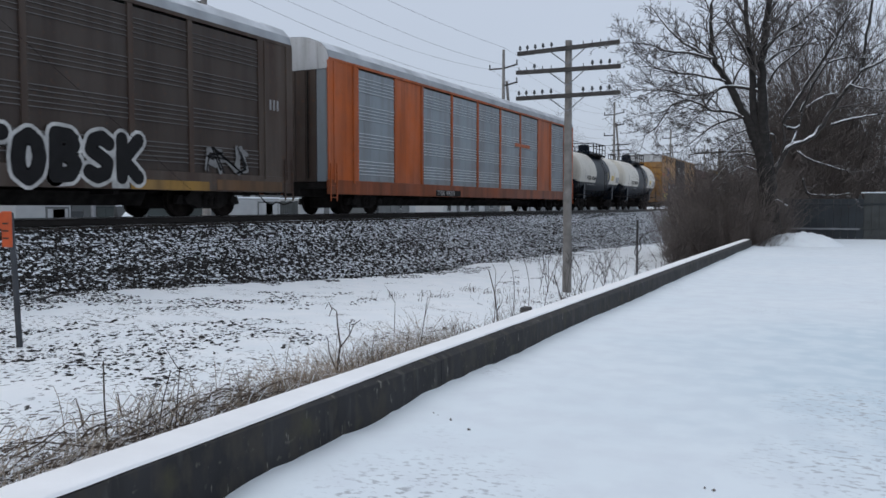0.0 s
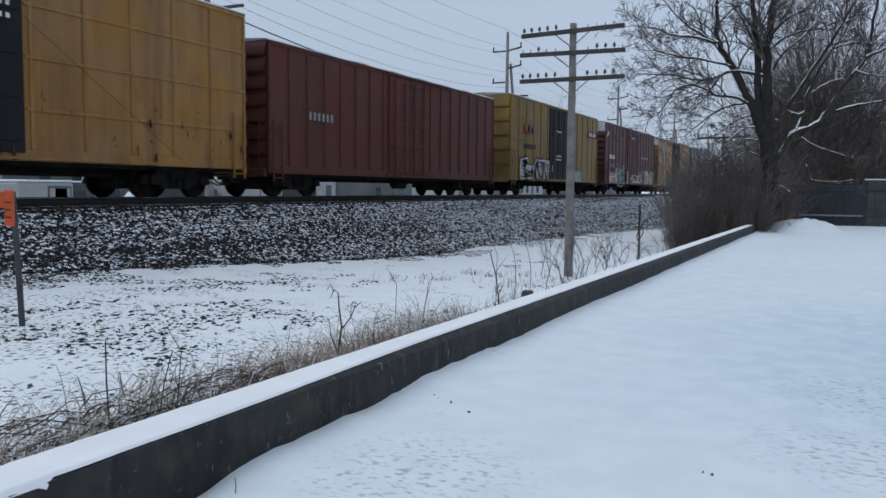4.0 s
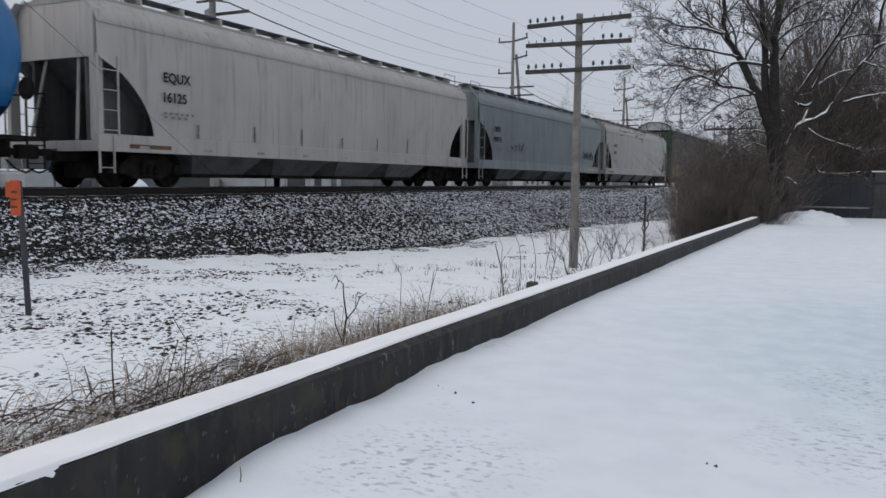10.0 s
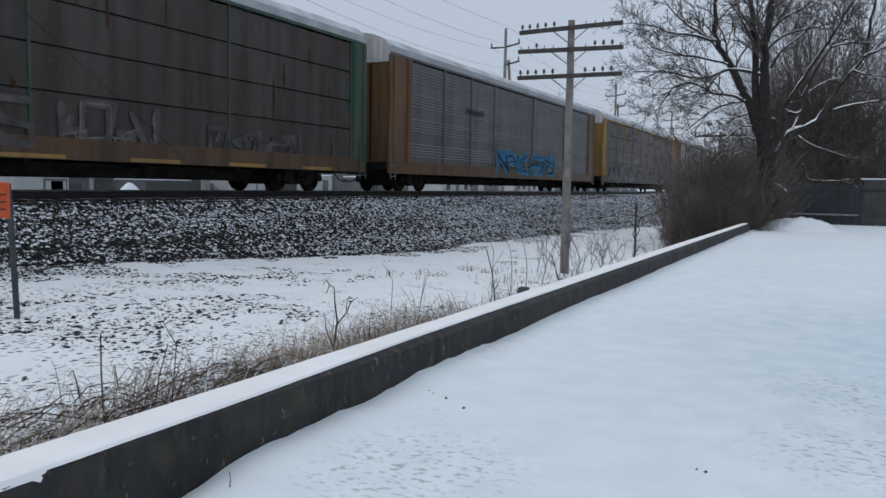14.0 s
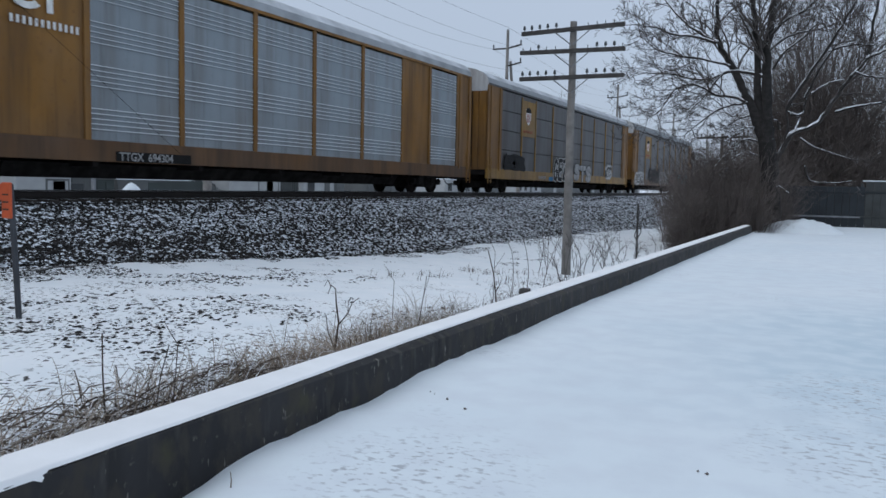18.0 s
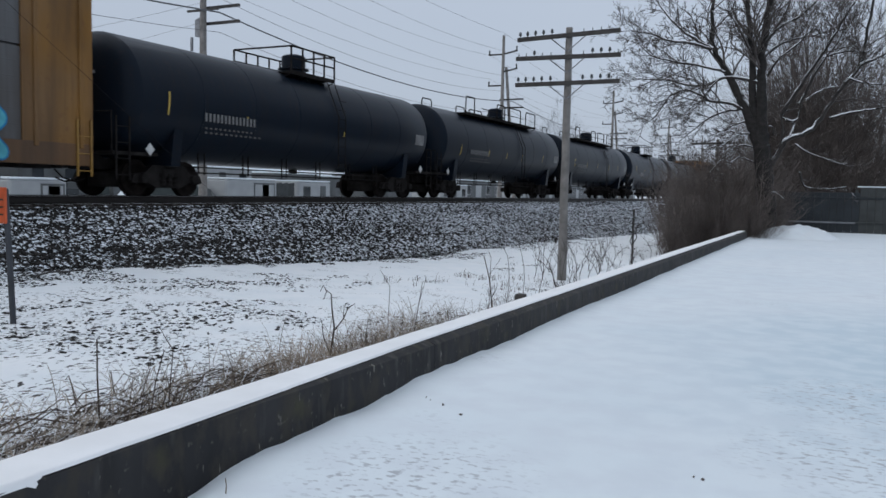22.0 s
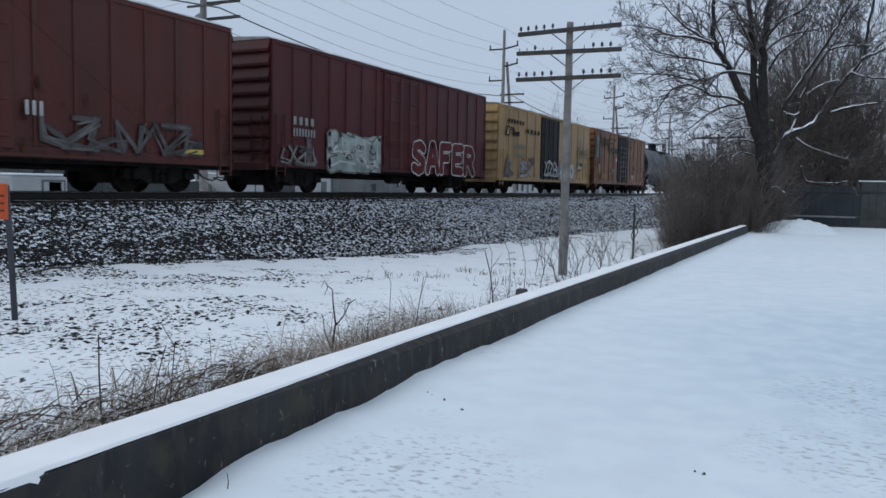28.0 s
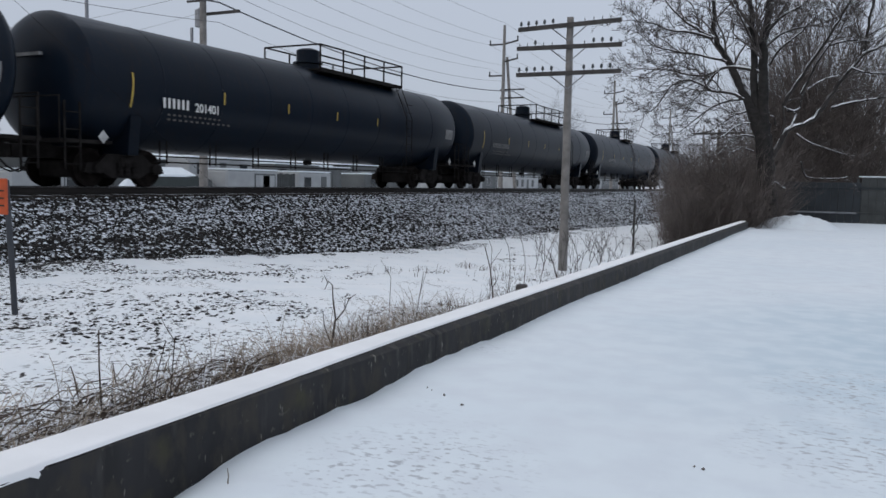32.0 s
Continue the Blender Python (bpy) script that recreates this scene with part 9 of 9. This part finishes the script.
part("tarpaulin", Form().add([(1.92, -2.0, 0.1), (1.92, 4.0, 0.1), (1.55, -1.6, 1.75), (1.55, 2.6, 1.95), (1.85, -2.0, 0.1), (1.85, 4.0, 0.1), (1.45, -1.6, 1.75), (1.45, 2.6, 1.95)],
                            [(0, 1, 3, 2), (4, 5, 7, 6), (0, 1, 5, 4), (2, 3, 7, 6), (0, 2, 6, 4), (1, 3, 7, 5)]), P_SHED, heap, "dark green tarpaulin")
part("snow_edge", Form().prism([(-1.3, 2.2), (0.4, 2.3), (1.56, 1.88), (1.5, 2.0), (0.35, 2.46), (-1.2, 2.4)], -3.9, 2.5), SNOW, heap, "thick snow lying on the heap")
part("sagging_end", Form().prism([(-1.6, -0.1), (1.8, -0.1), (1.4, 1.7), (0.2, 2.1), (-1.2, 2.0)], 2.4, 4.0), P_RVGREY, heap)
box2 = thing("electrical_cabinet", "dark green steel cabinet beyond the track", "cabinet", at=(-35.5, 30.4, land(-35.5, 30.4)))
part("body", Form().box(-0.5, 0.5, -0.6, 0.6, 0, 1.95, 0.03), P_SHED, box2)
part("lid", Form().box(-0.55, 0.55, -0.65, 0.65, 1.955, 2.03, 0.02), P_RVGREY, box2)
part("door", Form().box(0.5, 0.53, -0.55, -0.02, 0.15, 1.85, 0.01), P_SHED, box2)
part("door", Form().box(0.5, 0.53, 0.02, 0.55, 0.15, 1.85, 0.01), P_SHED, box2)
yard = thing("yard_fence", "dull grey board fence beside the trailers", "fence", at=(-36, 46.9, land(-36, 46.9)))
for q in range(14):
    part("board", Form().box(-0.03, 0.03, -1.75 + 0.25 * q, -1.52 + 0.25 * q, -0.1, 2.35 + 0.04 * math.sin(q * 2.1), 0.005), P_FENCE2, yard)
hp = Form()
vs, fs = [], []
for k in range(9):
    r = 1.1 * (1 - k / 8)
    for q in range(14):
        t = 2 * math.pi * q / 14
        vs.append((r * math.cos(t) * (1 + 0.1 * math.sin(3 * t)), 1.2 * r * math.sin(t), 1.85 * (1 - (1 - k / 8) ** 1.6)))
fs = [(k * 14 + q, k * 14 + (q + 1) % 14, (k + 1) * 14 + (q + 1) % 14, (k + 1) * 14 + q) for k in range(8) for q in range(14)]
solid("snow_bank", hp.add(vs, fs), SNOW, "small heap of snow beyond the track", "snow pile", at=(-33, 30.3, land(-33, 30.3)), smooth=60)


def long_shed(x, y0, y1, H, label):
    z = land(x, (y0 + y1) / 2) - 0.1
    sh = thing("storage_shed", label, "shed", "storage sheds", (x, (y0 + y1) / 2, z))
    L = y1 - y0
    part("wall", Form().box(-2.5, 2.5, -L / 2, L / 2, 0, H), P_RVGREY, sh)
    part("roof", Form().prism([(-2.8, H), (2.8, H), (2.8, H + 0.12), (0, H + 0.9), (-2.8, H + 0.12)], -L / 2 - 0.3, L / 2 + 0.3), SNOW, sh, "roof under fresh snow")
    n = int(L / 4)
    for k in range(n):
        yy = -L / 2 + L * (k + 0.5) / n
        if k % 3 == 1:
            part("door", Form().box(2.5, 2.54, yy - 1.2, yy + 1.2, 0.1, H * 0.8, 0.01), P_RVWHITE, sh)
        else:
            w = part("window", Form().box(2.5, 2.53, yy - 0.8, yy + 0.8, H * 0.4, H * 0.8, 0.01), P_RVWHITE, sh)
            part("pane", Form().box(2.531, 2.54, yy - 0.7, yy + 0.7, H * 0.4 + 0.08, H * 0.8 - 0.08), GLASSDARK, w)


long_shed(-52, 8, 34, 3.3, "low grey storage shed with snow on its roof")
long_shed(-54, 38, 76, 3.4, "long low grey storage shed with snow on its roof")
long_shed(-58, 84, 150, 3.9, "long grey storage shed far beyond the track")
long_shed(-70, 160, 300, 4.8, "grey warehouse far beyond the track")
trailer(-36.5, 60.0, 5.5, 2.5, P_RVGREY, "grey trailer parked beyond the track")
trailer(-37, 76.0, 6.5, 2.6, P_RVWHITE, "white trailer parked beyond the track")
trailer(-39, 102.0, 8.0, 2.8, P_RVWHITE, "white travel trailer far beyond the track")


# ---- what moves: the train rolls past at about 19.5 m/s ----
def rolled(t):
    return (20.047 * t + 0.6928 * t * t / 32 - 0.3793 * t ** 3 / 1024) * U


def motions():
    for car, start in CARS:
        walk(car, [(t, pose(TRACK_X, start - rolled(t), RAIL_Z)) for t in range(0, 33, 4)])


motions()
